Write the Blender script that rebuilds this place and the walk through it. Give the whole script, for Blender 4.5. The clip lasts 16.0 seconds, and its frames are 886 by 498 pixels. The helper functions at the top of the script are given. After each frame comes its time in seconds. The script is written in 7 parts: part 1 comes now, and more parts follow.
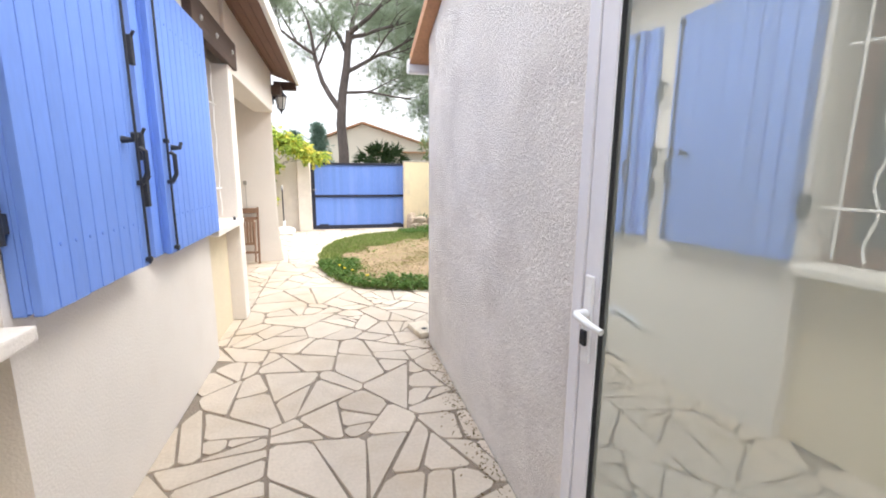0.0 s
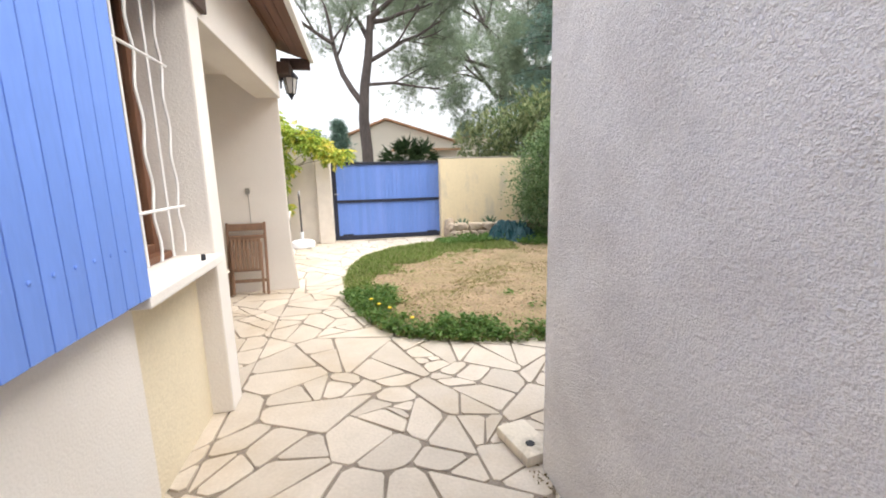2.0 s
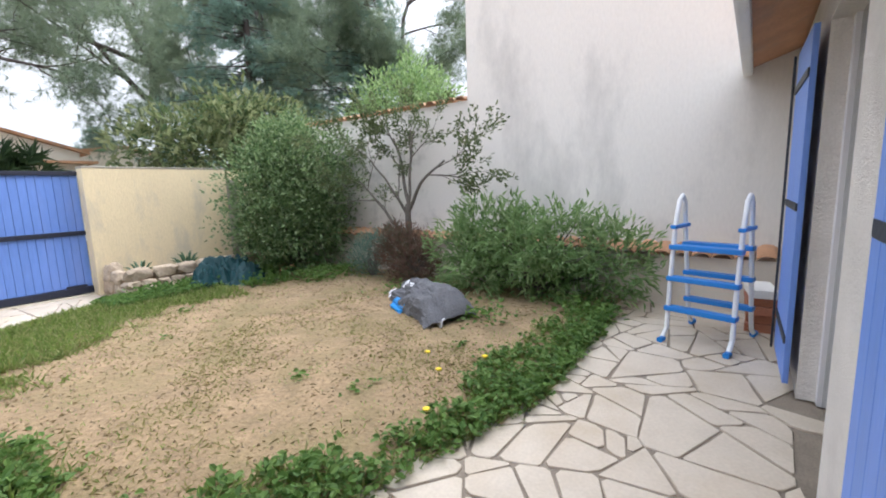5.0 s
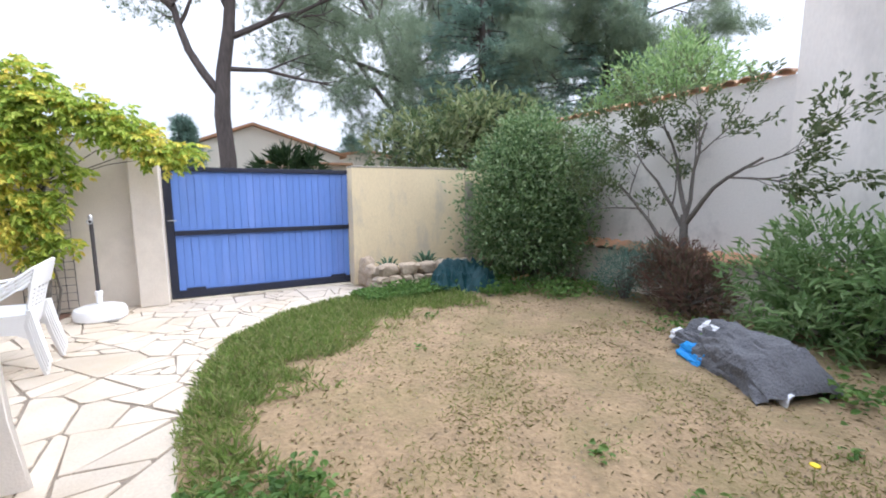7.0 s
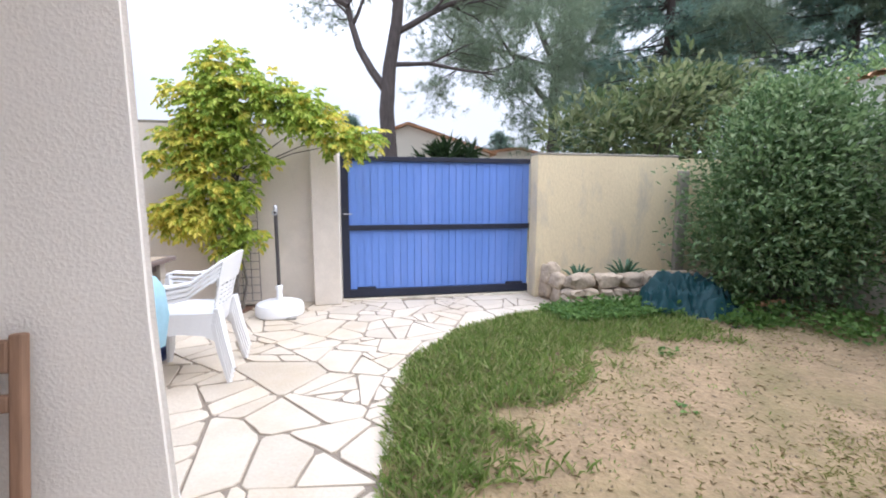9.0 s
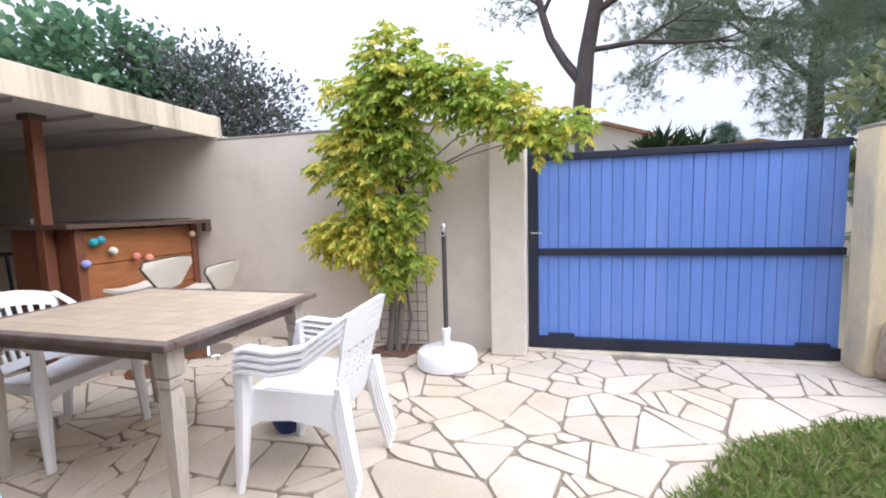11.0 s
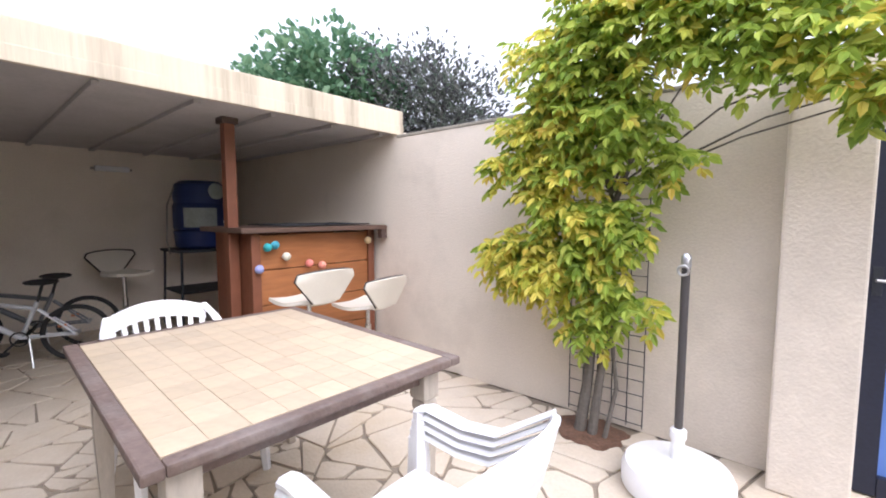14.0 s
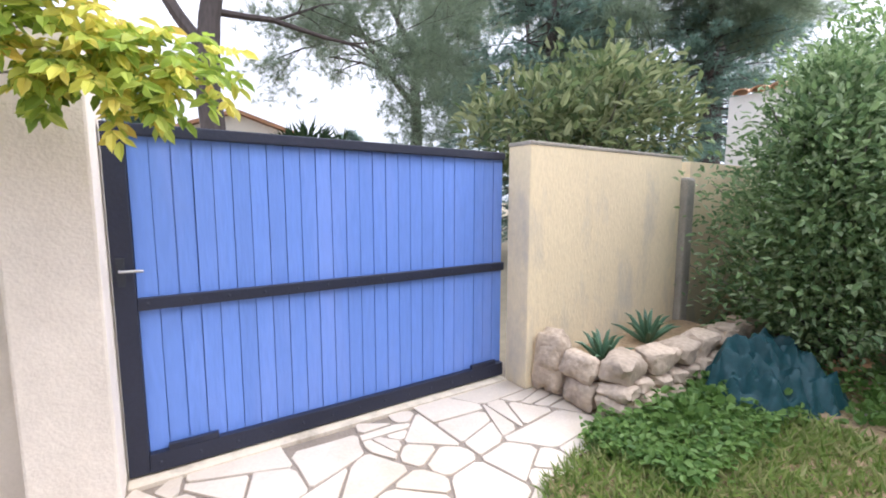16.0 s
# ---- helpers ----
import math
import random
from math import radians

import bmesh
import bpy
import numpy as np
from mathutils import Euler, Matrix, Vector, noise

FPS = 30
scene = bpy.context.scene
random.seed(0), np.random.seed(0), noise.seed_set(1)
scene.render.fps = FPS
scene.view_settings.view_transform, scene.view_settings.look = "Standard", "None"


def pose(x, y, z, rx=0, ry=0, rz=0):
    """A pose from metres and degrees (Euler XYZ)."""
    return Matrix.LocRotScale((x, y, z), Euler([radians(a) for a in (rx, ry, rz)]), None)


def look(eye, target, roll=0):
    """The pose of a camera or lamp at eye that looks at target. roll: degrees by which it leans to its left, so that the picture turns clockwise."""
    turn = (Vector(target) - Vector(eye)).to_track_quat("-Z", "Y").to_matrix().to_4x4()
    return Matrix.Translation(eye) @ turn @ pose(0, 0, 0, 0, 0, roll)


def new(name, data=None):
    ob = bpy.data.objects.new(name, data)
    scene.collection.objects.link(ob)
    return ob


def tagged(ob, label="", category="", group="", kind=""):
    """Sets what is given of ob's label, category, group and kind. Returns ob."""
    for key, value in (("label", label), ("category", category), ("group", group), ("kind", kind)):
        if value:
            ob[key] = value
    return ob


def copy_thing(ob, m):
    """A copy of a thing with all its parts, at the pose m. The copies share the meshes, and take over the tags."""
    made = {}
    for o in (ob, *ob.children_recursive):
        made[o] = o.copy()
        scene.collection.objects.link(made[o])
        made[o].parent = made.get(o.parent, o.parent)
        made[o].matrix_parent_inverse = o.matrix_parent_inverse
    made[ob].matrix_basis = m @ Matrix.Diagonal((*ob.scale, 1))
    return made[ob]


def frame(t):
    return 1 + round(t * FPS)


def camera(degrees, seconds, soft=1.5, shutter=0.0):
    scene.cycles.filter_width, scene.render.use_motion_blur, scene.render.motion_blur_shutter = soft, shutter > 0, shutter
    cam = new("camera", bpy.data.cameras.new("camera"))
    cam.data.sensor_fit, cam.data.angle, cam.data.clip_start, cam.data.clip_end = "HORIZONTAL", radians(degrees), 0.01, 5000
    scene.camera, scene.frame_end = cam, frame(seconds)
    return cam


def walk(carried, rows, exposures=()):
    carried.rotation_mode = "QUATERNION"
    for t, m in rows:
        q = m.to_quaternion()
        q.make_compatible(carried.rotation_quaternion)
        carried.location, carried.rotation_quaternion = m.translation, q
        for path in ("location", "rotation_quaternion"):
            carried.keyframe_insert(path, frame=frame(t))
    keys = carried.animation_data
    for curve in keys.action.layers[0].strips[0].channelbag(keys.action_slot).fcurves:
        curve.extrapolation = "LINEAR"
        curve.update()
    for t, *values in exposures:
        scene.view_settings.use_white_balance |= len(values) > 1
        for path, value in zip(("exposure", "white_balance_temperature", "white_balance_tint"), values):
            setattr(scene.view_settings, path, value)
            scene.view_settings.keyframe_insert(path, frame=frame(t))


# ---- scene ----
cam = camera(92.4, 16.0, 1.9)
METRES, EYE, TILT, LEAN, TURN = 9.09, 1.35, 0.0, 0.0, -13.4
PATH = [
    (0, (-0.056, 0.363, 1.452), (0.422, 2.272, 1.099), 0.4),
    (0.5, (-0.047, 0.767, 1.44), (0.294, 2.702, 1.062), -0.7),
    (1, (-0.048, 1.201, 1.427), (0.271, 3.138, 1.044), -3.3),
    (1.5, (-0.052, 1.665, 1.426), (0.188, 3.614, 1.047), -1.9),
    (2, (-0.125, 2.101, 1.458), (0.252, 4.032, 1.096), -1.4),
    (2.5, (-0.18, 2.537, 1.468), (0.264, 4.464, 1.166), -1.6),
    (3, (-0.295, 2.867, 1.489), (0.368, 4.733, 1.212), -1.6),
    (3.5, (-0.317, 3.211, 1.475), (0.626, 4.953, 1.197), -3.2),
    (4, (-0.333, 3.589, 1.459), (0.791, 5.219, 1.178), -2.1),
    (4.2, (-0.296, 3.709, 1.436), (0.983, 5.22, 1.152), -1.5),
    (6.3, (-0.058, 4.768, 1.245), (1.623, 5.815, 0.968), -2.1),
    (6.5, (-0.057, 4.89, 1.272), (1.453, 6.174, 1.008), -2.4),
    (6.6, (-0.057, 4.949, 1.291), (1.34, 6.356, 1.029), -2.2),
    (7, (-0.112, 5.232, 1.354), (0.825, 6.979, 1.091), -0.2),
    (7.5, (-0.13, 5.508, 1.305), (0.458, 7.403, 1.054), -0.4),
    (8, (-0.214, 5.78, 1.235), (0.243, 7.712, 0.992), -0.7),
    (8.2, (-0.268, 5.896, 1.245), (0.161, 7.833, 0.99), -0.3),
    (10.3, (-0.492, 7.351, 1.247), (-0.28, 9.325, 1.006), -0.6),
    (10.5, (-0.5, 7.477, 1.246), (-0.364, 9.46, 1.023), -0.6),
    (11, (-0.505, 7.783, 1.248), (-0.976, 9.718, 1.06), -1.6),
    (11.5, (-0.556, 8.015, 1.278), (-1.758, 9.603, 1.099), -0.7),
    (12, (-0.679, 8.195, 1.291), (-2.255, 9.416, 1.13), 0.8),
    (12.5, (-0.748, 8.328, 1.301), (-2.676, 8.844, 1.173), 0.3),
    (13, (-0.802, 8.478, 1.311), (-2.77, 8.804, 1.169), 0.2),
    (13.5, (-0.795, 8.66, 1.321), (-2.579, 9.55, 1.163), -0.5),
    (14, (-0.858, 8.819, 1.317), (-2.163, 10.325, 1.15), 0.0),
    (14.5, (-0.879, 8.938, 1.33), (-1.512, 10.828, 1.165), -0.8),
    (15, (-0.802, 9.035, 1.345), (-0.744, 11.025, 1.153), -0.3),
    (15.5, (-0.64, 9.082, 1.357), (-0.089, 10.991, 1.131), -1.5),
    (16, (-0.418, 9.119, 1.336), (0.655, 10.792, 1.112), 0.0),
]
EXPOSURES = [(0.0, 2.15, 6600, 10), (1.0, 2.05, 6600, 10), (2.0, 1.85, 6650, 10), (3.0, 1.75, 6600, 10), (4.0, 1.6, 6300, 10), (6.5, 1.95, 6050, 12), (7.0, 1.65, 5900, 12), (8.0, 1.6, 5850, 14),
             (10.5, 1.5, 5850, 12), (11.0, 1.5, 5900, 14), (12.0, 1.8, 6050, 18), (12.5, 1.85, 6150, 20), (13.5, 1.95, 6150, 20), (14.5, 1.6, 5950, 14), (16.0, 1.8, 6050, 16)]
walk(cam, [(t, look(eye, target, roll)) for t, eye, target, roll in PATH], EXPOSURES)


# ---- world, sun, exposure ----
world = bpy.data.worlds.new("sky")
scene.world = world
world.use_nodes = True
wn = world.node_tree.nodes
wl = world.node_tree.links
wn.clear()
w_out = wn.new("ShaderNodeOutputWorld")
w_bg = wn.new("ShaderNodeBackground")
w_sky = wn.new("ShaderNodeTexSky")
w_sky.sky_type = "NISHITA"
w_sky.sun_disc = False
w_sky.sun_elevation, w_sky.sun_rotation = radians(46), radians(105)
w_sky.air_density, w_sky.dust_density = 1.0, 4.0
w_scale = wn.new("ShaderNodeVectorMath")
w_scale.operation = "SCALE"
w_scale.inputs["Scale"].default_value = 0.10
w_cloud = wn.new("ShaderNodeTexNoise")
w_cloud.inputs["Scale"].default_value = 1.6
w_cloud.inputs["Detail"].default_value = 5
w_ramp = wn.new("ShaderNodeValToRGB")
w_ramp.color_ramp.elements[0].position, w_ramp.color_ramp.elements[0].color = 0.3, (0.84, 0.90, 1.0, 1)
w_ramp.color_ramp.elements[1].position, w_ramp.color_ramp.elements[1].color = 0.7, (0.99, 0.99, 1.03, 1)
w_mix = wn.new("ShaderNodeMix")
w_mix.data_type = "RGBA"
w_mix.inputs["Factor"].default_value = 0.86
w_co = wn.new("ShaderNodeTexCoord")
wl.new(w_co.outputs["Generated"], w_cloud.inputs["Vector"])
wl.new(w_sky.outputs["Color"], w_scale.inputs[0])
wl.new(w_cloud.outputs["Fac"], w_ramp.inputs["Fac"])
wl.new(w_scale.outputs["Vector"], w_mix.inputs[6])
wl.new(w_ramp.outputs["Color"], w_mix.inputs[7])
# a cloud layer, brightest overhead
w_sep = wn.new("ShaderNodeSeparateXYZ")
w_rise = wn.new("ShaderNodeMapRange")
w_rise.interpolation_type = "SMOOTHSTEP"
w_rise.inputs["From Min"].default_value, w_rise.inputs["From Max"].default_value = 0.15, 0.95
w_rise.inputs["To Min"].default_value, w_rise.inputs["To Max"].default_value = 0.42, 1.15
w_layer = wn.new("ShaderNodeVectorMath")
w_layer.operation = "SCALE"
wl.new(w_co.outputs["Generated"], w_sep.inputs[0])
wl.new(w_sep.outputs["Z"], w_rise.inputs["Value"])
wl.new(w_mix.outputs[2], w_layer.inputs[0])
wl.new(w_rise.outputs["Result"], w_layer.inputs["Scale"])
wl.new(w_layer.outputs["Vector"], w_bg.inputs["Color"])
w_bg.inputs["Strength"].default_value = 1.0
wl.new(w_bg.outputs["Background"], w_out.inputs["Surface"])

sun = new("sun", bpy.data.lights.new("sun", "SUN"))
sun.data.energy, sun.data.angle, sun.data.color = 1.15, radians(60), (1.0, 0.96, 0.90)
sun.matrix_world = look((5.5, -1.5, 6.0), (0, 0, 0))


# ---- materials ----
def mat(name, col, rough=0.8, var=0.12, scale=6.0, fine=60.0, bump=0.15, metal=0.0, spec=0.5, stain=None, stain_scale=1.3,
        stain_amount=0.5, piece=0.0, stretch=(1, 1, 1), island=None, stain_from=0.5, coarse=0.0, place=False):
    """A surface with grain at two scales, optional stains of their own colour, and variation from piece to piece."""
    m = bpy.data.materials.new(name)
    m.use_nodes = True
    n, l = m.node_tree.nodes, m.node_tree.links
    b = n["Principled BSDF"]
    b.inputs["Roughness"].default_value, b.inputs["Metallic"].default_value = rough, metal
    b.inputs["Specular IOR Level"].default_value = spec
    co = n.new("ShaderNodeTexCoord")
    mp = n.new("ShaderNodeMapping")
    mp.inputs["Scale"].default_value = stretch
    if place:
        where = n.new("ShaderNodeNewGeometry")
        l.new(where.outputs["Position"], mp.inputs["Vector"])
    else:
        l.new(co.outputs["Object"], mp.inputs["Vector"])
    big, small = n.new("ShaderNodeTexNoise"), n.new("ShaderNodeTexNoise")
    for t, s, d in ((big, scale, 5), (small, fine, 3)):
        t.inputs["Scale"].default_value, t.inputs["Detail"].default_value = s, d
        l.new(mp.outputs["Vector"], t.inputs["Vector"])
    add = n.new("ShaderNodeMath")
    add.operation = "ADD"
    l.new(big.outputs["Fac"], add.inputs[0])
    l.new(small.outputs["Fac"], add.inputs[1])
    rng = n.new("ShaderNodeMapRange")
    rng.inputs["From Min"].default_value, rng.inputs["From Max"].default_value = 0.6, 1.4
    rng.inputs["To Min"].default_value, rng.inputs["To Max"].default_value = 1 - var, 1 + var
    l.new(add.outputs[0], rng.inputs["Value"])
    hsv = n.new("ShaderNodeHueSaturation")
    l.new(rng.outputs["Result"], hsv.inputs["Value"])
    if island:
        geo = n.new("ShaderNodeNewGeometry")
        ramp = n.new("ShaderNodeValToRGB")
        e = ramp.color_ramp.elements
        e[0].color, e[1].color = (*island[0], 1), (*island[-1], 1)
        for i, c in enumerate(island[1:-1]):
            k = e.new((i + 1) / (len(island) - 1))
            k.color = (*c, 1)
        l.new(geo.outputs["Random Per Island"], ramp.inputs["Fac"])
        l.new(ramp.outputs["Color"], hsv.inputs["Color"])
    else:
        hsv.inputs["Color"].default_value = (*col, 1)
    last = hsv.outputs["Color"]
    if piece:
        oi = n.new("ShaderNodeObjectInfo")
        pr = n.new("ShaderNodeMapRange")
        pr.inputs["To Min"].default_value, pr.inputs["To Max"].default_value = 1 - piece, 1 + piece
        l.new(oi.outputs["Random"], pr.inputs["Value"])
        ph = n.new("ShaderNodeHueSaturation")
        l.new(pr.outputs["Result"], ph.inputs["Value"])
        l.new(last, ph.inputs["Color"])
        last = ph.outputs["Color"]
    if stain:
        st = n.new("ShaderNodeTexNoise")
        st.inputs["Scale"].default_value, st.inputs["Detail"].default_value = stain_scale, 7
        st.inputs["Roughness"].default_value = 0.65
        l.new(mp.outputs["Vector"], st.inputs["Vector"])
        sr = n.new("ShaderNodeMapRange")
        sr.inputs["From Min"].default_value, sr.inputs["From Max"].default_value = stain_from, stain_from + 0.25
        sr.inputs["To Max"].default_value = stain_amount
        l.new(st.outputs["Fac"], sr.inputs["Value"])
        mx = n.new("ShaderNodeMix")
        mx.data_type = "RGBA"
        l.new(sr.outputs["Result"], mx.inputs["Factor"])
        l.new(last, mx.inputs[6])
        mx.inputs[7].default_value = (*stain, 1)
        last = mx.outputs[2]
    l.new(last, b.inputs["Base Color"])
    if bump:
        bp = n.new("ShaderNodeBump")
        bp.inputs["Strength"].default_value, bp.inputs["Distance"].default_value = min(1, bump), 0.012
        height = small.outputs["Fac"]
        if coarse:
            lump = n.new("ShaderNodeTexNoise")
            lump.inputs["Scale"].default_value, lump.inputs["Detail"].default_value = coarse, 4
            lump.inputs["Roughness"].default_value = 0.6
            l.new(mp.outputs["Vector"], lump.inputs["Vector"])
            both = n.new("ShaderNodeMath")
            both.operation = "MULTIPLY_ADD"
            both.inputs[1].default_value = 1.8
            l.new(lump.outputs["Fac"], both.inputs[0])
            l.new(height, both.inputs[2])
            height = both.outputs[0]
        l.new(height, bp.inputs["Height"])
        l.new(bp.outputs["Normal"], b.inputs["Normal"])
    return m


def leaf_mat(name, cols, rough=0.5):
    m = mat(name, cols[0], rough, 0.1, 3.0, 30.0, 0.0, spec=0.3, island=cols)
    n, l = m.node_tree.nodes, m.node_tree.links
    b = n["Principled BSDF"]
    tr = n.new("ShaderNodeBsdfTranslucent")
    sh = n.new("ShaderNodeMixShader")
    sh.inputs["Fac"].default_value = 0.46
    src = b.inputs["Base Color"].links[0].from_socket
    l.new(src, tr.inputs["Color"])
    l.new(b.outputs["BSDF"], sh.inputs[1])
    l.new(tr.outputs["BSDF"], sh.inputs[2])
    l.new(sh.outputs["Shader"], n["Material Output"].inputs["Surface"])
    return m


RENDER_WHITE = mat("house render", (0.78, 0.735, 0.68), 0.9, 0.05, 2.5, 90, 0.25, stain=(0.66, 0.58, 0.48), stain_scale=0.7, stain_amount=0.35)
RENDER_ROUGH = mat("rough cast render", (0.84, 0.795, 0.755), 0.95, 0.15, 1.8, 170, 0.9, stain=(0.60, 0.545, 0.515), stain_scale=2.0, stain_amount=0.6, stain_from=0.48, stretch=(1, 1, 1.2), coarse=50)
RENDER_WING = mat("terrace render", (0.76, 0.73, 0.69), 0.95, 0.10, 4.0, 110, 0.9, stain=(0.54, 0.50, 0.46), stain_scale=0.9, stain_amount=0.5, coarse=75)
RENDER_LOW = mat("sandy render", (0.74, 0.65, 0.48), 0.92, 0.08, 2.0, 60, 0.35, stain=(0.55, 0.47, 0.33), stain_scale=0.9, stain_amount=0.5)
RENDER_BEIGE = mat("beige garden render", (0.70, 0.63, 0.545), 0.92, 0.07, 1.6, 70, 0.3, stain=(0.47, 0.42, 0.36), stain_scale=1.1, stain_amount=0.65, stain_from=0.52)
RENDER_YELLOW = mat("yellow garden render", (0.70, 0.585, 0.385), 0.92, 0.09, 1.4, 60, 0.35, stain=(0.40, 0.37, 0.32), stain_scale=2.2, stain_amount=0.9, stretch=(1, 1, 0.45), stain_from=0.50)
RENDER_GREY = mat("neighbour render", (0.71, 0.675, 0.63), 0.92, 0.06, 1.0, 40, 0.2, stain=(0.36, 0.35, 0.335), stain_scale=1.1, stain_amount=0.7, stretch=(1, 1, 0.4), stain_from=0.53)
RENDER_MOULD = mat("mould-stained neighbour render", (0.69, 0.66, 0.62), 0.92, 0.06, 1.0, 40, 0.2, stain=(0.25, 0.245, 0.235), stain_scale=1.5, stain_amount=0.85, stain_from=0.53)
COPING = mat("weathered coping", (0.30, 0.275, 0.23), 0.95, 0.25, 6, 50, 0.5, stain=(0.12, 0.115, 0.10), stain_scale=3.0, stain_amount=0.7)
CONCRETE = mat("slab concrete", (0.64, 0.56, 0.44), 0.9, 0.1, 2.5, 50, 0.3, stain=(0.22, 0.18, 0.13), stain_scale=4.0, stain_amount=0.9, stretch=(1, 1, 0.06), stain_from=0.49)
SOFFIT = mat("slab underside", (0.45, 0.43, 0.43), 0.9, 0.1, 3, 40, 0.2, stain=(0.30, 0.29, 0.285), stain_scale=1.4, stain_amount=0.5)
# lighter than RENDER_BEIGE, so colour makes up for light missing in the shed
SHED_CREAM = mat("cream shed render lifted for light", (0.82, 0.745, 0.65), 0.92, 0.06, 1.6, 60, 0.25, stain=(0.62, 0.55, 0.46), stain_scale=1.3, stain_amount=0.5)
STONE = mat("pale flagstone", (0.56, 0.485, 0.395), 0.75, 0.10, 5.0, 55, 0.25, piece=0.10, stain=(0.43, 0.33, 0.21), stain_scale=1.3, stain_amount=0.6, stain_from=0.47, place=True)
STONE_FAR = mat("pale flagstone far", (0.56, 0.485, 0.395), 0.75, 0.10, 5.0, 55, 0.25, stain=(0.43, 0.33, 0.21), stain_scale=1.3, stain_amount=0.6, stain_from=0.47, place=True)
MORTAR = mat("joint mortar", (0.25, 0.205, 0.16), 0.95, 0.25, 6, 80, 0.6, stain=(0.15, 0.12, 0.09), stain_scale=2.0)
SOIL = mat("dry lawn soil", (0.285, 0.20, 0.115), 0.98, 0.36, 4.0, 30, 1.0, stain=(0.175, 0.145, 0.06), stain_scale=1.5, stain_amount=0.8, stain_from=0.45, coarse=14)
EARTH = mat("far ground", (0.26, 0.22, 0.15), 0.98, 0.2, 0.6, 9, 0.3)
BLUE = mat("blue shutter paint", (0.165, 0.30, 0.76), 0.5, 0.06, 3.0, 60, 0.12, piece=0.04, stretch=(1, 1, 0.2))
BLUE_GATE = mat("blue gate paint", (0.135, 0.25, 0.64), 0.6, 0.09, 2.0, 50, 0.15, piece=0.06, stretch=(1, 1, 0.15), stain=(0.25, 0.335, 0.72), stain_scale=3, stain_amount=0.45, place=True)
NAVY = mat("dark navy iron", (0.012, 0.016, 0.035), 0.5, 0.2, 6, 60, 0.15)
IRON = mat("black iron", (0.02, 0.024, 0.034), 0.5, 0.2, 10, 80, 0.2)
WHITE_PAINT = mat("white paint", (0.80, 0.79, 0.77), 0.5, 0.05, 6, 60, 0.08)
WHITE_PLASTIC = mat("white plastic", (0.80, 0.80, 0.81), 0.38, 0.03, 4, 60, 0.03, stain=(0.66, 0.65, 0.62), stain_scale=3, stain_amount=0.25)
WHITE_ALU = mat("white aluminium", (0.74, 0.73, 0.76), 0.4, 0.02, 4, 60, 0.02)
RUBBER = mat("black rubber", (0.018, 0.018, 0.02), 0.7, 0.1, 10, 90, 0.1)
BROWN_WOOD = mat("dark stained beam", (0.085, 0.055, 0.045), 0.7, 0.3, 3, 30, 0.4, stretch=(1, 0.12, 1))
SOFFIT_WOOD = mat("eave boarding", (0.17, 0.085, 0.055), 0.65, 0.2, 3, 30, 0.2, stretch=(1, 0.1, 1))
WINDOW_WOOD = mat("red brown window wood", (0.17, 0.075, 0.04), 0.55, 0.2, 4, 40, 0.1, stretch=(1, 1, 0.2))
TEAK = mat("weathered folding chair wood", (0.23, 0.135, 0.085), 0.7, 0.25, 5, 40, 0.3, stretch=(1, 1, 0.15), stain=(0.32, 0.26, 0.2), stain_scale=3, stain_amount=0.4)
BAR_WOOD = mat("orange pine boards", (0.30, 0.115, 0.04), 0.5, 0.28, 3.5, 40, 0.2, piece=0.12, stretch=(1, 0.12, 1))
BAR_SIDE = mat("red brown bar panel", (0.17, 0.06, 0.03), 0.55, 0.2, 3.5, 40, 0.2, stretch=(0.3, 0.3, 0.3))
BAR_TOP = mat("dark bar top", (0.10, 0.06, 0.045), 0.45, 0.25, 4, 40, 0.2, stretch=(1, 0.15, 1))
CLOTH_DARK = mat("dark bar mat", (0.02, 0.022, 0.026), 0.85, 0.25, 8, 60, 0.3)
TABLE_RIM = mat("grey brown table rim", (0.13, 0.09, 0.075), 0.6, 0.3, 6, 50, 0.3, stain=(0.27, 0.24, 0.22), stain_scale=5, stain_amount=0.5)
TABLE_LEG = mat("whitewashed table leg", (0.45, 0.40, 0.34), 0.75, 0.2, 5, 50, 0.3, stain=(0.24, 0.18, 0.13), stain_scale=4, stain_amount=0.6, stretch=(1, 1, 0.25))
TILE = mat("beige table tile", (0.46, 0.37, 0.265), 0.38, 0.12, 6, 40, 0.05, piece=0.10, stain=(0.44, 0.31, 0.18), stain_scale=3, stain_amount=0.35)
GROUT = mat("tile grout", (0.44, 0.35, 0.25), 0.9, 0.1, 10, 60, 0.2)
TERRACOTTA = mat("terracotta roof tile", (0.46, 0.25, 0.14), 0.85, 0.2, 5, 50, 0.4, stain=(0.30, 0.25, 0.19), stain_scale=3, stain_amount=0.6, piece=0.15)
BRICK_RED = mat("red hollow brick", (0.42, 0.17, 0.10), 0.85, 0.15, 5, 50, 0.3, piece=0.1)
ROCK = mat("ochre rubble stone", (0.42, 0.335, 0.25), 0.92, 0.35, 6, 28, 1.0, stain=(0.25, 0.20, 0.16), stain_scale=4, stain_amount=0.6, piece=0.15)
CHROME = mat("chrome", (0.75, 0.75, 0.76), 0.15, 0.03, 4, 40, 0, metal=1.0)
STEEL = mat("dull steel", (0.55, 0.55, 0.56), 0.35, 0.1, 8, 60, 0.05, metal=1.0)
CREAM_SEAT = mat("cream leatherette", (0.66, 0.62, 0.54), 0.42, 0.04, 5, 70, 0.05)
ENAMEL = mat("black enamel", (0.012, 0.014, 0.02), 0.18, 0.1, 6, 60, 0.02)
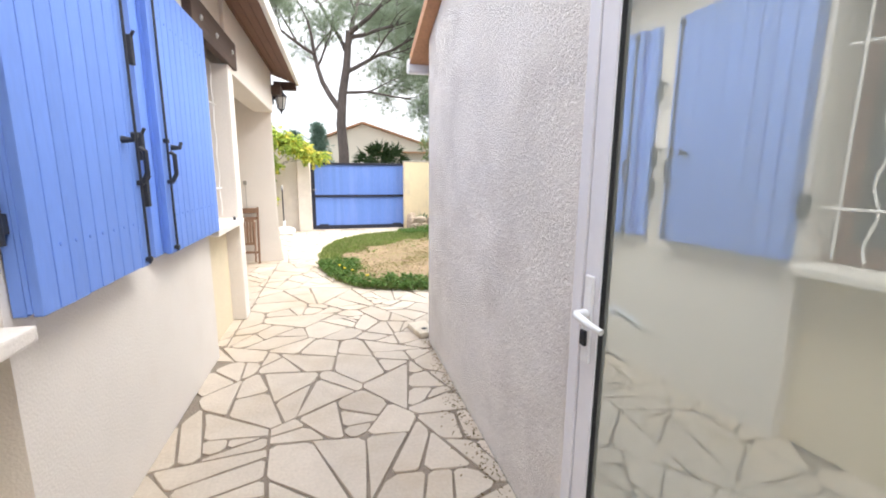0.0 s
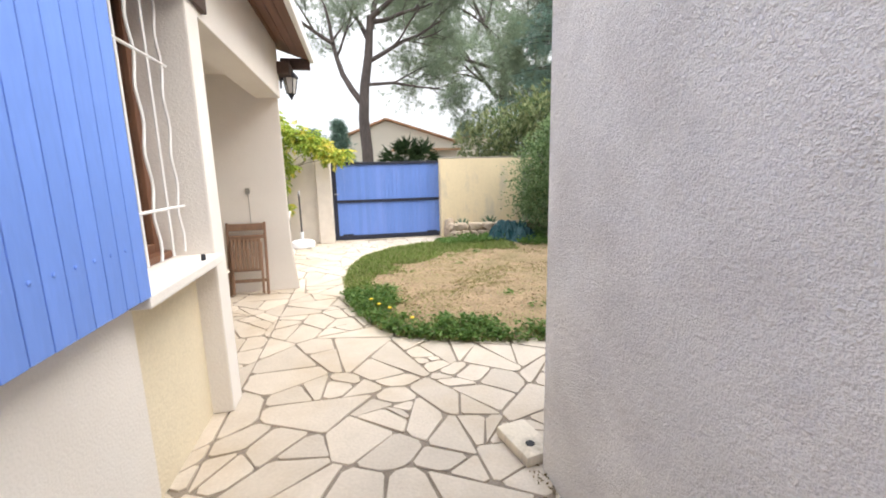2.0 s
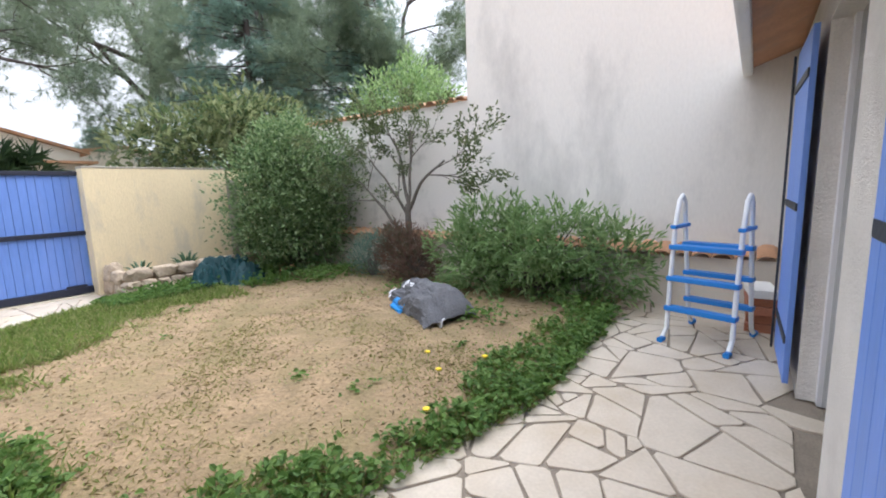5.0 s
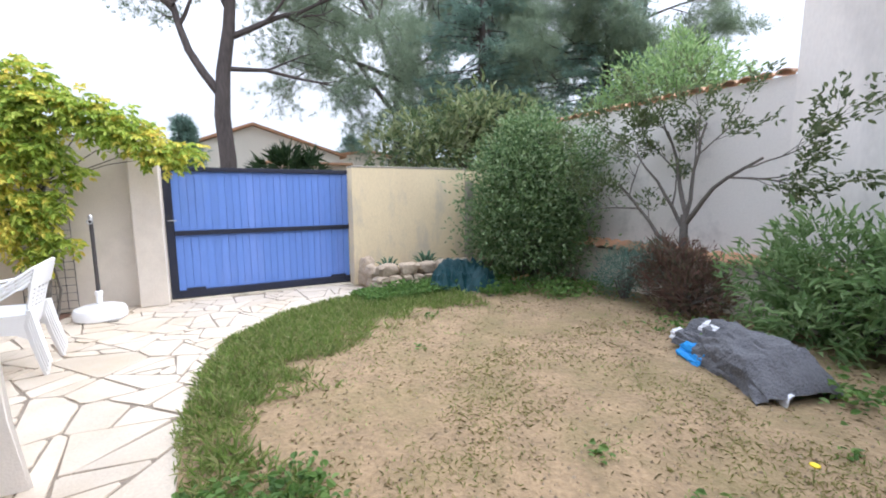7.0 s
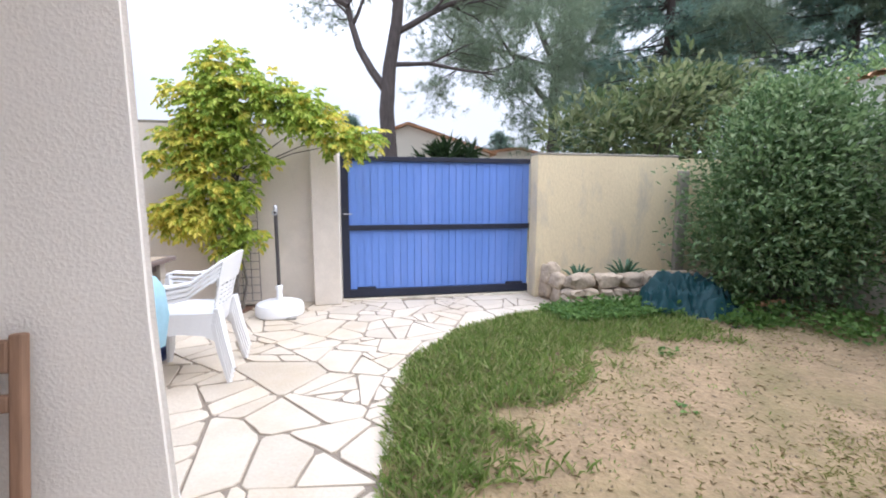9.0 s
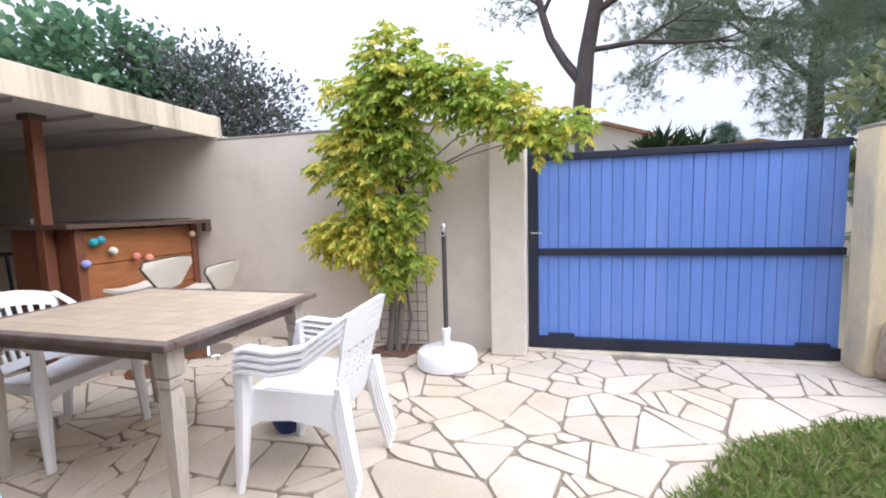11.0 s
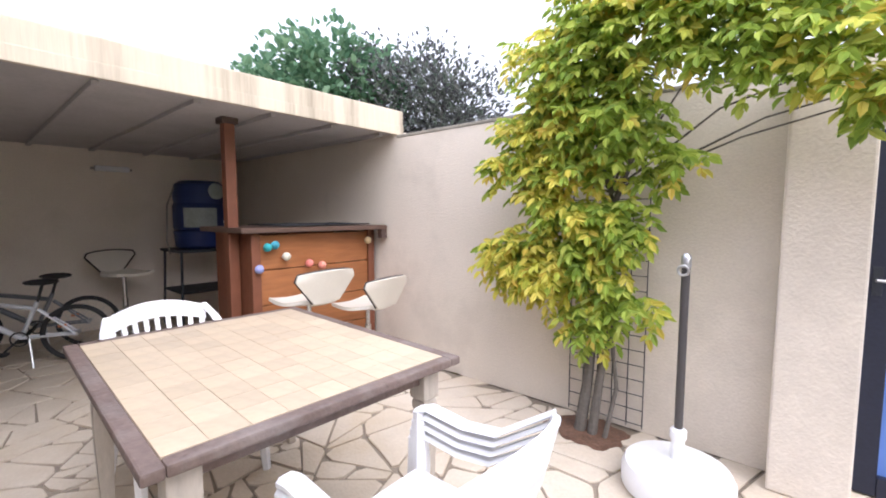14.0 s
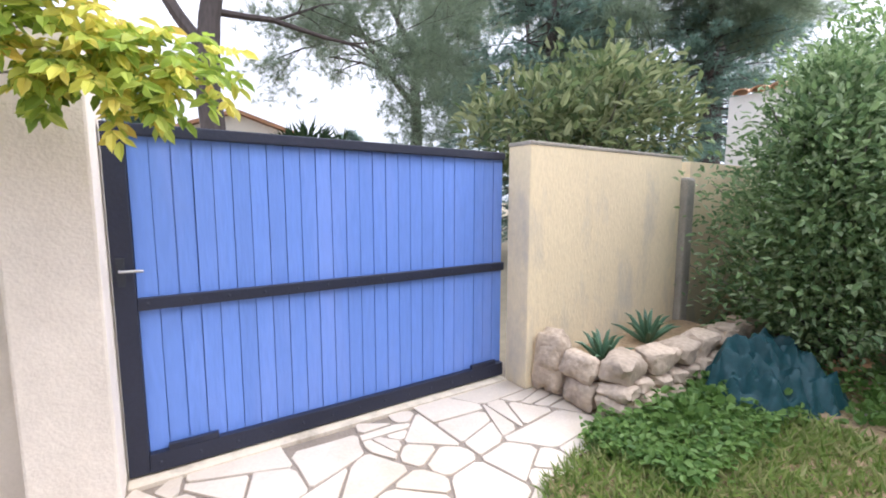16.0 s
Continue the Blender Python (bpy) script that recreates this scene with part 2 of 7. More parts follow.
REEL_BLUE = mat("faded pale blue plastic", (0.33, 0.52, 0.62), 0.55, 0.12, 3, 40, 0.06, stain=(0.08, 0.46, 0.60), stain_scale=3.0, stain_amount=0.6, stain_from=0.56)
REEL_DARK = mat("dark blue plastic", (0.025, 0.04, 0.075), 0.5, 0.1, 5, 50, 0.05)
HOSE_GREEN = mat("teal rubber hose", (0.01, 0.33, 0.25), 0.45, 0.1, 8, 80, 0.05)
ORANGE = mat("faded orange plastic", (0.62, 0.24, 0.12), 0.5, 0.1, 8, 60, 0.05)
GREY_PLASTIC = mat("grey plastic", (0.30, 0.28, 0.25), 0.55, 0.1, 8, 60, 0.05)
PIPE = mat("zinc grey pipe", (0.10, 0.105, 0.11), 0.55, 0.15, 6, 60, 0.1)
BARREL = mat("deep blue plastic drum", (0.012, 0.03, 0.14), 0.4, 0.1, 4, 50, 0.05)
PAPER = mat("pale drum label", (0.35, 0.40, 0.40), 0.7, 0.25, 12, 60, 0.0)
TARP_GREEN = mat("dark teal tarpaulin", (0.009, 0.048, 0.055), 0.52, 0.25, 4, 40, 0.3, spec=0.3)
TARP_GREY = mat("grey woven pool cover", (0.125, 0.125, 0.135), 0.8, 0.3, 6, 70, 0.9, coarse=45)
TARP_WHITE = mat("white lining", (0.62, 0.62, 0.64), 0.7, 0.1, 6, 55, 0.3)
TARP_BLUE = mat("bright blue liner", (0.02, 0.25, 0.62), 0.5, 0.1, 6, 55, 0.2)
LADDER_BLUE = mat("blue plastic step", (0.015, 0.20, 0.60), 0.45, 0.05, 6, 50, 0.03)
BARK = mat("pine bark", (0.075, 0.062, 0.058), 0.95, 0.4, 3, 18, 1.0, stretch=(1, 1, 0.3))
STEM = mat("dry vine stem", (0.30, 0.23, 0.17), 0.9, 0.4, 8, 60, 0.5, stretch=(1, 1, 0.3))
GREY_BARK = mat("grey shrub bark", (0.13, 0.115, 0.10), 0.95, 0.3, 8, 50, 0.6)
PINE_NEEDLE = leaf_mat("pine needles", [(0.15, 0.20, 0.14), (0.21, 0.275, 0.185), (0.27, 0.34, 0.23)])
CEDAR_NEEDLE = leaf_mat("cedar needles", [(0.14, 0.225, 0.185), (0.19, 0.30, 0.24), (0.25, 0.37, 0.31)])
WISTERIA_GREEN = leaf_mat("green wisteria leaves", [(0.20, 0.30, 0.05), (0.32, 0.44, 0.07), (0.45, 0.55, 0.10), (0.55, 0.60, 0.13)])
WISTERIA_YELLOW = leaf_mat("yellowing wisteria leaves", [(0.58, 0.60, 0.10), (0.74, 0.68, 0.13), (0.80, 0.70, 0.16), (0.50, 0.55, 0.09), (0.74, 0.54, 0.12)])
VINE_DRY = leaf_mat("autumn vine leaves", [(0.38, 0.19, 0.055), (0.56, 0.33, 0.10), (0.64, 0.44, 0.17), (0.30, 0.27, 0.08)])
VINE_GREEN = leaf_mat("green vine leaves", [(0.09, 0.18, 0.05), (0.16, 0.28, 0.08), (0.34, 0.40, 0.09), (0.12, 0.22, 0.09)])
BUSH_LEAF = leaf_mat("laurustinus leaves", [(0.07, 0.13, 0.055), (0.14, 0.22, 0.09), (0.22, 0.31, 0.14), (0.33, 0.41, 0.24)], 0.4)
LOQUAT_LEAF = leaf_mat("loquat leaves", [(0.08, 0.13, 0.06), (0.16, 0.21, 0.09), (0.30, 0.33, 0.17), (0.19, 0.23, 0.12)], 0.4)
OLEANDER_LEAF = leaf_mat("oleander leaves", [(0.15, 0.25, 0.09), (0.24, 0.36, 0.15), (0.36, 0.47, 0.23)])
OLIVE_LEAF = leaf_mat("small tree leaves", [(0.08, 0.11, 0.05), (0.13, 0.17, 0.075), (0.19, 0.22, 0.11)])
DRY_TWIG = leaf_mat("dry brown twigs", [(0.17, 0.10, 0.08), (0.24, 0.15, 0.115), (0.13, 0.14, 0.08)])
IVY_LEAF = leaf_mat("fig and ivy leaves", [(0.09, 0.19, 0.11), (0.14, 0.26, 0.15), (0.21, 0.33, 0.19)])
DARK_LEAF = leaf_mat("dark purple leaves", [(0.075, 0.075, 0.085), (0.12, 0.125, 0.12), (0.17, 0.185, 0.165), (0.11, 0.15, 0.11)])
PALM_LEAF = leaf_mat("palm leaves", [(0.03, 0.06, 0.025), (0.06, 0.10, 0.04)])
GRASS = leaf_mat("grass blades", [(0.15, 0.23, 0.05), (0.23, 0.33, 0.085), (0.32, 0.41, 0.12), (0.46, 0.44, 0.22), (0.19, 0.28, 0.07), (0.36, 0.36, 0.16)])
STUBBLE = leaf_mat("thin yellow-green stubble", [(0.24, 0.25, 0.075), (0.32, 0.28, 0.11), (0.19, 0.22, 0.06), (0.36, 0.30, 0.15)])
WEED = leaf_mat("weed leaves", [(0.08, 0.16, 0.04), (0.13, 0.23, 0.055), (0.19, 0.30, 0.085)])
STRAW = leaf_mat("dry straw", [(0.24, 0.16, 0.075), (0.16, 0.12, 0.05), (0.11, 0.10, 0.035)])
YELLOW_FLOWER = mat("yellow dandelion", (0.75, 0.55, 0.02), 0.6, 0.1, 20, 60, 0)
AGAVE = mat("agave leaf", (0.06, 0.13, 0.07), 0.5, 0.15, 6, 40, 0.05)
# grey-green that holds the dimness of the annex interior
ROOM = mat("annex interior with dimness in its colour", (0.36, 0.37, 0.31), 0.9, 0.1, 2, 30, 0.1, stain=(0.24, 0.25, 0.2), stain_scale=2)
# near-black colour that stands in for the unlit room's shade
ROOM_SHADE = mat("room with shade in its colour", (0.06, 0.055, 0.05), 0.9, 0.1, 2, 30, 0.1)
GLASS = bpy.data.materials.new("window glass")
GLASS.use_nodes = True
GLASS.node_tree.nodes["Principled BSDF"].inputs["Transmission Weight"].default_value = 1.0
GLASS.node_tree.nodes["Principled BSDF"].inputs["Roughness"].default_value = 0.02
GLASS.node_tree.nodes["Principled BSDF"].inputs["Base Color"].default_value = (0.93, 0.96, 0.94, 1)


# ---- builders ----
def finish(name, bm, material, smooth=False):
    me = bpy.data.meshes.new(name)
    bm.normal_update()
    bm.to_mesh(me)
    bm.free()
    me.materials.append(material)
    if smooth:
        me.shade_smooth()
        me.set_sharp_from_angle(angle=radians(38))
    return me


def part(name, bm, material, parent=None, label="", smooth=False):
    ob = new(name, finish(name, bm, material, smooth))
    if parent is not None:
        ob.parent = parent
    if label:
        ob["label"] = label
    return ob


def piece(name, me, parent, m=None):
    ob = new(name, me)
    ob.parent = parent
    if m is not None:
        ob.matrix_basis = m
    return ob


def thing(name, label, category, m=None, group=""):
    ob = tagged(new(name), label, category, group)
    ob.empty_display_size = 0.1
    if m is not None:
        ob.matrix_basis = m
    return ob


def box(x0, x1, y0, y1, z0, z1, bevel=0.0, bm=None, m=None):
    bm = bm or bmesh.new()
    r = bmesh.ops.create_cube(bm, size=1)
    t = Matrix.Translation(((x0 + x1) / 2, (y0 + y1) / 2, (z0 + z1) / 2)) @ Matrix.Diagonal((abs(x1 - x0), abs(y1 - y0), abs(z1 - z0), 1))
    if m is not None:
        t = m @ t
    bmesh.ops.transform(bm, matrix=t, verts=r["verts"])
    if bevel:
        edges = list({e for v in r["verts"] for e in v.link_edges})
        bmesh.ops.bevel(bm, geom=edges, offset=bevel, segments=2, profile=0.6, affect="EDGES")
    return bm


def tube(points, radii, seg=8, bm=None, cap=True):
    bm = bm or bmesh.new()
    pts = [Vector(p) for p in points]
    if not hasattr(radii, "__len__"):
        radii = [radii] * len(pts)
    rings = []
    side = None
    for i, p in enumerate(pts):
        d = (pts[min(i + 1, len(pts) - 1)] - pts[max(i - 1, 0)])
        if d.length < 1e-9:
            d = Vector((0, 0, 1))
        d.normalize()
        if side is None:
            side = d.orthogonal().normalized()
        side = (side - d * side.dot(d))
        side = side.normalized() if side.length > 1e-6 else d.orthogonal().normalized()
        up = d.cross(side)
        rings.append([bm.verts.new(p + (side * math.cos(2 * math.pi * k / seg) + up * math.sin(2 * math.pi * k / seg)) * radii[i]) for k in range(seg)])
    for a, b in zip(rings, rings[1:]):
        for k in range(seg):
            bm.faces.new((a[k], a[(k + 1) % seg], b[(k + 1) % seg], b[k]))
    if cap:
        bm.faces.new(rings[0][::-1])
        bm.faces.new(rings[-1])
    return bm


def lathe(profile, seg=24, bm=None, m=None):
    """Turns (radius, height) pairs round z."""
    bm = bm or bmesh.new()
    rings = []
    for r, z in profile:
        ring = []
        for k in range(seg):
            v = Vector((r * math.cos(2 * math.pi * k / seg), r * math.sin(2 * math.pi * k / seg), z))
            ring.append(bm.verts.new(m @ v if m is not None else v))
        rings.append(ring)
    for a, b in zip(rings, rings[1:]):
        for k in range(seg):
            bm.faces.new((a[k], a[(k + 1) % seg], b[(k + 1) % seg], b[k]))
    bm.faces.new(rings[0][::-1])
    bm.faces.new(rings[-1])
    return bm


def prism(outline, depth, bm=None, m=None):
    """Extrudes an outline in x and z along y from 0 to depth."""
    bm = bm or bmesh.new()
    m = m or Matrix.Identity(4)
    a = [bm.verts.new(m @ Vector((x, 0, z))) for x, z in outline]
    b = [bm.verts.new(m @ Vector((x, depth, z))) for x, z in outline]
    bm.faces.new(a)
    bm.faces.new(b[::-1])
    for i in range(len(a)):
        j = (i + 1) % len(a)
        bm.faces.new((a[j], a[i], b[i], b[j]))
    bmesh.ops.recalc_face_normals(bm, faces=bm.faces)
    return bm


def torus(R, r, seg=28, ring=8, bm=None, m=None):
    pts = [Vector((R * math.cos(2 * math.pi * k / seg), 0, R * math.sin(2 * math.pi * k / seg))) for k in range(seg)]
    bm = bm or bmesh.new()
    rings = []
    for p in pts:
        d = p.normalized()
        rings.append([bm.verts.new((m or Matrix.Identity(4)) @ (p + d * r * math.cos(2 * math.pi * j / ring) + Vector((0, r * math.sin(2 * math.pi * j / ring), 0)))) for j in range(ring)])
    for i in range(seg):
        a, b = rings[i], rings[(i + 1) % seg]
        for j in range(ring):
            bm.faces.new((a[j], b[j], b[(j + 1) % ring], a[(j + 1) % ring]))
    bmesh.ops.recalc_face_normals(bm, faces=bm.faces)
    return bm


def blob(radius, scale=(1, 1, 1), rough=0.2, freq=1.5, seed=0.0, sub=3, bm=None, m=None):
    """An uneven rounded lump."""
    bm = bm or bmesh.new()
    r = bmesh.ops.create_icosphere(bm, subdivisions=sub, radius=1)
    for v in r["verts"]:
        n = noise.noise(v.co * freq + Vector((seed, seed * 1.7, -seed))) * rough + noise.noise(v.co * freq * 3 + Vector((seed, 0, seed))) * rough * 0.4
        v.co = v.co * (1 + n) * radius
        v.co = Vector((v.co.x * scale[0], v.co.y * scale[1], v.co.z * scale[2]))
        if m is not None:
            v.co = m @ v.co
    return bm


def leaf_mesh(name, pos, direction, length, width, material, fold=0.35, seed=1, face=(0, 0, 1.0)):
    """Many pointed leaves in one mesh: each has its own stem point, direction, size and fold."""
    rs = np.random.RandomState(seed)
    pos, d = np.asarray(pos, float), np.asarray(direction, float)
    n = len(pos)
    d = d / np.maximum(np.linalg.norm(d, axis=1, keepdims=True), 1e-9)
    up = rs.normal(size=(n, 3)) * 0.5 + np.array(face)
    side = np.cross(d, up)
    side /= np.maximum(np.linalg.norm(side, axis=1, keepdims=True), 1e-9)
    nor = np.cross(side, d)
    L = np.broadcast_to(np.asarray(length, float), (n,))[:, None]
    W = np.broadcast_to(np.asarray(width, float), (n,))[:, None]
    base = pos
    tip = pos + d * L - nor * L * 0.12
    i = np.arange(n)
    if float(np.mean(W / L)) > 0.3:
        low, high = pos + d * L * 0.28 + nor * L * 0.05, pos + d * L * 0.68 + nor * L * 0.02
        rim = [c + g * side * W * q + nor * W * fold * q for c, q in ((low, 0.44), (high, 0.42)) for g in (1, -1)]
        v = np.stack([base, rim[0], rim[2], tip, rim[3], rim[1]], 1).reshape(-1, 3)
        i = i * 6
        f = np.concatenate([np.stack([i, i + 3, i + 2, i + 1], 1), np.stack([i, i + 5, i + 4, i + 3], 1)])
    else:
        mid = pos + d * L * 0.5 + nor * L * 0.05
        le = mid + side * W * 0.5 + nor * W * fold * 0.5
        ri = mid - side * W * 0.5 + nor * W * fold * 0.5
        v = np.stack([base, le, tip, ri], 1).reshape(-1, 3)
        i = i * 4
        f = np.concatenate([np.stack([i, i + 2, i + 1], 1), np.stack([i, i + 3, i + 2], 1)])
    me = bpy.data.meshes.new(name)
    me.from_pydata(v.tolist(), [], f.tolist())
    me.materials.append(material)
    return me


def needle_mesh(name, pos, direction, length, width, per, material, spread=0.9, seed=1):
    """Tufts of thin needles round each point."""
    rs = np.random.RandomState(seed)
    pos, d = np.repeat(np.asarray(pos, float), per, 0), np.repeat(np.asarray(direction, float), per, 0)
    d = d / np.maximum(np.linalg.norm(d, axis=1, keepdims=True), 1e-9) + rs.normal(size=d.shape) * spread
    d /= np.maximum(np.linalg.norm(d, axis=1, keepdims=True), 1e-9)
    side = np.cross(d, rs.normal(size=d.shape))
    side /= np.maximum(np.linalg.norm(side, axis=1, keepdims=True), 1e-9)
    L = length * rs.uniform(0.7, 1.2, (len(pos), 1))
    v = np.stack([pos - side * width / 2, pos + side * width / 2, pos + d * L], 1).reshape(-1, 3)
    f = np.arange(len(pos) * 3).reshape(-1, 3)
    me = bpy.data.meshes.new(name)
    me.from_pydata(v.tolist(), [], f.tolist())
    me.materials.append(material)
    return me


def thicken(bm, t):
    bm.normal_update()
    bmesh.ops.solidify(bm, geom=bm.faces[:], thickness=t)
    bmesh.ops.recalc_face_normals(bm, faces=bm.faces)


def structure(name, bm, material, label="", category="", smooth=False):
    return tagged(part(name, bm, material, None, label, smooth), "", category, "", "structure")


# ---- the large structure ----
structure("ground", box(-300, 300, -300, 300, -0.4, -0.05), EARTH, "dusty ground reaching far beyond the garden walls", "ground")
structure("pavement", box(-7.2, 5.05, -4.5, 11.75, -0.3, -0.012), MORTAR, "grey-brown mortar bed with pale crazy-paving flagstones", "paving")

# house facade, with two window openings, a recessed wall under the second sill, and the porch
structure("wall_house_south", box(-1.35, -1.0, -4.5, 0.55, 0, 3.0), RENDER_WHITE, "off-white rendered house wall", "wall")
structure("wall_house_sill_south", box(-1.35, -1.09, 0.55, 1.80, 0, 0.955), RENDER_LOW, "sandy rendered wall recessed below a window", "wall")
structure("wall_house_head_south", box(-1.35, -1.0, 0.55, 1.80, 2.42, 3.0), RENDER_WHITE, "off-white rendered wall above a window", "wall")
structure("wall_house_middle", box(-1.35, -1.0, 1.80, 3.86, 0, 3.0), RENDER_WHITE, "off-white rendered house wall behind the shutters", "wall")
structure("wall_house_sill_north", box(-1.35, -1.09, 3.86, 4.76, 0, 0.965), RENDER_LOW, "sandy rendered wall recessed under a window sill", "wall")
structure("wall_house_head_north", box(-1.35, -1.0, 3.86, 4.76, 2.40, 3.0), RENDER_WHITE, "off-white rendered wall above a window", "wall")
bm = box(-1.35, -0.965, 4.76, 4.95, 0, 3.0, 0.012)
structure("wall_pier", bm, RENDER_WHITE, "off-white rendered pier beside the porch", "wall")
structure("wall_porch_beam", box(-1.25, -0.97, 4.95, 7.72, 2.36, 3.0, 0.008), RENDER_WHITE, "off-white rendered beam across the porch", "wall")
structure("wall_porch_back", box(-3.5, -3.25, 4.5, 7.72, 0, 3.0), RENDER_WHITE, "off-white rendered back wall of the porch", "wall")
structure("wall_porch_side", box(-3.5, -1.35, 4.70, 4.95, 0, 3.0), RENDER_WHITE, "off-white rendered side wall of the porch", "wall")
structure("ceiling_porch", box(-3.25, -1.25, 4.95, 7.72, 2.62, 2.7), RENDER_WHITE, "off-white porch ceiling", "ceiling")
# unseen room added behind the windows, its shade put into the colour
structure("wall_room_back", box(-3.2, -3.1, -4.5, 4.7, 0, 3.0), ROOM_SHADE, "back wall of the room behind the windows, shade in its colour", "wall")
structure("floor_room", box(-3.1, -1.35, -4.5, 4.7, -0.01, 0.02), ROOM_SHADE, "floor of the room behind the windows, shade in its colour", "floor")
structure("ceiling_room", box(-3.1, -1.35, -4.5, 4.7, 2.9, 3.0), ROOM_SHADE, "ceiling of the room behind the windows, shade in its colour", "ceiling")

# gable wall between porch and terrace: flared at the foot of its free end
def gable_wall():
    b = bmesh.new()
    out = [(-0.90, 0), (-0.945, 0.35), (-0.965, 0.9), (-0.97, 2.75), (-4.05, 3.78), (-4.05, 0)]
    prism(out, 0.205, b, Matrix.Translation((0, 7.72, 0)))
    for v in b.verts:
        if v.co.x > -1.2:
            v.co.x -= 0.03 + (0.09 if v.co.y > 7.8 else 0.0)
    edges = [e for e in b.edges if abs(e.verts[0].co.y - e.verts[1].co.y) < 1e-4 and min(e.verts[0].co.x, e.verts[1].co.x) > -1.2]
    bmesh.ops.bevel(b, geom=edges, offset=0.015, segments=2, affect="EDGES")
    return b


gable = structure("wall_gable", gable_wall(), RENDER_WING, "rough off-white gable wall with a flared free end", "wall")
gable.data.materials.append(RENDER_WHITE)
for f_ in gable.data.polygons:
    f_.material_index = 1 if f_.normal.y < -0.5 or f_.normal.x > 0.5 else 0
structure("wall_shed_side", box(-7.0, -4.05, 7.72, 7.92, 0, 2.03), SHED_CREAM, "cream rendered side wall of the shed", "wall")
structure("wall_shed_back", box(-7.15, -6.95, 7.72, 11.75, 0, 2.03), SHED_CREAM, "cream rendered back wall of the shed", "wall")


def roof_slab():
    b = bmesh.new()
    prism([(-0.62, 2.86), (-0.62, 2.93), (-5.2, 4.46), (-5.2, 4.39)], 12.5, b, Matrix.Translation((0, -4.5, 0)))
    return b


structure("roof_house", roof_slab(), TERRACOTTA, "terracotta tiled house roof", "roof")
b = bmesh.new()
for k in range(10):
    x0, x1 = -0.63 - k * 0.10, -0.725 - k * 0.10
    z = lambda x: 2.842 + (-0.62 - x) * 0.334
    prism([(x0, z(x0)), (x0, z(x0) + 0.012), (x1, z(x1) + 0.012), (x1, z(x1))], 12.46, b, Matrix.Translation((0, -4.5, 0)))
structure("trim_eave", b, SOFFIT_WOOD, "red-brown boarded underside of the eaves", "eaves")
structure("trim_fascia", box(-0.625, -0.575, -4.5, 8.02, 2.83, 2.955, 0.012), WHITE_PAINT, "cream fascia board along the eaves", "fascia")
structure("trim_verge", box(-0.62, -0.97, 7.925, 8.0, 2.74, 2.87, 0.01), BROWN_WOOD, "dark wooden verge end under the eaves", "beam")
structure("trim_purlin", box(-1.16, -0.83, 7.62, 7.99, 2.62, 2.76, 0.01), BROWN_WOOD, "dark wooden beam end above the lantern", "beam")

# annex: side wall with a glazed door, garden wall, sloping roof
def annex_side(y0, y1, z0):
    b = bmesh.new()
    top = lambda y: 2.47 + (3.84 - y) * 0.33
    b2 = prism([(y0, z0), (y1, z0), (y1, top(y1)), (y0, top(y0))], 0.2, b, Matrix.Translation((0.69, 0, 0)) @ Matrix(((0, 1, 0, 0), (1, 0, 0, 0), (0, 0, 1, 0), (0, 0, 0, 1))))
    return b2


structure("wall_annex_south", annex_side(-4.5, 0.40, 0), RENDER_ROUGH, "rough grey-white rendered annex wall", "wall")
structure("wall_annex_head", annex_side(0.40, 1.47, 2.12), RENDER_ROUGH, "rough rendered wall above the glazed door", "wall")
structure("wall_annex_north", annex_side(1.47, 3.84, 0), RENDER_ROUGH, "rough grey-white rendered annex wall beside the path", "wall")
structure("wall_annex_garden_west", box(0.89, 1.95, 3.64, 3.84, 0, 2.47), RENDER_ROUGH, "rough rendered annex wall facing the lawn", "wall")
structure("wall_annex_garden_east", box(3.05, 5.1, 3.64, 3.84, 0, 2.47), RENDER_ROUGH, "rough rendered annex wall facing the lawn", "wall")
structure("wall_annex_garden_head", box(1.95, 3.05, 3.64, 3.84, 2.15, 2.47), RENDER_ROUGH, "rough rendered wall over the garden door", "wall")
# interior added behind the reflecting pane, dimness put into its colour
structure("wall_annex_inner", box(3.4, 3.5, -4.5, 3.64, 0, 2.5), ROOM, "inner wall of the annex, dimness in its grey-green colour", "wall")
structure("wall_annex_back", box(0.89, 3.4, -4.5, -4.4, 0, 2.5), ROOM, "inner end wall of the annex, dimness in its grey-green colour", "wall")
structure("floor_annex", box(0.69, 3.4, -4.4, 3.64, -0.01, 0.01), ROOM, "annex floor, dimness in its grey-green colour", "floor")
structure("ceiling_annex", box(0.89, 3.4, -4.4, 3.64, 2.5, 2.55), ROOM, "annex ceiling, dimness in its grey-green colour", "ceiling")
b = bmesh.new()
prism([(4.22, 2.33), (4.22, 2.41), (-4.5, 5.29), (-4.5, 5.21)], 4.55, b, Matrix.Translation((0.6, 0, 0.035)) @ Matrix(((0, 1, 0, 0), (1, 0, 0, 0), (0, 0, 1, 0), (0, 0, 0, 1))))
structure("roof_annex", b, TERRACOTTA, "terracotta tiled annex roof", "roof")
structure("trim_gutter", box(0.58, 5.12, 4.2, 4.28, 2.30, 2.42, 0.02), WHITE_PAINT, "pale gutter along the annex eaves", "gutter")
structure("wall_south_end", box(-1.0, 0.69, -4.6, -4.4, 0, 2.4), RENDER_WHITE, "plain wall closing the passage", "wall")

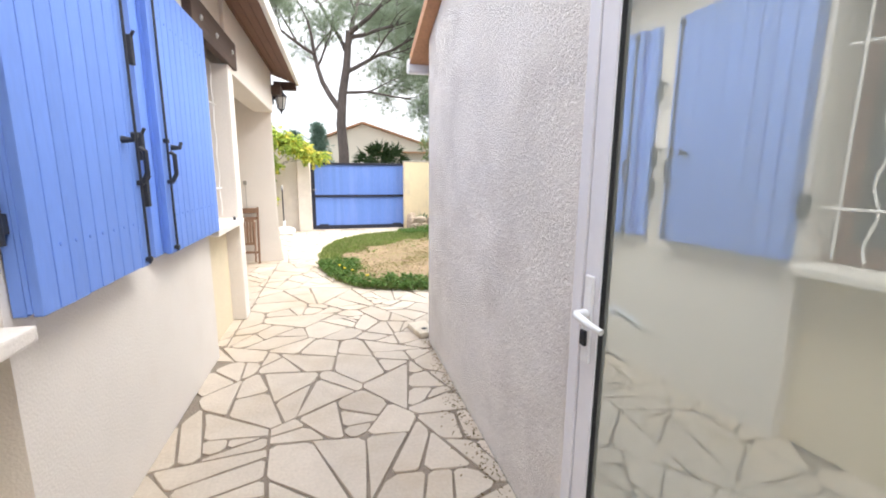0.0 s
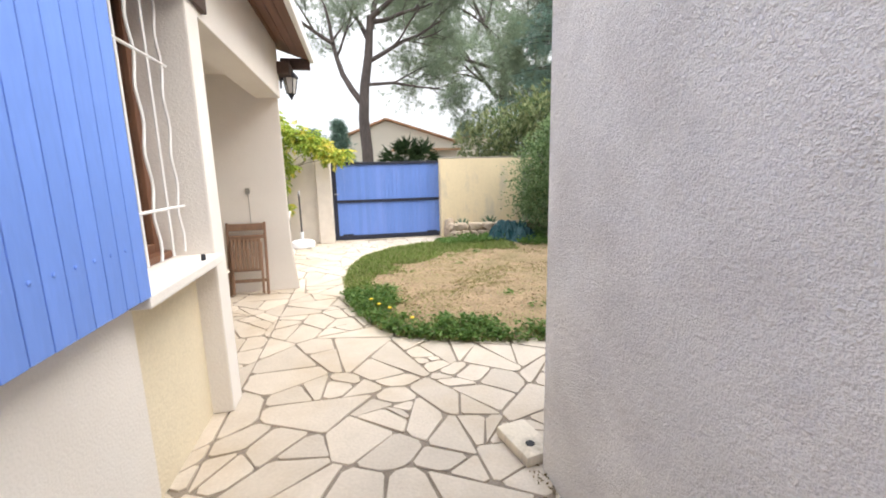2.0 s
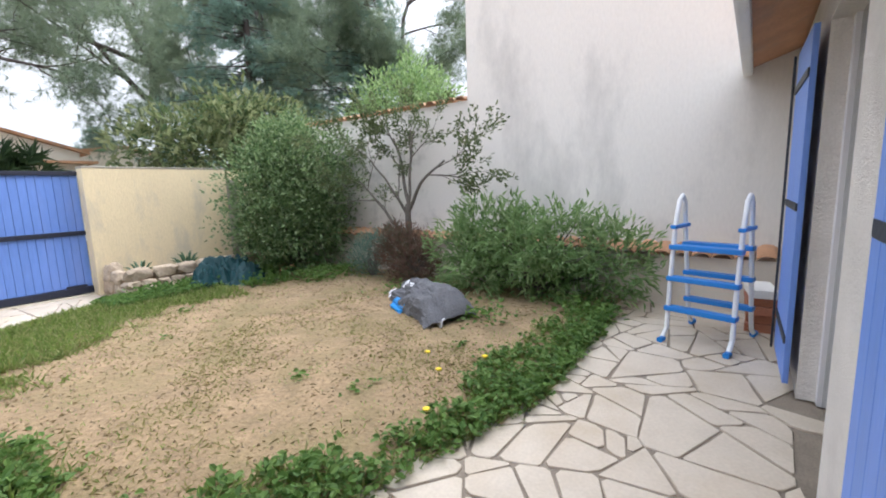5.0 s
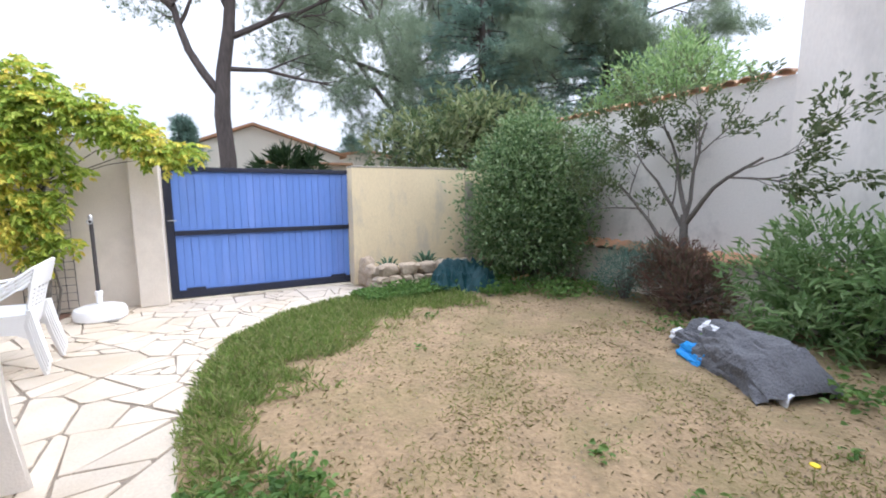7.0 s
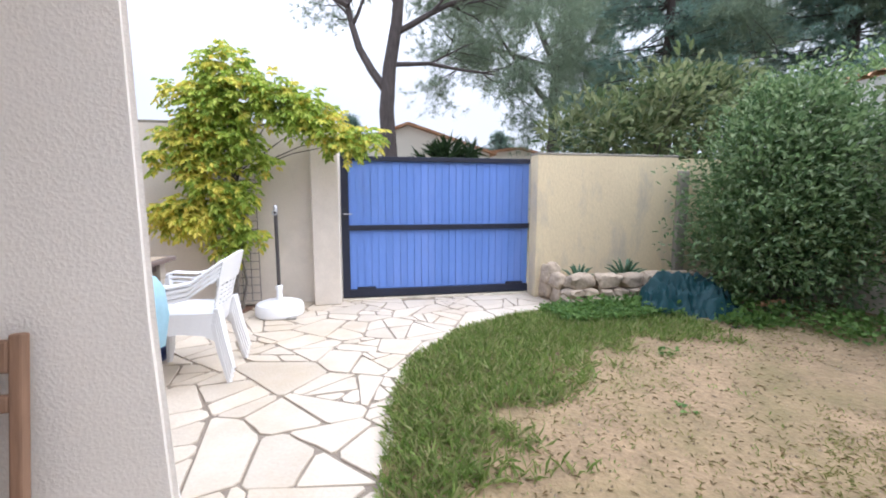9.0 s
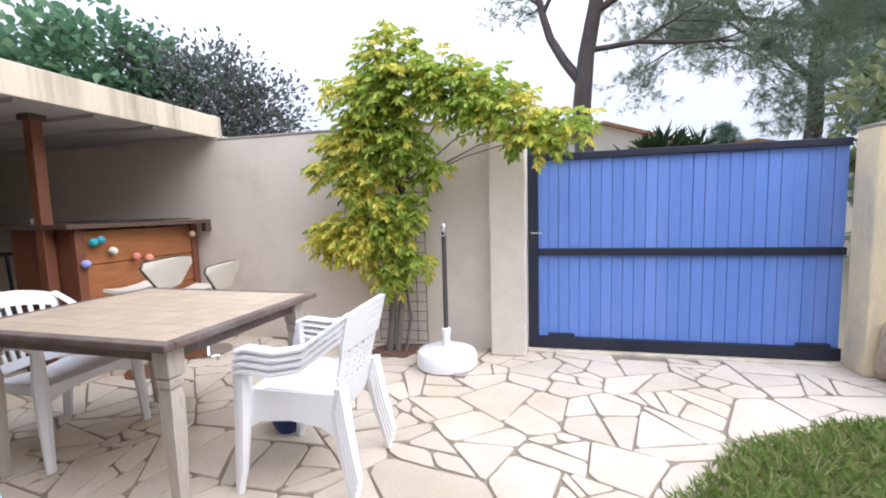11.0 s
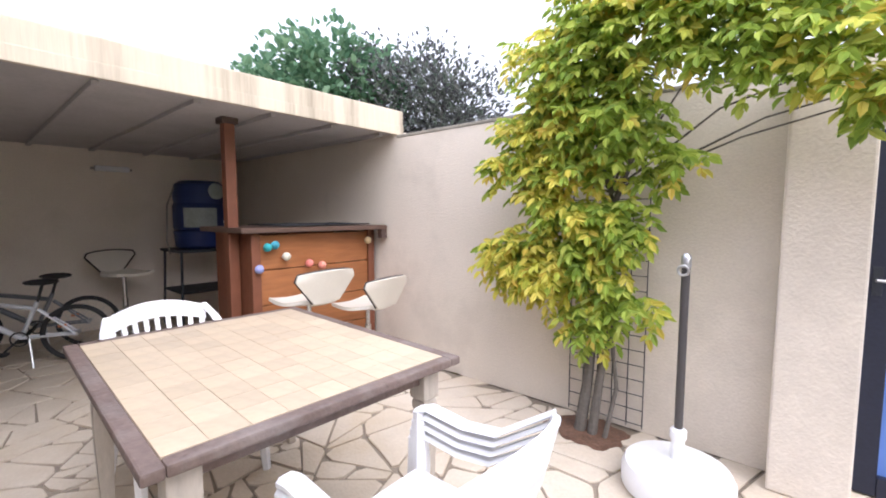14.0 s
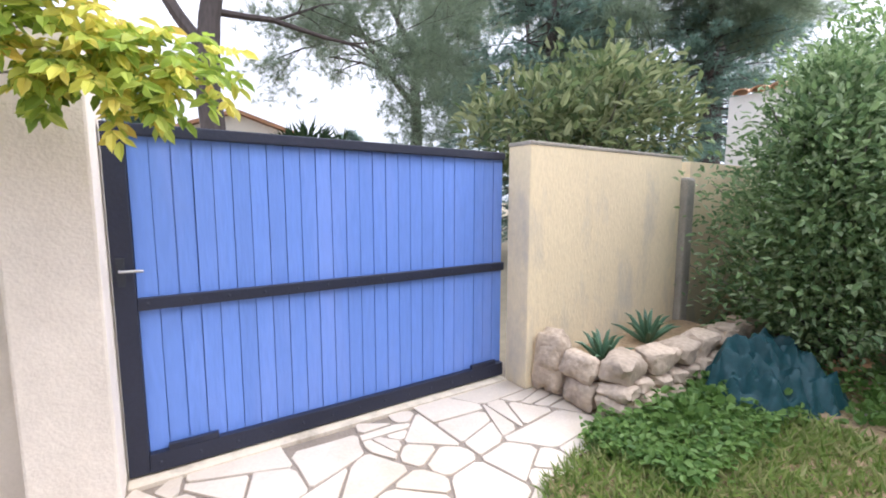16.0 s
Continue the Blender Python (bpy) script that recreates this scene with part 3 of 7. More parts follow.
# garden walls
structure("wall_neighbour_tall", box(5.1, 5.4, -4.5, 7.46, 0, 5.6), RENDER_GREY, "tall grey-white neighbour wall with faint rain stains", "wall")
structure("wall_neighbour_low", box(5.1, 5.35, 7.46, 11.6, 0, 2.52), RENDER_MOULD, "grey-white boundary wall with dark mould stains", "wall")
structure("wall_terrace", box(-7.15, -0.96, 11.47, 11.7, 0, 2.0, 0, box(-7.15, -3.75, 11.472, 11.7, 1.99, 2.06)), RENDER_BEIGE, "beige rendered garden wall behind the terrace", "wall")
structure("trim_terrace_coping", box(-3.7, -0.96, 11.465, 11.705, 1.985, 2.015, 0.01), COPING, "weathered grey top of the garden wall", "coping")
structure("wall_gate_pier", box(-0.96, -0.665, 11.29, 11.75, 0, 1.98, 0.012), RENDER_BEIGE, "beige rendered gate pier with chipped edges", "wall")
structure("wall_gate_right", box(1.64, 3.52, 11.24, 11.46, 0, 1.73, 0.012), RENDER_YELLOW, "yellow rendered garden wall with grey stains", "wall")
structure("trim_gate_coping", box(1.635, 3.525, 11.235, 11.465, 1.712, 1.742, 0.01), COPING, "weathered grey top of the yellow wall", "coping")
structure("wall_gate_right_end", box(3.52, 3.66, 11.18, 11.46, 0, 1.55, 0.03), COPING, "weathered grey pilaster with a rounded top", "wall")
structure("wall_gate_corner", box(3.66, 5.1, 11.24, 11.46, 0, 1.70), RENDER_YELLOW, "yellow rendered garden wall in the corner", "wall")
structure("wall_planter", box(4.86, 5.1, 3.84, 11.24, 0, 0.54), RENDER_BEIGE, "low rendered wall along the boundary", "wall")
structure("trim_gate_sill", box(-0.66, 1.64, 11.44, 11.75, -0.02, 0.010, 0.004), CONCRETE, "pale concrete sill under the gate", "sill")


def coping_tiles():
    holder = tagged(new("tile_coping"), "row of curved terracotta tiles along a low wall", "roof tiles", "", "structure")
    b = bmesh.new()
    prof = [(0.085 * math.cos(a), 0.05 * math.sin(a)) for a in [math.pi * i / 6 for i in range(7)]]
    prof += [(0.072 * math.cos(a), 0.038 * math.sin(a)) for a in [math.pi * i / 6 for i in range(6, -1, -1)]]
    m = Matrix(((0, 1, 0, 0), (1, 0, 0, 0), (0, 0, 1, 0), (0, 0, 0, 1)))
    prism(prof, 0.34, b, m)
    me = finish("tile", b, TERRACOTTA, True)
    y = 3.98
    while y < 11.2:
        piece("tile", me, holder, pose(4.77, y, 0.555 + random.uniform(-0.006, 0.006), random.uniform(-2, 2), -11, random.uniform(-2, 2)))
        y += 0.178
    holder2 = tagged(new("tile_wall_top"), "row of terracotta tiles capping the boundary wall", "roof tiles", "", "structure")
    y = 7.55
    while y < 11.5:
        piece("tile", me, holder2, pose(5.04, y, 2.535, random.uniform(-2, 2), -6, random.uniform(-3, 3)))
        y += 0.178


coping_tiles()

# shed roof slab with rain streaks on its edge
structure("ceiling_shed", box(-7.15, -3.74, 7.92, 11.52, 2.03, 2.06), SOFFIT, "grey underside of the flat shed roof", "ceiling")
b = box(-7.2, -3.71, 7.93, 11.56, 2.062, 2.235, 0.012)
box(-3.735, -3.705, 7.93, 11.56, 2.02, 2.1, 0.004, b)
structure("roof_shed", b, CONCRETE, "flat concrete shed roof with dark rain streaks on its edge", "roof")
b = bmesh.new()
for k in range(7):
    box(-6.9, -3.8, 8.35 + k * 0.5, 8.39 + k * 0.5, 2.0, 2.03, 0.004, b)
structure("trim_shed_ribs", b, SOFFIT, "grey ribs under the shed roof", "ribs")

# ---- lawn ----
LAWN = [(-0.40, 7.9), (-0.30, 8.8), (-0.10, 9.5), (0.42, 10.12), (1.0, 10.45), (1.65, 10.62), (3.0, 10.55), (3.5, 11.2), (4.9, 11.2), (4.9, 5.2), (3.3, 5.12),
        (2.1, 5.1), (1.29, 5.32), (0.6, 5.48), (0.24, 5.66), (0.0, 5.92), (-0.18, 6.35), (-0.33, 7.0)]


def inside(x, y, poly=LAWN):
    c = False
    for (x0, y0), (x1, y1) in zip(poly, poly[1:] + poly[:1]):
        if (y0 > y) != (y1 > y) and x < (x1 - x0) * (y - y0) / (y1 - y0) + x0:
            c = not c
    return c


def edge_distance(x, y, poly=LAWN):
    best = 9.0
    for (x0, y0), (x1, y1) in zip(poly, poly[1:] + poly[:1]):
        dx, dy = x1 - x0, y1 - y0
        t = max(0, min(1, ((x - x0) * dx + (y - y0) * dy) / (dx * dx + dy * dy)))
        best = min(best, math.hypot(x - x0 - t * dx, y - y0 - t * dy))
    return best


def lawn_height(x, y):
    d = edge_distance(x, y)
    n = noise.noise(Vector((x * 1.3, y * 1.3, 0))) * 0.02 + noise.noise(Vector((x * 7, y * 7, 3))) * 0.008
    return 0.004 + min(1, d / 0.25) * (0.028 + n)


def lawn():
    b = bmesh.new()
    step, grid = 0.07, {}
    for i in range(-8, 76):
        for j in range(70, 164):
            x, y = i * step, j * step
            if inside(x, y):
                grid[i, j] = b.verts.new((x, y, lawn_height(x, y)))
    for (i, j) in list(grid):
        q = [grid.get(k) for k in ((i, j), (i + 1, j), (i + 1, j + 1), (i, j + 1))]
        if all(q):
            b.faces.new(q)
    return b


structure("ground_lawn", lawn(), SOIL, "worn lawn of dry bare earth with thin grass", "lawn", True)


# ---- gate ----
def gate():
    g = thing("sliding_gate", "closed blue boarded driveway gate in a dark navy iron frame", "gate", pose(-0.655, 11.54, 0.02))
    part("left_stile", box(0, 0.085, -0.03, 0.03, 0, 1.665, 0.006), NAVY, g, "dark navy stile")
    part("top_rail", box(0.085, 2.31, -0.03, 0.03, 1.61, 1.665, 0.006), NAVY, g, "dark navy rail")
    part("middle_rail", box(0.085, 2.31, -0.03, 0.0, 0.805, 0.865, 0.006), NAVY, g, "dark navy rail")
    part("bottom_rail", box(0.085, 2.31, -0.035, 0.03, 0.0, 0.095, 0.006), NAVY, g, "dark navy rail")
    for x in (0.165, 2.02):
        part("bracket", box(x, x + 0.22, -0.034, -0.008, 0.095, 0.125, 0.004), NAVY, g, "small dark bracket")
    part("back_sheet", box(0.085, 2.31, 0.026, 0.03, 0.09, 1.615), BLUE_GATE, g)
    n = 26
    w = 2.225 / n
    b = box(-w / 2 + 0.0022, w / 2 - 0.0022, 0.0, 0.022, 0.09, 1.615)
    me = finish("board", b, BLUE_GATE)
    for k in range(n):
        piece("board", me, g, pose(0.085 + (k + 0.5) * w, random.uniform(0, 0.003), 0, 0, random.uniform(-0.08, 0.08), random.uniform(-0.8, 0.8)))
    bolt = finish("bolt", lathe([(0.008, 0), (0.008, 0.003), (0.004, 0.006)], 8, None, Matrix.Rotation(radians(90), 4, "X")), NAVY)
    for k in range(n):
        for z, y in ((0.835, -0.03), (0.048, -0.035)):
            if k % 2 == 0:
                piece("bolt", bolt, g, pose(0.085 + (k + 0.5) * w, y, z))
    h = part("handle", tube([(0.03, -0.03, 1.0), (0.03, -0.06, 1.0), (0.12, -0.062, 0.998)], 0.007), STEEL, g, "dull steel latch handle", True)
    part("latch_plate", box(0.018, 0.05, -0.036, -0.03, 0.93, 1.06, 0.002), IRON, h)


gate()


# ---- shutters, windows, house fittings ----
def shutter(y0, y1, z0, z1, x, boards, rod_y, lead):
    s = thing("shutter", "open blue wooden shutter folded back against the house wall", "shutter", pose(x, y0, z0), "blue house shutters")
    W, H = y1 - y0, z1 - z0
    w = W / boards
    me = finish("board", box(0, 0.028, -w / 2 + 0.0025, w / 2 - 0.0025, 0, H, 0.003), BLUE)
    for k in range(boards):
        piece("board", me, s, pose(0, (k + 0.5) * w, random.uniform(-0.002, 0.002)))
    part("back_panel", box(-0.012, 0.0, 0, W, 0.01, H - 0.01), BLUE, s)
    if lead:
        part("folded_leaf", box(-0.05, -0.014, -lead, W - 0.1, 0.0, H, 0.004), BLUE, s, "second leaf folded behind")
    rod = part("espagnolette_rod", tube([(0.042, rod_y, 0.01), (0.042, rod_y, H - 0.01)], 0.0062), IRON, s, "black iron locking rod", True)
    part("handle", tube([(0.05, rod_y, H * 0.38), (0.07, rod_y + 0.004, H * 0.37), (0.072, rod_y, H * 0.30), (0.05, rod_y, H * 0.27)], 0.011), IRON, rod, "", True)
    for z in (0.03, H * 0.27, H * 0.42, H * 0.97):
        part("rod_guide", box(0.028, 0.052, rod_y - 0.013, rod_y + 0.013, z - 0.011, z + 0.011, 0.004), IRON, rod)
    side = 0.1 if rod_y < W / 2 else -0.1
    part("catch", tube([(0.028, rod_y + side, H * 0.40), (0.07, rod_y + side, H * 0.40), (0.075, rod_y + side * 1.1, H * 0.42)], [0.016, 0.011, 0.009]), IRON, s, "black iron catch", True)
    screw = finish("screw", lathe([(0.007, 0), (0.007, 0.003), (0.003, 0.005)], 8, None, Matrix.Rotation(radians(90), 4, "Y")), BLUE)
    for k in range(1, boards - 1, 1):
        piece("screw", screw, s, pose(0.028, (k + 0.5) * w, 0.2))
        piece("screw", screw, s, pose(0.028, (k + 0.5) * w, H - 0.2))
    return s


shutter(1.83, 2.60, 1.02, 2.42, -0.945, 9, 0.73, 0.001)
shutter(2.87, 3.85, 1.015, 2.42, -0.945, 11, 0.05, 0.09)

hinge = thing("iron_pintle", "black iron pintle at the edge of a shutter", "pintle", pose(-0.985, 1.80, 1.3))
part("knuckle", lathe([(0.022, -0.06), (0.022, 0.06)], 12), IRON, hinge, "", True)
part("plate", box(-0.01, 0.02, 0.0, 0.07, -0.03, 0.03, 0.004), IRON, hinge)


def hook(y, z):
    h = thing("wall_hook", "small black iron shutter stay on the wall", "hook", pose(-1.0, y, z), "shutter stays")
    part("arm", tube([(0, 0, 0), (0.06, 0, 0), (0.075, 0, 0.03)], 0.008), IRON, h, "", True)
    part("weight", box(0.045, 0.065, -0.018, 0.018, -0.12, 0.01, 0.006), IRON, h)


hook(2.72, 1.62)
hook(2.72, 2.05)
hook(2.72, 1.40)


def window(y0, y1, z0, z1, number, sill_x):
    w = tagged(new("window_%d" % number), "recessed window with red-brown wooden frame and white wavy iron bars", "window", "", "structure")
    w.matrix_basis = pose(-1.24, y0, z0)
    W, H = y1 - y0, z1 - z0
    fr = box(-0.05, 0.0, 0, 0.06, 0, H, 0.005)
    box(-0.05, 0.0, W - 0.06, W, 0, H, 0.005, fr)
    box(-0.05, 0.0, 0.06, W - 0.06, 0, 0.08, 0.005, fr)
    box(-0.05, 0.0, 0.06, W - 0.06, H - 0.06, H, 0.005, fr)
    box(-0.05, 0.0, W / 2 - 0.045, W / 2 + 0.045, 0.08, H - 0.06, 0.005, fr)
    part("window_frame", fr, WINDOW_WOOD, w, "red-brown wood")
    for a, b2 in ((0.06, W / 2 - 0.045), (W / 2 + 0.045, W - 0.06)):
        p = part("pane", box(-0.03, -0.024, a, b2, 0.08, H - 0.06), GLASS, w)
        p.visible_shadow = False
    part("threshold", box(0.0, 0.07, 0.0, W, 0.0, 0.035, 0.006), WINDOW_WOOD, w, "red-brown wood")
    part("window_sill", box(-0.02, sill_x, -0.04, W + 0.02, -0.055, -0.004, 0.008), RENDER_WHITE, w, "off-white sill")
    n = max(5, round(W / 0.135))
    for k in range(n):
        y = 0.07 + (W - 0.14) * k / (n - 1)
        amp = 0.018 if k % 2 else 0.0
        pts = [(0.15, y + amp * math.sin(z * 21), 0.03 + z) for z in [H * i / 26 * 0.96 for i in range(27)]]
        part("bar", tube(pts, 0.0075, 6), WHITE_PAINT, w, "white wavy iron bar" if amp else "white iron bar", True)
    for z in (0.28, H - 0.36):
        part("cross_bar", tube([(0.15, -0.0, z), (0.15, W - 0.0, z)], 0.008, 6), WHITE_PAINT, w, "white iron cross bar", True)


window(3.88, 4.74, 1.02, 2.40, 1, 0.32)
window(0.57, 1.78, 1.01, 2.42, 2, 0.32)

lintel = thing("lintel", "dark stained wooden lintel with bolt heads over a window", "lintel", pose(-1.1, 3.72, 2.4))
part("beam", box(0, 0.16, 0, 1.33, 0, 0.24, 0.008), BROWN_WOOD, lintel)
for y, z in ((0.62, 0.12), (1.16, 0.13), (0.2, 0.12)):
    part("bolt", lathe([(0.022, 0), (0.02, 0.008), (0.008, 0.016)], 10, None, Matrix.Translation((0.16, y, z)) @ Matrix.Rotation(radians(90), 4, "Y")), STEEL, lintel, "pale bolt head", True)
lintel2 = copy_thing(lintel, pose(-1.1, 0.40, 2.425))

sc = thing("sill_catch", "small dark catch on the window sill", "catch", pose(-0.96, 4.55, 1.015))
part("stub", lathe([(0.012, 0), (0.012, 0.03), (0.008, 0.035)], 10), IRON, sc, "", True)


def lantern():
    l = thing("wall_lantern", "black metal wall lantern with frosted panes under the eaves", "lantern", pose(-0.86, 7.86, 2.62))
    part("bracket", tube([(-0.11, 0, -0.05), (-0.06, 0, 0.08), (0.0, 0, 0.10)], 0.012), IRON, l, "", True)
    part("backplate", box(-0.12, -0.105, -0.04, 0.04, -0.12, 0.1, 0.005), IRON, l)
    part("roof", lathe([(0.105, 0.0), (0.09, 0.02), (0.035, 0.085), (0.012, 0.11)], 6), IRON, l)
    part("base", lathe([(0.05, -0.185), (0.035, -0.2), (0.012, -0.24), (0.004, -0.26)], 6), IRON, l)
    gl = mat("frosted pane", (0.55, 0.55, 0.54), 0.3, 0.05, 5, 40, 0.0)
    part("lamp_glass", lathe([(0.046, -0.18), (0.078, -0.002)], 6), gl, l, "frosted white panes")
    for k in range(6):
        a = 2 * math.pi * k / 6
        part("rib", tube([(0.05 * math.cos(a), 0.05 * math.sin(a), -0.185), (0.086 * math.cos(a), 0.086 * math.sin(a), 0.0)], 0.006, 5), IRON, l)


lantern()

mb = thing("outlet_box", "tiny grey outlet box on the porch wall", "outlet box", pose(-1.45, 7.72, 1.27))
part("case", box(-0.025, 0.025, -0.02, 0, -0.03, 0.035, 0.004), GREY_PLASTIC, mb)
part("cable", tube([(0.0, -0.006, -0.03), (0.002, -0.006, -0.2), (0.0, -0.006, -0.42)], 0.004, 6), GREY_PLASTIC, mb, "thin grey cable", True)


def glazed_door():
    d = tagged(new("door_1"), "white aluminium door with one large reflecting pane", "door", "", "structure")
    d.matrix_basis = pose(0.70, 0.40, 0.012, 0, 0, 3.5)
    part("frame", box(-0.012, 0.06, 1.025, 1.07, 0, 2.1, 0.004, box(-0.012, 0.06, 0.0, 0.045, 0, 2.1, 0.004)), WHITE_ALU, d)
    part("leaf_stile", box(-0.006, 0.04, 0.955, 1.022, 0, 2.06, 0.004, box(-0.006, 0.04, 0.048, 0.115, 0, 2.06, 0.004)), WHITE_ALU, d)
    part("leaf_rail", box(-0.006, 0.04, 0.115, 0.955, 0.0, 0.07, 0.004, box(-0.006, 0.04, 0.115, 0.955, 2.0, 2.06, 0.004)), WHITE_ALU, d)
    part("gasket", box(0.0, 0.03, 0.95, 0.955, 0.07, 2.0), RUBBER, d, "black rubber gasket")
    mg = bpy.data.materials.new("reflecting glass")
    mg.use_nodes = True
    n, l = mg.node_tree.nodes, mg.node_tree.links
    n.remove(n["Principled BSDF"])
    gl, tr, mx = n.new("ShaderNodeBsdfGlossy"), n.new("ShaderNodeBsdfTransparent"), n.new("ShaderNodeMixShader")
    gl.inputs["Roughness"].default_value = 0.015
    gl.inputs["Color"].default_value = (0.86, 0.89, 0.86, 1)
    tr.inputs["Color"].default_value = (0.75, 0.8, 0.75, 1)
    mx.inputs["Fac"].default_value = 0.82
    l.new(tr.outputs[0], mx.inputs[1])
    l.new(gl.outputs[0], mx.inputs[2])
    dust, film = n.new("ShaderNodeBsdfDiffuse"), n.new("ShaderNodeMixShader")
    dust.inputs["Color"].default_value = (0.50, 0.53, 0.48, 1)
    film.inputs["Fac"].default_value = 0.40
    l.new(mx.outputs[0], film.inputs[1])
    l.new(dust.outputs[0], film.inputs[2])
    l.new(film.outputs[0], n["Material Output"].inputs["Surface"])
    p = part("pane", box(0.012, 0.02, 0.115, 0.95, 0.07, 2.0), mg, d, "slightly green reflecting glass")
    p.visible_shadow = False
    h = part("door_handle", tube([(-0.006, 0.99, 1.05), (-0.05, 0.99, 1.05), (-0.058, 0.975, 1.05), (-0.058, 0.93, 1.043), (-0.05, 0.88, 1.035)], [0.013, 0.012, 0.012, 0.011, 0.009], 10), WHITE_PLASTIC, d, "white lever handle", True)
    part("handle_plate", box(-0.018, -0.006, 0.972, 1.008, 0.90, 1.16, 0.006), WHITE_PLASTIC, h)
    part("lock", box(-0.028, -0.018, 0.978, 1.002, 0.955, 1.0, 0.003), RUBBER, h, "black lock cylinder")


glazed_door()

bs = thing("annex_shutter", "tall blue wooden shutter standing open against the annex wall", "shutter", pose(0.72, 3.845, 0.03))
for k in range(6):
    part("board", box(k * 0.105, k * 0.105 + 0.101, 0.002, 0.024, 0.0, 2.3, 0.003), BLUE, bs)
for z in (0.25, 1.15, 1.95):
    part("strap", box(0.04, 0.6, 0.024, 0.029, z, z + 0.045, 0.001), NAVY, bs, "dark iron strap")
part("stay_arm", tube([(0.02, 0.02, 1.2), (0.02, 0.045, 1.2), (0.03, 0.05, 1.18)], 0.006), IRON, bs, "black iron stay", True)
bs2 = thing("annex_shutter", "blue wooden shutter lying open against the annex wall", "shutter", pose(3.05, 3.88, 0.08, 0, 0, 1.5))
for k in range(7):
    part("board", box(k * 0.105, k * 0.105 + 0.101, 0, 0.03, 0, 2.07, 0.003), BLUE, bs2)
for z in (0.25, 1.05, 1.8):
    part("strap", box(0.0, 0.7, 0.03, 0.04, z, z + 0.045, 0.003), IRON, bs2, "black iron strap")
part("rod", tube([(0.68, 0.05, 0), (0.68, 0.05, 2.05)], 0.008), IRON, bs2, "", True)
gd = tagged(new("door_2"), "dark glazed garden door of the annex", "door", "", "structure")
gd.matrix_basis = pose(1.95, 3.70, 0)
part("frame", box(0, 0.06, 0, 0.05, 0, 2.15, 0.004, box(1.04, 1.1, 0, 0.05, 0, 2.15, 0.004)), WHITE_ALU, gd)
part("pane", box(0.06, 1.04, 0.02, 0.026, 0, 2.15), GLASS, gd)


# ---- folding chair in the porch ----
def folding_chair():
    c = thing("folding_chair", "weathered wooden folding chair leaning closed against the porch wall", "chair", pose(-1.50, 7.55, 0.0, -8.5, 0, 0))
    for x in (-0.215, 0.215):
        part("back_leg", box(x - 0.016, x + 0.016, -0.03, 0.0, 0.0, 0.90, 0.006), TEAK, c)
    for x in (-0.17, 0.17):
        part("front_leg", box(x - 0.014, x + 0.014, -0.075, -0.045, 0.02, 0.66, 0.006), TEAK, c)
    part("top_rail", box(-0.2, 0.2, -0.03, -0.005, 0.80, 0.885, 0.008), TEAK, c)
    part("rail", box(-0.2, 0.2, -0.03, -0.005, 0.70, 0.745, 0.006), TEAK, c)
    part("stretcher", box(-0.2, 0.2, -0.03, -0.005, 0.16, 0.20, 0.006), TEAK, c)
    for k in range(8):
        x = -0.155 + k * 0.0443
        part("slat", box(x - 0.018, x + 0.018, -0.095, -0.08, 0.32, 0.69, 0.004), TEAK, c)
    for z in (0.30, 0.66):
        part("seat_rail", box(-0.17, 0.17, -0.08, -0.05, z, z + 0.04, 0.005), TEAK, c)


folding_chair()

st = thing("side_table", "small beige round side table in the porch", "table", pose(-1.74, 6.85, 0.0))
part("top", lathe([(0.21, 0.44), (0.225, 0.447), (0.225, 0.455), (0.21, 0.46)], 28), RENDER_BEIGE, st, "", True)
for k in range(3):
    a = 2 * math.pi * k / 3
    part("leg", tube([(0.08 * math.cos(a), 0.08 * math.sin(a), 0.44), (0.2 * math.cos(a), 0.2 * math.sin(a), 0.0)], 0.01), WHITE_PAINT, st, "", True)

kb = thing("boundary_stone", "pale pitted concrete block at the annex corner", "stone block", pose(0.66, 4.02, 0.0, 0, 0, 12))
b = box(-0.08, 0.10, -0.15, 0.15, 0, 0.06, 0.015)
part("block", b, CONCRETE, kb, "", True)
# block is solid; the hole's shade is a black disc on top
part("socket", lathe([(0.025, 0.058), (0.025, 0.062)], 12, None, Matrix.Translation((0, -0.06, 0))), RUBBER, kb, "black disc painted as the shade in a hole")


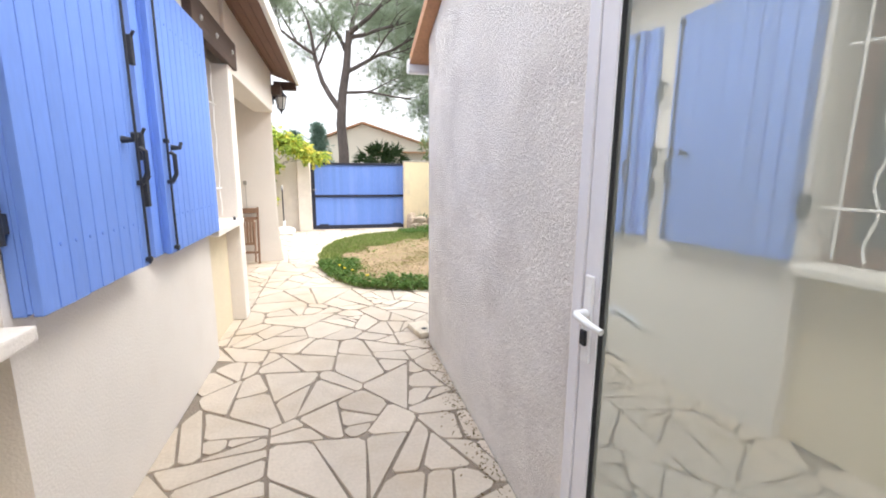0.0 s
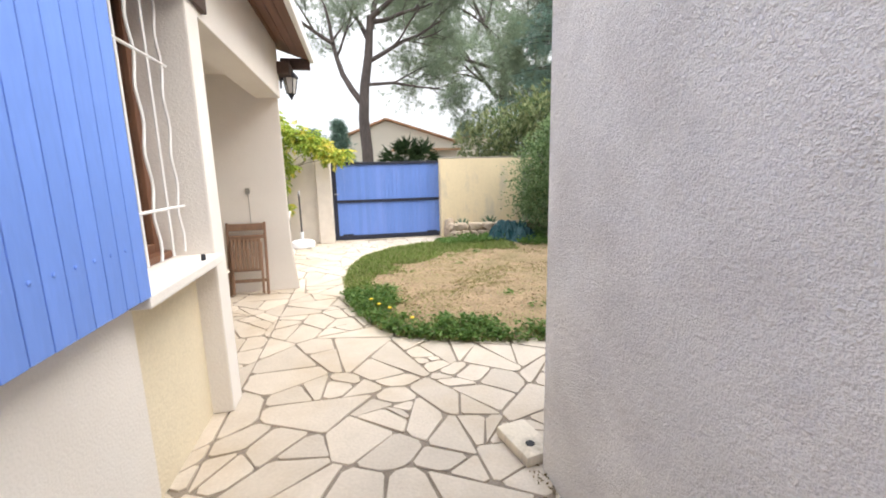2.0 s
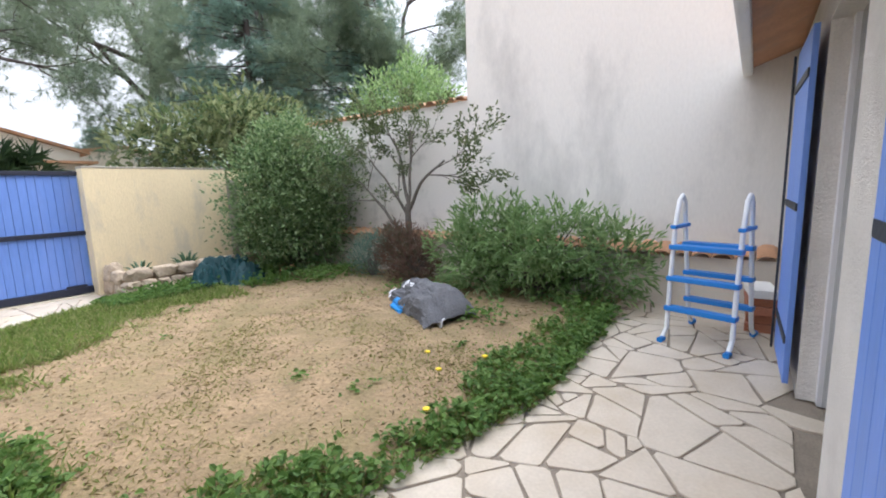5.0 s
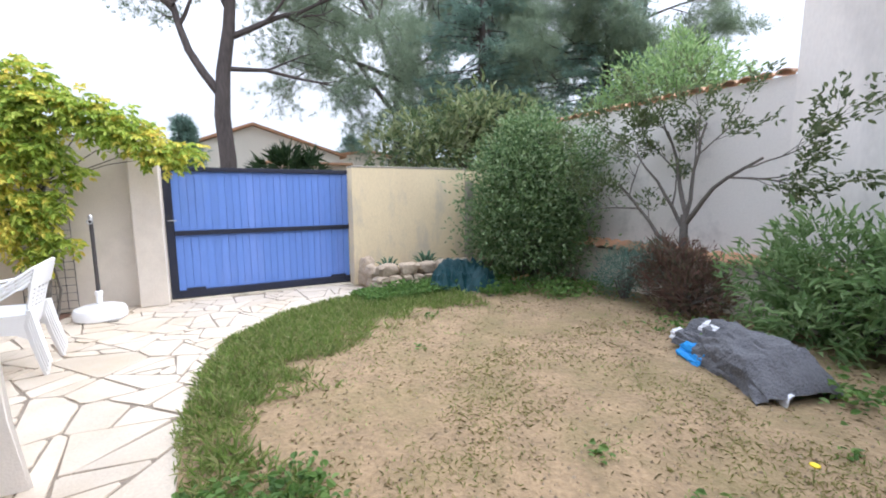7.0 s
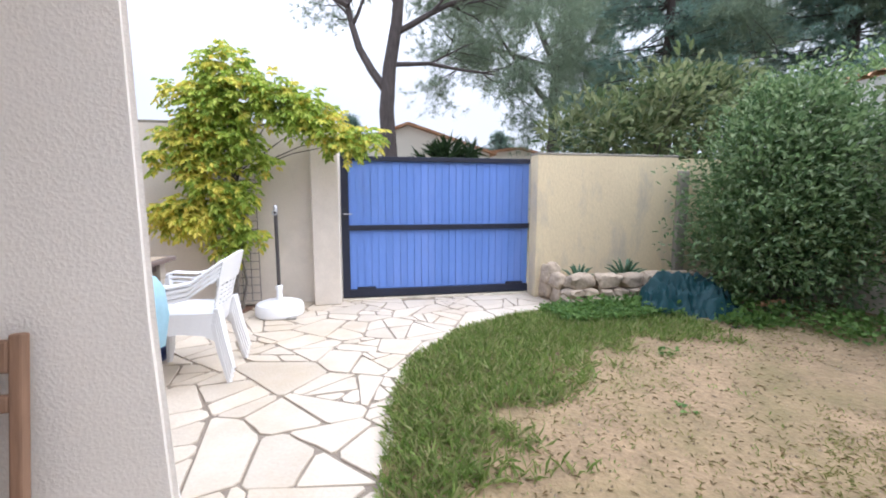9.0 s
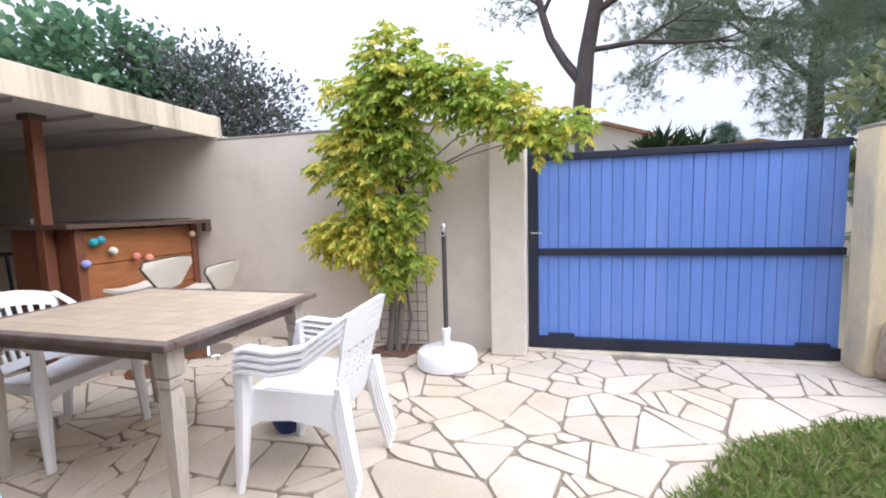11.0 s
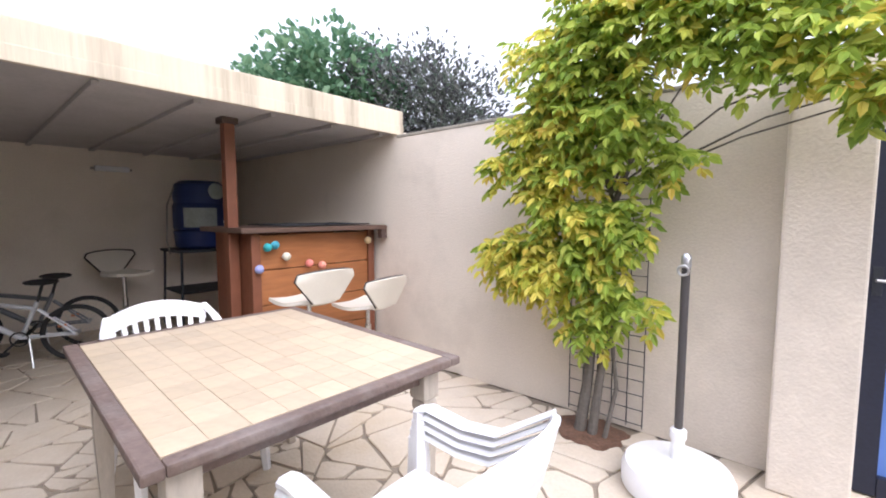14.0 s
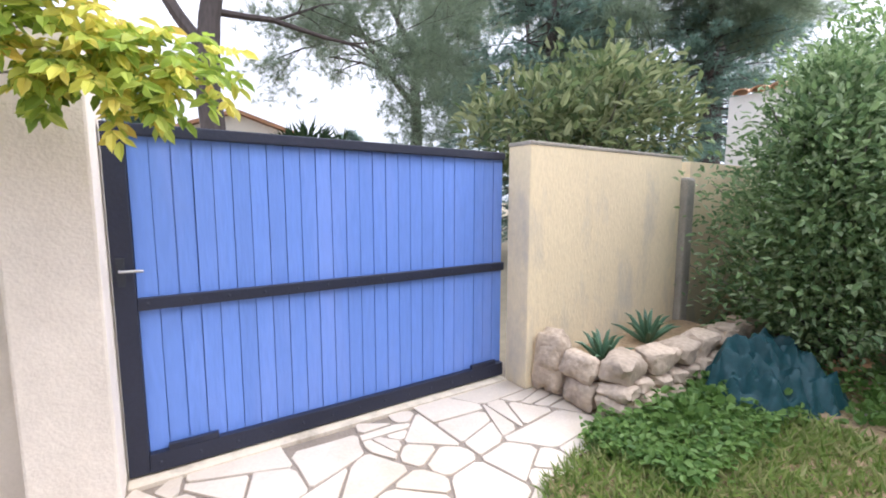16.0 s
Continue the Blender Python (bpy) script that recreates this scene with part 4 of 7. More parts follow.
# ---- terrace table and chairs ----
def terrace_table():
    t = thing("terrace_table", "tiled terrace table with a dark worn wooden rim and whitewashed legs", "table", pose(-2.53, 9.585, 0.0, 0, 0, -2.0))
    L, W, H = 1.30, 1.04, 0.765
    rim = bmesh.new()
    for x0, x1, y0, y1 in ((-L / 2, L / 2, -W / 2, -W / 2 + 0.05), (-L / 2, L / 2, W / 2 - 0.05, W / 2), (-L / 2, -L / 2 + 0.05, -W / 2 + 0.05, W / 2 - 0.05), (L / 2 - 0.05, L / 2, -W / 2 + 0.05, W / 2 - 0.05)):
        box(x0, x1, y0, y1, H - 0.032, H, 0.008, rim)
    part("rim", rim, TABLE_RIM, t, "dark grey-brown worn wood")
    part("tile_bed", box(-L / 2 + 0.05, L / 2 - 0.05, -W / 2 + 0.05, W / 2 - 0.05, H - 0.04, H - 0.007), GROUT, t)
    nx, ny = 11, 9
    dx, dy = (L - 0.1) / nx, (W - 0.1) / ny
    me = finish("tile", box(-dx / 2 + 0.0006, dx / 2 - 0.0006, -dy / 2 + 0.0006, dy / 2 - 0.0006, 0, 0.008, 0.0015), TILE)
    for i in range(nx):
        for j in range(ny):
            piece("tile", me, t, pose(-L / 2 + 0.05 + (i + 0.5) * dx, -W / 2 + 0.05 + (j + 0.5) * dy, H - 0.0085 + random.uniform(0, 0.0008)))
    ap = box(-L / 2 + 0.10, L / 2 - 0.10, -W / 2 + 0.085, -W / 2 + 0.11, H - 0.10, H - 0.032, 0.004)
    box(-L / 2 + 0.10, L / 2 - 0.10, W / 2 - 0.11, W / 2 - 0.085, H - 0.10, H - 0.032, 0.004, ap)
    box(-L / 2 + 0.085, -L / 2 + 0.11, -W / 2 + 0.1, W / 2 - 0.1, H - 0.10, H - 0.032, 0.004, ap)
    box(L / 2 - 0.11, L / 2 - 0.085, -W / 2 + 0.1, W / 2 - 0.1, H - 0.10, H - 0.032, 0.004, ap)
    part("apron", ap, TABLE_RIM, t, "dark worn wooden apron")
    for sx in (-1, 1):
        for sy in (-1, 1):
            lg = box(-0.04, 0.04, -0.04, 0.04, H - 0.16, H - 0.032, 0.005)
            prof = [(0.036, H - 0.16), (0.044, H - 0.175), (0.044, H - 0.20), (0.034, H - 0.215), (0.042, H - 0.26), (0.040, 0.34), (0.026, 0.0)]
            lathe(prof, 4, lg, Matrix.Rotation(radians(45), 4, "Z") @ Matrix.Diagonal((1.08, 1.08, 1, 1)))
            lg2 = part("leg", lg, TABLE_LEG, t, "whitewashed tapered leg")
            lg2.matrix_basis = pose(sx * (L / 2 - 0.10), sy * (W / 2 - 0.10), 0)


terrace_table()


def plastic_chair():
    """A white moulded armchair, facing +x, standing on the floor."""
    c = thing("plastic_chair", "white moulded plastic garden armchair with slatted back", "chair", pose(-3.17, 9.52, 0, 0, 0, 3))
    b = bmesh.new()
    # dished seat with a rolled front edge
    nx, ny = 10, 10
    g = {}
    for i in range(nx + 1):
        for j in range(ny + 1):
            u, v = i / nx, j / ny * 2 - 1
            x = -0.20 + 0.43 * u
            y = v * (0.205 + 0.03 * u)
            z = 0.41 + 0.02 * u - 0.02 * (1 - v * v) * (1 - u) - (0.05 * max(0, u - 0.8) / 0.2) ** 1.0 * (1 if u > 0.8 else 0)
            g[i, j] = b.verts.new((x, y, z))
    for i in range(nx):
        for j in range(ny):
            b.faces.new((g[i, j], g[i + 1, j], g[i + 1, j + 1], g[i, j + 1]))
    thicken(b, 0.012)
    part("seat", b, WHITE_PLASTIC, c, "", True)
    for s in (-1, 1):
        # apron arches, legs, arms
        part("front_leg", tube([(0.24, s * 0.262, 0.63), (0.235, s * 0.26, 0.42), (0.262, s * 0.275, 0.0)], [0.024, 0.034, 0.021], 6), WHITE_PLASTIC, c, "", True)
        part("back_leg", tube([(-0.22, s * 0.215, 0.45), (-0.25, s * 0.225, 0.25), (-0.30, s * 0.245, 0.0)], [0.034, 0.03, 0.021], 6), WHITE_PLASTIC, c, "", True)
        ap = prism([(0.23, 0.42), (0.235, 0.32), (0.15, 0.365), (0.0, 0.38), (-0.15, 0.36), (-0.24, 0.30), (-0.22, 0.42)], 0.01, None, Matrix.Translation((0, s * 0.235 - 0.005, 0)))
        part("side_apron", ap, WHITE_PLASTIC, c)
        pts = [(0.255, s * 0.268, 0.625), (0.20, s * 0.275, 0.645), (0.05, s * 0.275, 0.63), (-0.08, s * 0.265, 0.655), (-0.20, s * 0.25, 0.745), (-0.27, s * 0.225, 0.80)]
        arm = bmesh.new()
        rows = []
        for i, p in enumerate(pts):
            hw = (0.030, 0.032, 0.03, 0.028, 0.022, 0.018)[i]
            rows.append([arm.verts.new((p[0], p[1] + s * q[0] * hw, p[2] + q[1])) for q in ((-1, 0), (-0.6, 0.012), (0.6, 0.012), (1, 0), (1, -0.013), (0.85, -0.013), (0.8, -0.004), (-0.8, -0.004))])
        for a, d in zip(rows, rows[1:]):
            for k in range(8):
                arm.faces.new((a[k], a[(k + 1) % 8], d[(k + 1) % 8], d[k]))
        arm.faces.new(rows[0])
        arm.faces.new(rows[-1][::-1])
        bmesh.ops.recalc_face_normals(arm, faces=arm.faces)
        part("armrest", arm, WHITE_PLASTIC, c, "", True)
    ap = prism([(-0.235, 0.42), (-0.24, 0.33), (-0.12, 0.37), (0, 0.378), (0.12, 0.37), (0.24, 0.33), (0.235, 0.42)], 0.01, None, Matrix.Translation((0.225, 0, 0)) @ Matrix(((0, 1, 0, 0), (1, 0, 0, 0), (0, 0, 1, 0), (0, 0, 0, 1))))
    part("front_apron", ap, WHITE_PLASTIC, c)

    def back(u, w):
        """A point of the curved back: u across from -1 to 1, w from 0 at the seat to 1 at the top."""
        y = u * (0.195 + 0.035 * w)
        x = -0.215 - 0.115 * w + 0.07 * u * u * (0.35 + 0.65 * w)
        z = 0.42 + 0.43 * w - 0.05 * u * u * w
        return Vector((x, y, z))

    def strip(name, us, ws, th):
        bb = bmesh.new()
        gg = [[bb.verts.new(back(u, w)) for w in ws] for u in us]
        for a, d in zip(gg, gg[1:]):
            for k in range(len(ws) - 1):
                bb.faces.new((a[k], d[k], d[k + 1], a[k + 1]))
        thicken(bb, th)
        part(name, bb, WHITE_PLASTIC, c, "", True)

    us = [i / 12 * 2 - 1 for i in range(13)]
    strip("top_rail", us, (0.80, 0.86, 0.93, 1.0), 0.02)
    strip("lower_rail", us, (0.0, 0.06, 0.12), 0.014)
    strip("middle_rail", us, (0.42, 0.47), 0.012)
    for k in range(9):
        u = (k - 4) / 4 * 0.92
        strip("slat", (u - 0.05, u + 0.05), (0.11, 0.3, 0.5, 0.65, 0.81), 0.010)
    return c


chair = plastic_chair()
chair["label"] = "white moulded plastic garden armchair pushed under the table"
for k in range(4):
    cc = copy_thing(chair, pose(-1.60 + 0.008 * k, 9.57, 0.032 * k, 0, 0, 181))
    cc.scale = (0.96, 0.9, 0.90)
    cc["label"] = "white moulded plastic armchair in a stack of four"
    cc["group"] = "stacked chairs"

bowl = thing("plastic_bowl", "small dark blue plastic bowl on the paving", "bowl", pose(-1.96, 9.86, 0.0, 0, 0, 0))
bb = lathe([(0.06, 0.0), (0.085, 0.05), (0.10, 0.115), (0.108, 0.12), (0.102, 0.115), (0.08, 0.04), (0.05, 0.012)], 24)
part("shell", bb, BARREL, bowl, "", True)


# ---- parasol stand ----
def parasol_stand():
    p = thing("parasol_base", "round white plastic parasol base with a bare dark pole", "parasol base", pose(-1.28, 11.0, 0.0))
    part("foot", lathe([(0.225, 0.0), (0.24, 0.015), (0.242, 0.09), (0.225, 0.125), (0.17, 0.145), (0.06, 0.155), (0.04, 0.16)], 36), WHITE_PLASTIC, p, "", True)
    part("sleeve", lathe([(0.032, 0.15), (0.028, 0.26), (0.036, 0.262), (0.036, 0.30), (0.027, 0.31)], 18), WHITE_PLASTIC, p, "", True)
    pole = part("pole", tube([(0, 0, 0.16), (0, 0, 1.10)], 0.0185, 14), mat("dark grey pole", (0.06, 0.055, 0.055), 0.5, 0.1, 5, 50, 0.03), p, "dark grey pole", True)
    part("crank_eye", torus(0.022, 0.006, 18, 8, None, Matrix.Translation((-0.005, -0.03, 1.06))), STEEL, pole, "steel eye")
    part("cap", lathe([(0.021, 1.07), (0.022, 1.12), (0.012, 1.135)], 14), STEEL, pole, "", True)
    part("notch", box(0.1, 0.19, -0.243, -0.15, 0.0, 0.02, 0.004), GREY_PLASTIC, p)


parasol_stand()


# ---- bar, stools, shed contents ----
def bar():
    b = thing("bar_counter", "home-made pine bar counter with horizontal boards and a dark top", "bar counter")
    me = {}
    for k in range(4):
        z0, z1 = 0.06 + k * 0.275, 0.06 + k * 0.275 + 0.268
        part("board", box(-4.03, -4.005, 10.33, 11.36, z0, z1, 0.005), BAR_WOOD, b)
    part("corner_post", box(-4.045, -3.985, 10.26, 10.33, 0.0, 1.165, 0.006), BAR_SIDE, b)
    part("end_post", box(-4.045, -3.985, 11.36, 11.43, 0.0, 1.165, 0.006), BAR_SIDE, b)
    part("side_panel", box(-4.66, -4.045, 10.27, 10.30, 0.0, 1.165, 0.004), BAR_SIDE, b, "red-brown side panel")
    part("back_panel", box(-4.66, -4.62, 10.30, 11.43, 0.0, 1.165, 0.004), BAR_SIDE, b)
    top = bmesh.new()
    prism([(-4.72, 10.17), (-3.93, 10.17), (-3.83, 11.46), (-4.72, 11.46)], 0.04, top, Matrix.Translation((0, 0, 1.21)) @ Matrix(((1, 0, 0, 0), (0, 0, 1, 0), (0, -1, 0, 0), (0, 0, 0, 1))))
    bmesh.ops.bevel(top, geom=top.edges[:], offset=0.006, segments=2, affect="EDGES")
    part("top", top, BAR_TOP, b, "dark wooden top")
    part("end_bracket", box(-3.90, -3.84, 11.40, 11.465, 1.09, 1.17, 0.006), BROWN_WOOD, b)


bar()
bmm = bmesh.new()
g = {}
for i in range(13):
    for j in range(9):
        x, y = -4.55 + 0.6 * j / 8, 10.5 + 0.85 * i / 12
        g[i, j] = bmm.verts.new((x, y, 1.216 + 0.012 * abs(noise.noise(Vector((x * 6, y * 6, 0)))) + (0.004 if i % 2 else 0)))
for i in range(12):
    for j in range(8):
        bmm.faces.new((g[i, j], g[i, j + 1], g[i + 1, j + 1], g[i + 1, j]))
thicken(bmm, -0.006)
tagged(part("bar_mat", bmm, CLOTH_DARK, None, "crumpled dark mat lying on the bar top", True), "", "mat")

cup = thing("cup", "small white cup standing on the bar top", "cup", pose(-4.35, 10.24, 1.211))
part("body", lathe([(0.018, 0), (0.024, 0.05), (0.022, 0.05), (0.016, 0.006)], 16), WHITE_PLASTIC, cup, "", True)

post = thing("shed_post", "reddish wooden post holding up the shed roof", "post", pose(-4.22, 10.22, 0))
part("shaft", box(-0.04, 0.04, -0.04, 0.04, 0.0, 2.0, 0.008), BAR_SIDE, post)
part("head", box(-0.06, 0.06, -0.06, 0.06, 1.985, 2.03, 0.004), BROWN_WOOD, post)

gl = thing("ball_garland", "string of small coloured cotton balls hung on the bar front", "garland")
cols = [(0.03, 0.30, 0.32), (0.28, 0.30, 0.55), (0.6, 0.55, 0.45), (0.62, 0.20, 0.17), (0.66, 0.26, 0.20), (0.05, 0.26, 0.34), (0.55, 0.42, 0.24)]
spots = [(10.37, 1.06), (10.30, 0.90), (10.52, 0.98), (10.72, 0.91), (10.84, 0.885), (10.43, 1.075), (11.33, 1.07)]
for k, ((y, z), c) in enumerate(zip(spots, cols)):
    bb = blob(0.034, (1, 1, 1), 0.04, 3, k, 2)
    o = part("ball", bb, mat("cotton ball", c, 0.9, 0.1, 30, 120, 0.3), gl, ("teal", "lilac", "cream", "red", "coral", "blue-green", "ochre")[k] + " ball", True)
    o.matrix_basis = pose(-3.955, y, z)
part("cord", tube([(-3.96, 10.30, 1.10), (-3.965, 10.4, 1.08), (-3.965, 10.6, 1.0), (-3.965, 10.84, 0.93), (-3.965, 11.1, 0.99), (-3.96, 11.34, 1.1)], 0.0015, 5), BAR_WOOD, gl)


def stool(m, label, drop=0.0, grp="bar stools"):
    s = thing("bar_stool", label, "stool", m, grp)
    part("base", lathe([(0.21, 0.0), (0.205, 0.012), (0.08, 0.03), (0.03, 0.05)], 28), CHROME, s, "chrome disc base", True)
    part("column", lathe([(0.028, 0.03), (0.028, 0.42), (0.019, 0.425), (0.019, 0.66 - drop)], 16), CHROME, s, "chrome column", True)
    part("footrest", tube([(0.0, 0.0, 0.30), (0.0, 0.12, 0.295), (0.06, 0.17, 0.29), (0.17, 0.13, 0.29), (0.19, 0.0, 0.29), (0.17, -0.13, 0.29), (0.06, -0.17, 0.29), (0, -0.12, 0.295), (0, 0, 0.30)], 0.009), CHROME, s, "", True)

    def surf(a, t):
        """Seat shell: a across from -1 to 1, t along from the front lip to the top of the wing back."""
        if t < 0.5:
            q = t / 0.5
            w = 0.19 + 0.02 * math.sin(q * math.pi) - 0.08 * max(0, q - 0.6) / 0.4
            return Vector((0.20 - 0.38 * q, a * w, 0.69 - drop - 0.02 * math.sin(q * math.pi) + 0.015 * q + 0.02 * a * a))
        q = (t - 0.5) / 0.5
        w = 0.11 + 0.14 * min(1, q * 1.25) - 0.02 * max(0, q - 0.8) / 0.2
        return Vector((-0.18 - 0.06 * q + 0.05 * a * a * q, a * w, 0.695 - drop + 0.23 * q - 0.02 * a * a * q))

    def sheet(name, t0, t1, mate, lab=""):
        b = bmesh.new()
        N, M = 14, 12
        gg = [[b.verts.new(surf(j / M * 2 - 1, t0 + (t1 - t0) * i / N)) for j in range(M + 1)] for i in range(N + 1)]
        for i in range(N):
            for j in range(M):
                b.faces.new((gg[i][j], gg[i][j + 1], gg[i + 1][j + 1], gg[i + 1][j]))
        thicken(b, 0.025)
        return part(name, b, mate, s, lab, True)

    sheet("seat", 0.0, 0.5, CREAM_SEAT, "cream padded seat")
    bk = sheet("backrest", 0.5, 1.0, CREAM_SEAT, "cream wing-shaped backrest")
    edge = [surf(-1, 0.5 + 0.5 * i / 10) for i in range(11)] + [surf(j / 8 * 2 - 1, 1.0) for j in range(1, 9)] + [surf(1, 1 - 0.5 * i / 10) for i in range(1, 11)]
    part("piping", tube(edge, 0.008, 6), RUBBER, bk, "dark piping", True)
    return s


s1 = stool(pose(-3.62, 10.50, 0.02, 0, 0, 186), "cream leatherette bar stool with wing back at the bar")
s2 = stool(pose(-3.54, 10.98, 0, 0, 0, 190), "lower cream bar stool with wing back beside the wall", 0.1)
s3 = copy_thing(s1, pose(-6.35, 9.98, 0.12, 0, 0, 20))
s3["label"] = "cream bar stool standing against the shed wall"
for st_ in (s1, s2, s3):
    st_.location.z = 0.0


def kettle_grill():
    g = thing("kettle_barbecue", "black enamelled kettle barbecue on three steel legs", "barbecue", pose(-4.75, 8.42, 0.0, 0, 0, 20))
    bowl_ = part("bowl", lathe([(0.06, 0.52), (0.16, 0.545), (0.24, 0.62), (0.28, 0.73), (0.288, 0.80), (0.292, 0.805)], 32), ENAMEL, g, "", True)
    lid = part("lid", lathe([(0.295, 0.80), (0.298, 0.825), (0.285, 0.89), (0.23, 0.955), (0.13, 0.995), (0.02, 1.005)], 32), ENAMEL, g, "", True)
    part("handle", tube([(-0.08, 0, 1.0), (-0.075, 0, 1.035), (0.075, 0, 1.035), (0.08, 0, 1.0)], 0.011), RUBBER, lid, "", True)
    part("vent", lathe([(0.045, 0.985), (0.045, 0.995), (0.02, 1.0)], 16, None, Matrix.Translation((0.0, 0.14, -0.015))), STEEL, lid, "steel vent")
    part("ash_catcher", lathe([(0.095, 0.38), (0.115, 0.40), (0.115, 0.47), (0.10, 0.475), (0.10, 0.525)], 24), STEEL, g, "steel ash catcher", True)
    legs = [((0.12, 0.08, 0.56), (0.30, 0.22, 0.0)), ((-0.13, 0.10, 0.56), (-0.24, 0.22, 0.09)), ((0.0, -0.15, 0.56), (-0.05, -0.30, 0.09))]
    for a, c in legs:
        part("leg", tube([a, c], 0.012), STEEL, g, "", True)
    part("axle", tube([legs[1][1], legs[2][1]], 0.007), STEEL, g)
    part("rack", torus(0.16, 0.005, 24, 6, None, Matrix.Translation((-0.02, 0.02, 0.2)) @ Matrix.Rotation(radians(90), 4, "X")), STEEL, g)
    for a, c in legs[1:]:
        w = part("wheel", torus(0.075, 0.018, 24, 8, None, Matrix.Translation((c[0], c[1], 0.093)) @ Matrix.Rotation(radians(70), 4, "Z")), RUBBER, g, "black wheel")
        part("hub", lathe([(0.06, -0.008), (0.06, 0.008)], 18, None, Matrix.Translation((c[0], c[1], 0.093)) @ Matrix.Rotation(radians(70), 4, "Z") @ Matrix.Rotation(radians(90), 4, "X")), WHITE_PLASTIC, w, "pale hub")
    bl = part("side_handle", tube([(-0.29, 0.06, 0.76), (-0.36, 0.07, 0.77), (-0.36, -0.07, 0.77), (-0.29, -0.06, 0.76)], 0.01), RUBBER, g, "", True)


kettle_grill()


def bicycle(m, label, frame_mat):
    """A small mountain bicycle along x, front wheel at +x."""
    k = thing("bicycle", label, "bicycle", m, "bicycles in the shed")
    R, base = 0.255, 0.88
    for x in (-base / 2, base / 2):
        t = part("wheel", torus(R - 0.028, 0.008, 36, 6, None, Matrix.Translation((x, 0, R))), STEEL, k, "steel rim")
        part("tyre", torus(R - 0.016, 0.021, 36, 8, None, Matrix.Translation((x, 0, R))), RUBBER, t, "black knobbly tyre")
        sp = bmesh.new()
        for i in range(16):
            a = 2 * math.pi * i / 16
            tube([(x, 0.0, R), (x + (R - 0.03) * math.cos(a), 0, R + (R - 0.03) * math.sin(a))], 0.0012, 3, sp)
        part("spokes", sp, STEEL, t)
        part("hub", lathe([(0.02, -0.04), (0.02, 0.04)], 12, None, Matrix.Translation((x, 0, R)) @ Matrix.Rotation(radians(90), 4, "X")), STEEL, t, "", True)
    part("reflector", box(-base / 2 + 0.07, -base / 2 + 0.13, -0.008, 0.008, R + 0.06, R + 0.085, 0.003), ORANGE, k, "orange reflector")
    bb_, seat, head, rear, front = Vector((-0.06, 0, 0.25)), Vector((-0.19, 0, 0.56)), Vector((0.30, 0, 0.60)), Vector((-base / 2, 0, R)), Vector((base / 2, 0, R))
    fr = bmesh.new()
    tube([bb_, seat], 0.017, 10, fr)
    tube([seat + Vector((0.01, 0, -0.06)), head], 0.02, 10, fr)
    tube([bb_, head + Vector((0.02, 0, -0.07))], 0.024, 10, fr)
    for s in (-0.035, 0.035):
        tube([bb_ + Vector((0, s * 0.6, 0)), rear + Vector((0, s, 0))], 0.010, 8, fr)
        tube([seat + Vector((0, s * 0.4, -0.07)), rear + Vector((0, s, 0))], 0.009, 8, fr)
    tube([head + Vector((0.05, 0, -0.13)), head + Vector((-0.01, 0, 0.03))], 0.024, 10, fr)
    part("frame", fr, frame_mat, k, "", True)
    fk = bmesh.new()
    for s in (-0.045, 0.045):
        tube([head + Vector((0.04, s, -0.1)), front + Vector((0, s, 0))], 0.014, 8, fk)
    part("fork", fk, frame_mat, k, "", True)
    part("seat_post", tube([seat, seat + Vector((-0.045, 0, 0.15))], 0.012), RUBBER, k, "", True)
    sd = blob(0.1, (1.25, 0.62, 0.28), 0.05, 1, 2, 2, None, Matrix.Translation(seat + Vector((-0.04, 0, 0.17))))
    part("saddle", sd, RUBBER, k, "black saddle", True)
    hb = tube([head + Vector((-0.03, -0.25, 0.12)), head + Vector((0.0, -0.1, 0.11)), head + Vector((0.0, 0.1, 0.11)), head + Vector((-0.03, 0.25, 0.12))], 0.011)
    tube([head, head + Vector((-0.01, 0, 0.11))], 0.014, 8, hb)
    part("handlebar", hb, RUBBER, k, "", True)
    cr = torus(0.06, 0.006, 24, 6, None, Matrix.Translation(bb_ + Vector((0, 0.04, 0))))
    tube([bb_ + Vector((0, 0.05, 0)), bb_ + Vector((0.1, 0.06, -0.1))], 0.009, 6, cr)
    box(bb_.x + 0.06, bb_.x + 0.14, 0.06, 0.13, bb_.z - 0.115, bb_.z - 0.095, 0.004, cr)
    tube([bb_ + Vector((0, -0.05, 0)), bb_ + Vector((-0.1, -0.06, 0.1))], 0.009, 6, cr)
    part("crank", cr, RUBBER, k)
    part("kickstand", tube([bb_ + Vector((-0.06, 0.03, 0)), bb_ + Vector((-0.10, 0.12, -0.24))], 0.008), STEEL, k, "", True)
    return k


PALE_FRAME = mat("white bicycle frame", (0.62, 0.64, 0.68), 0.3, 0.04, 5, 40, 0.02)
DARK_FRAME = mat("grey bicycle frame", (0.16, 0.17, 0.19), 0.35, 0.04, 5, 40, 0.02)
bicycle(pose(-5.98, 9.10, 0.0, -4, 0, 246), "small white bicycle leaning in the shed", PALE_FRAME)
bicycle(pose(-6.42, 9.25, 0.0, -6, 0, 248), "dark grey bicycle parked against the shed wall", DARK_FRAME)


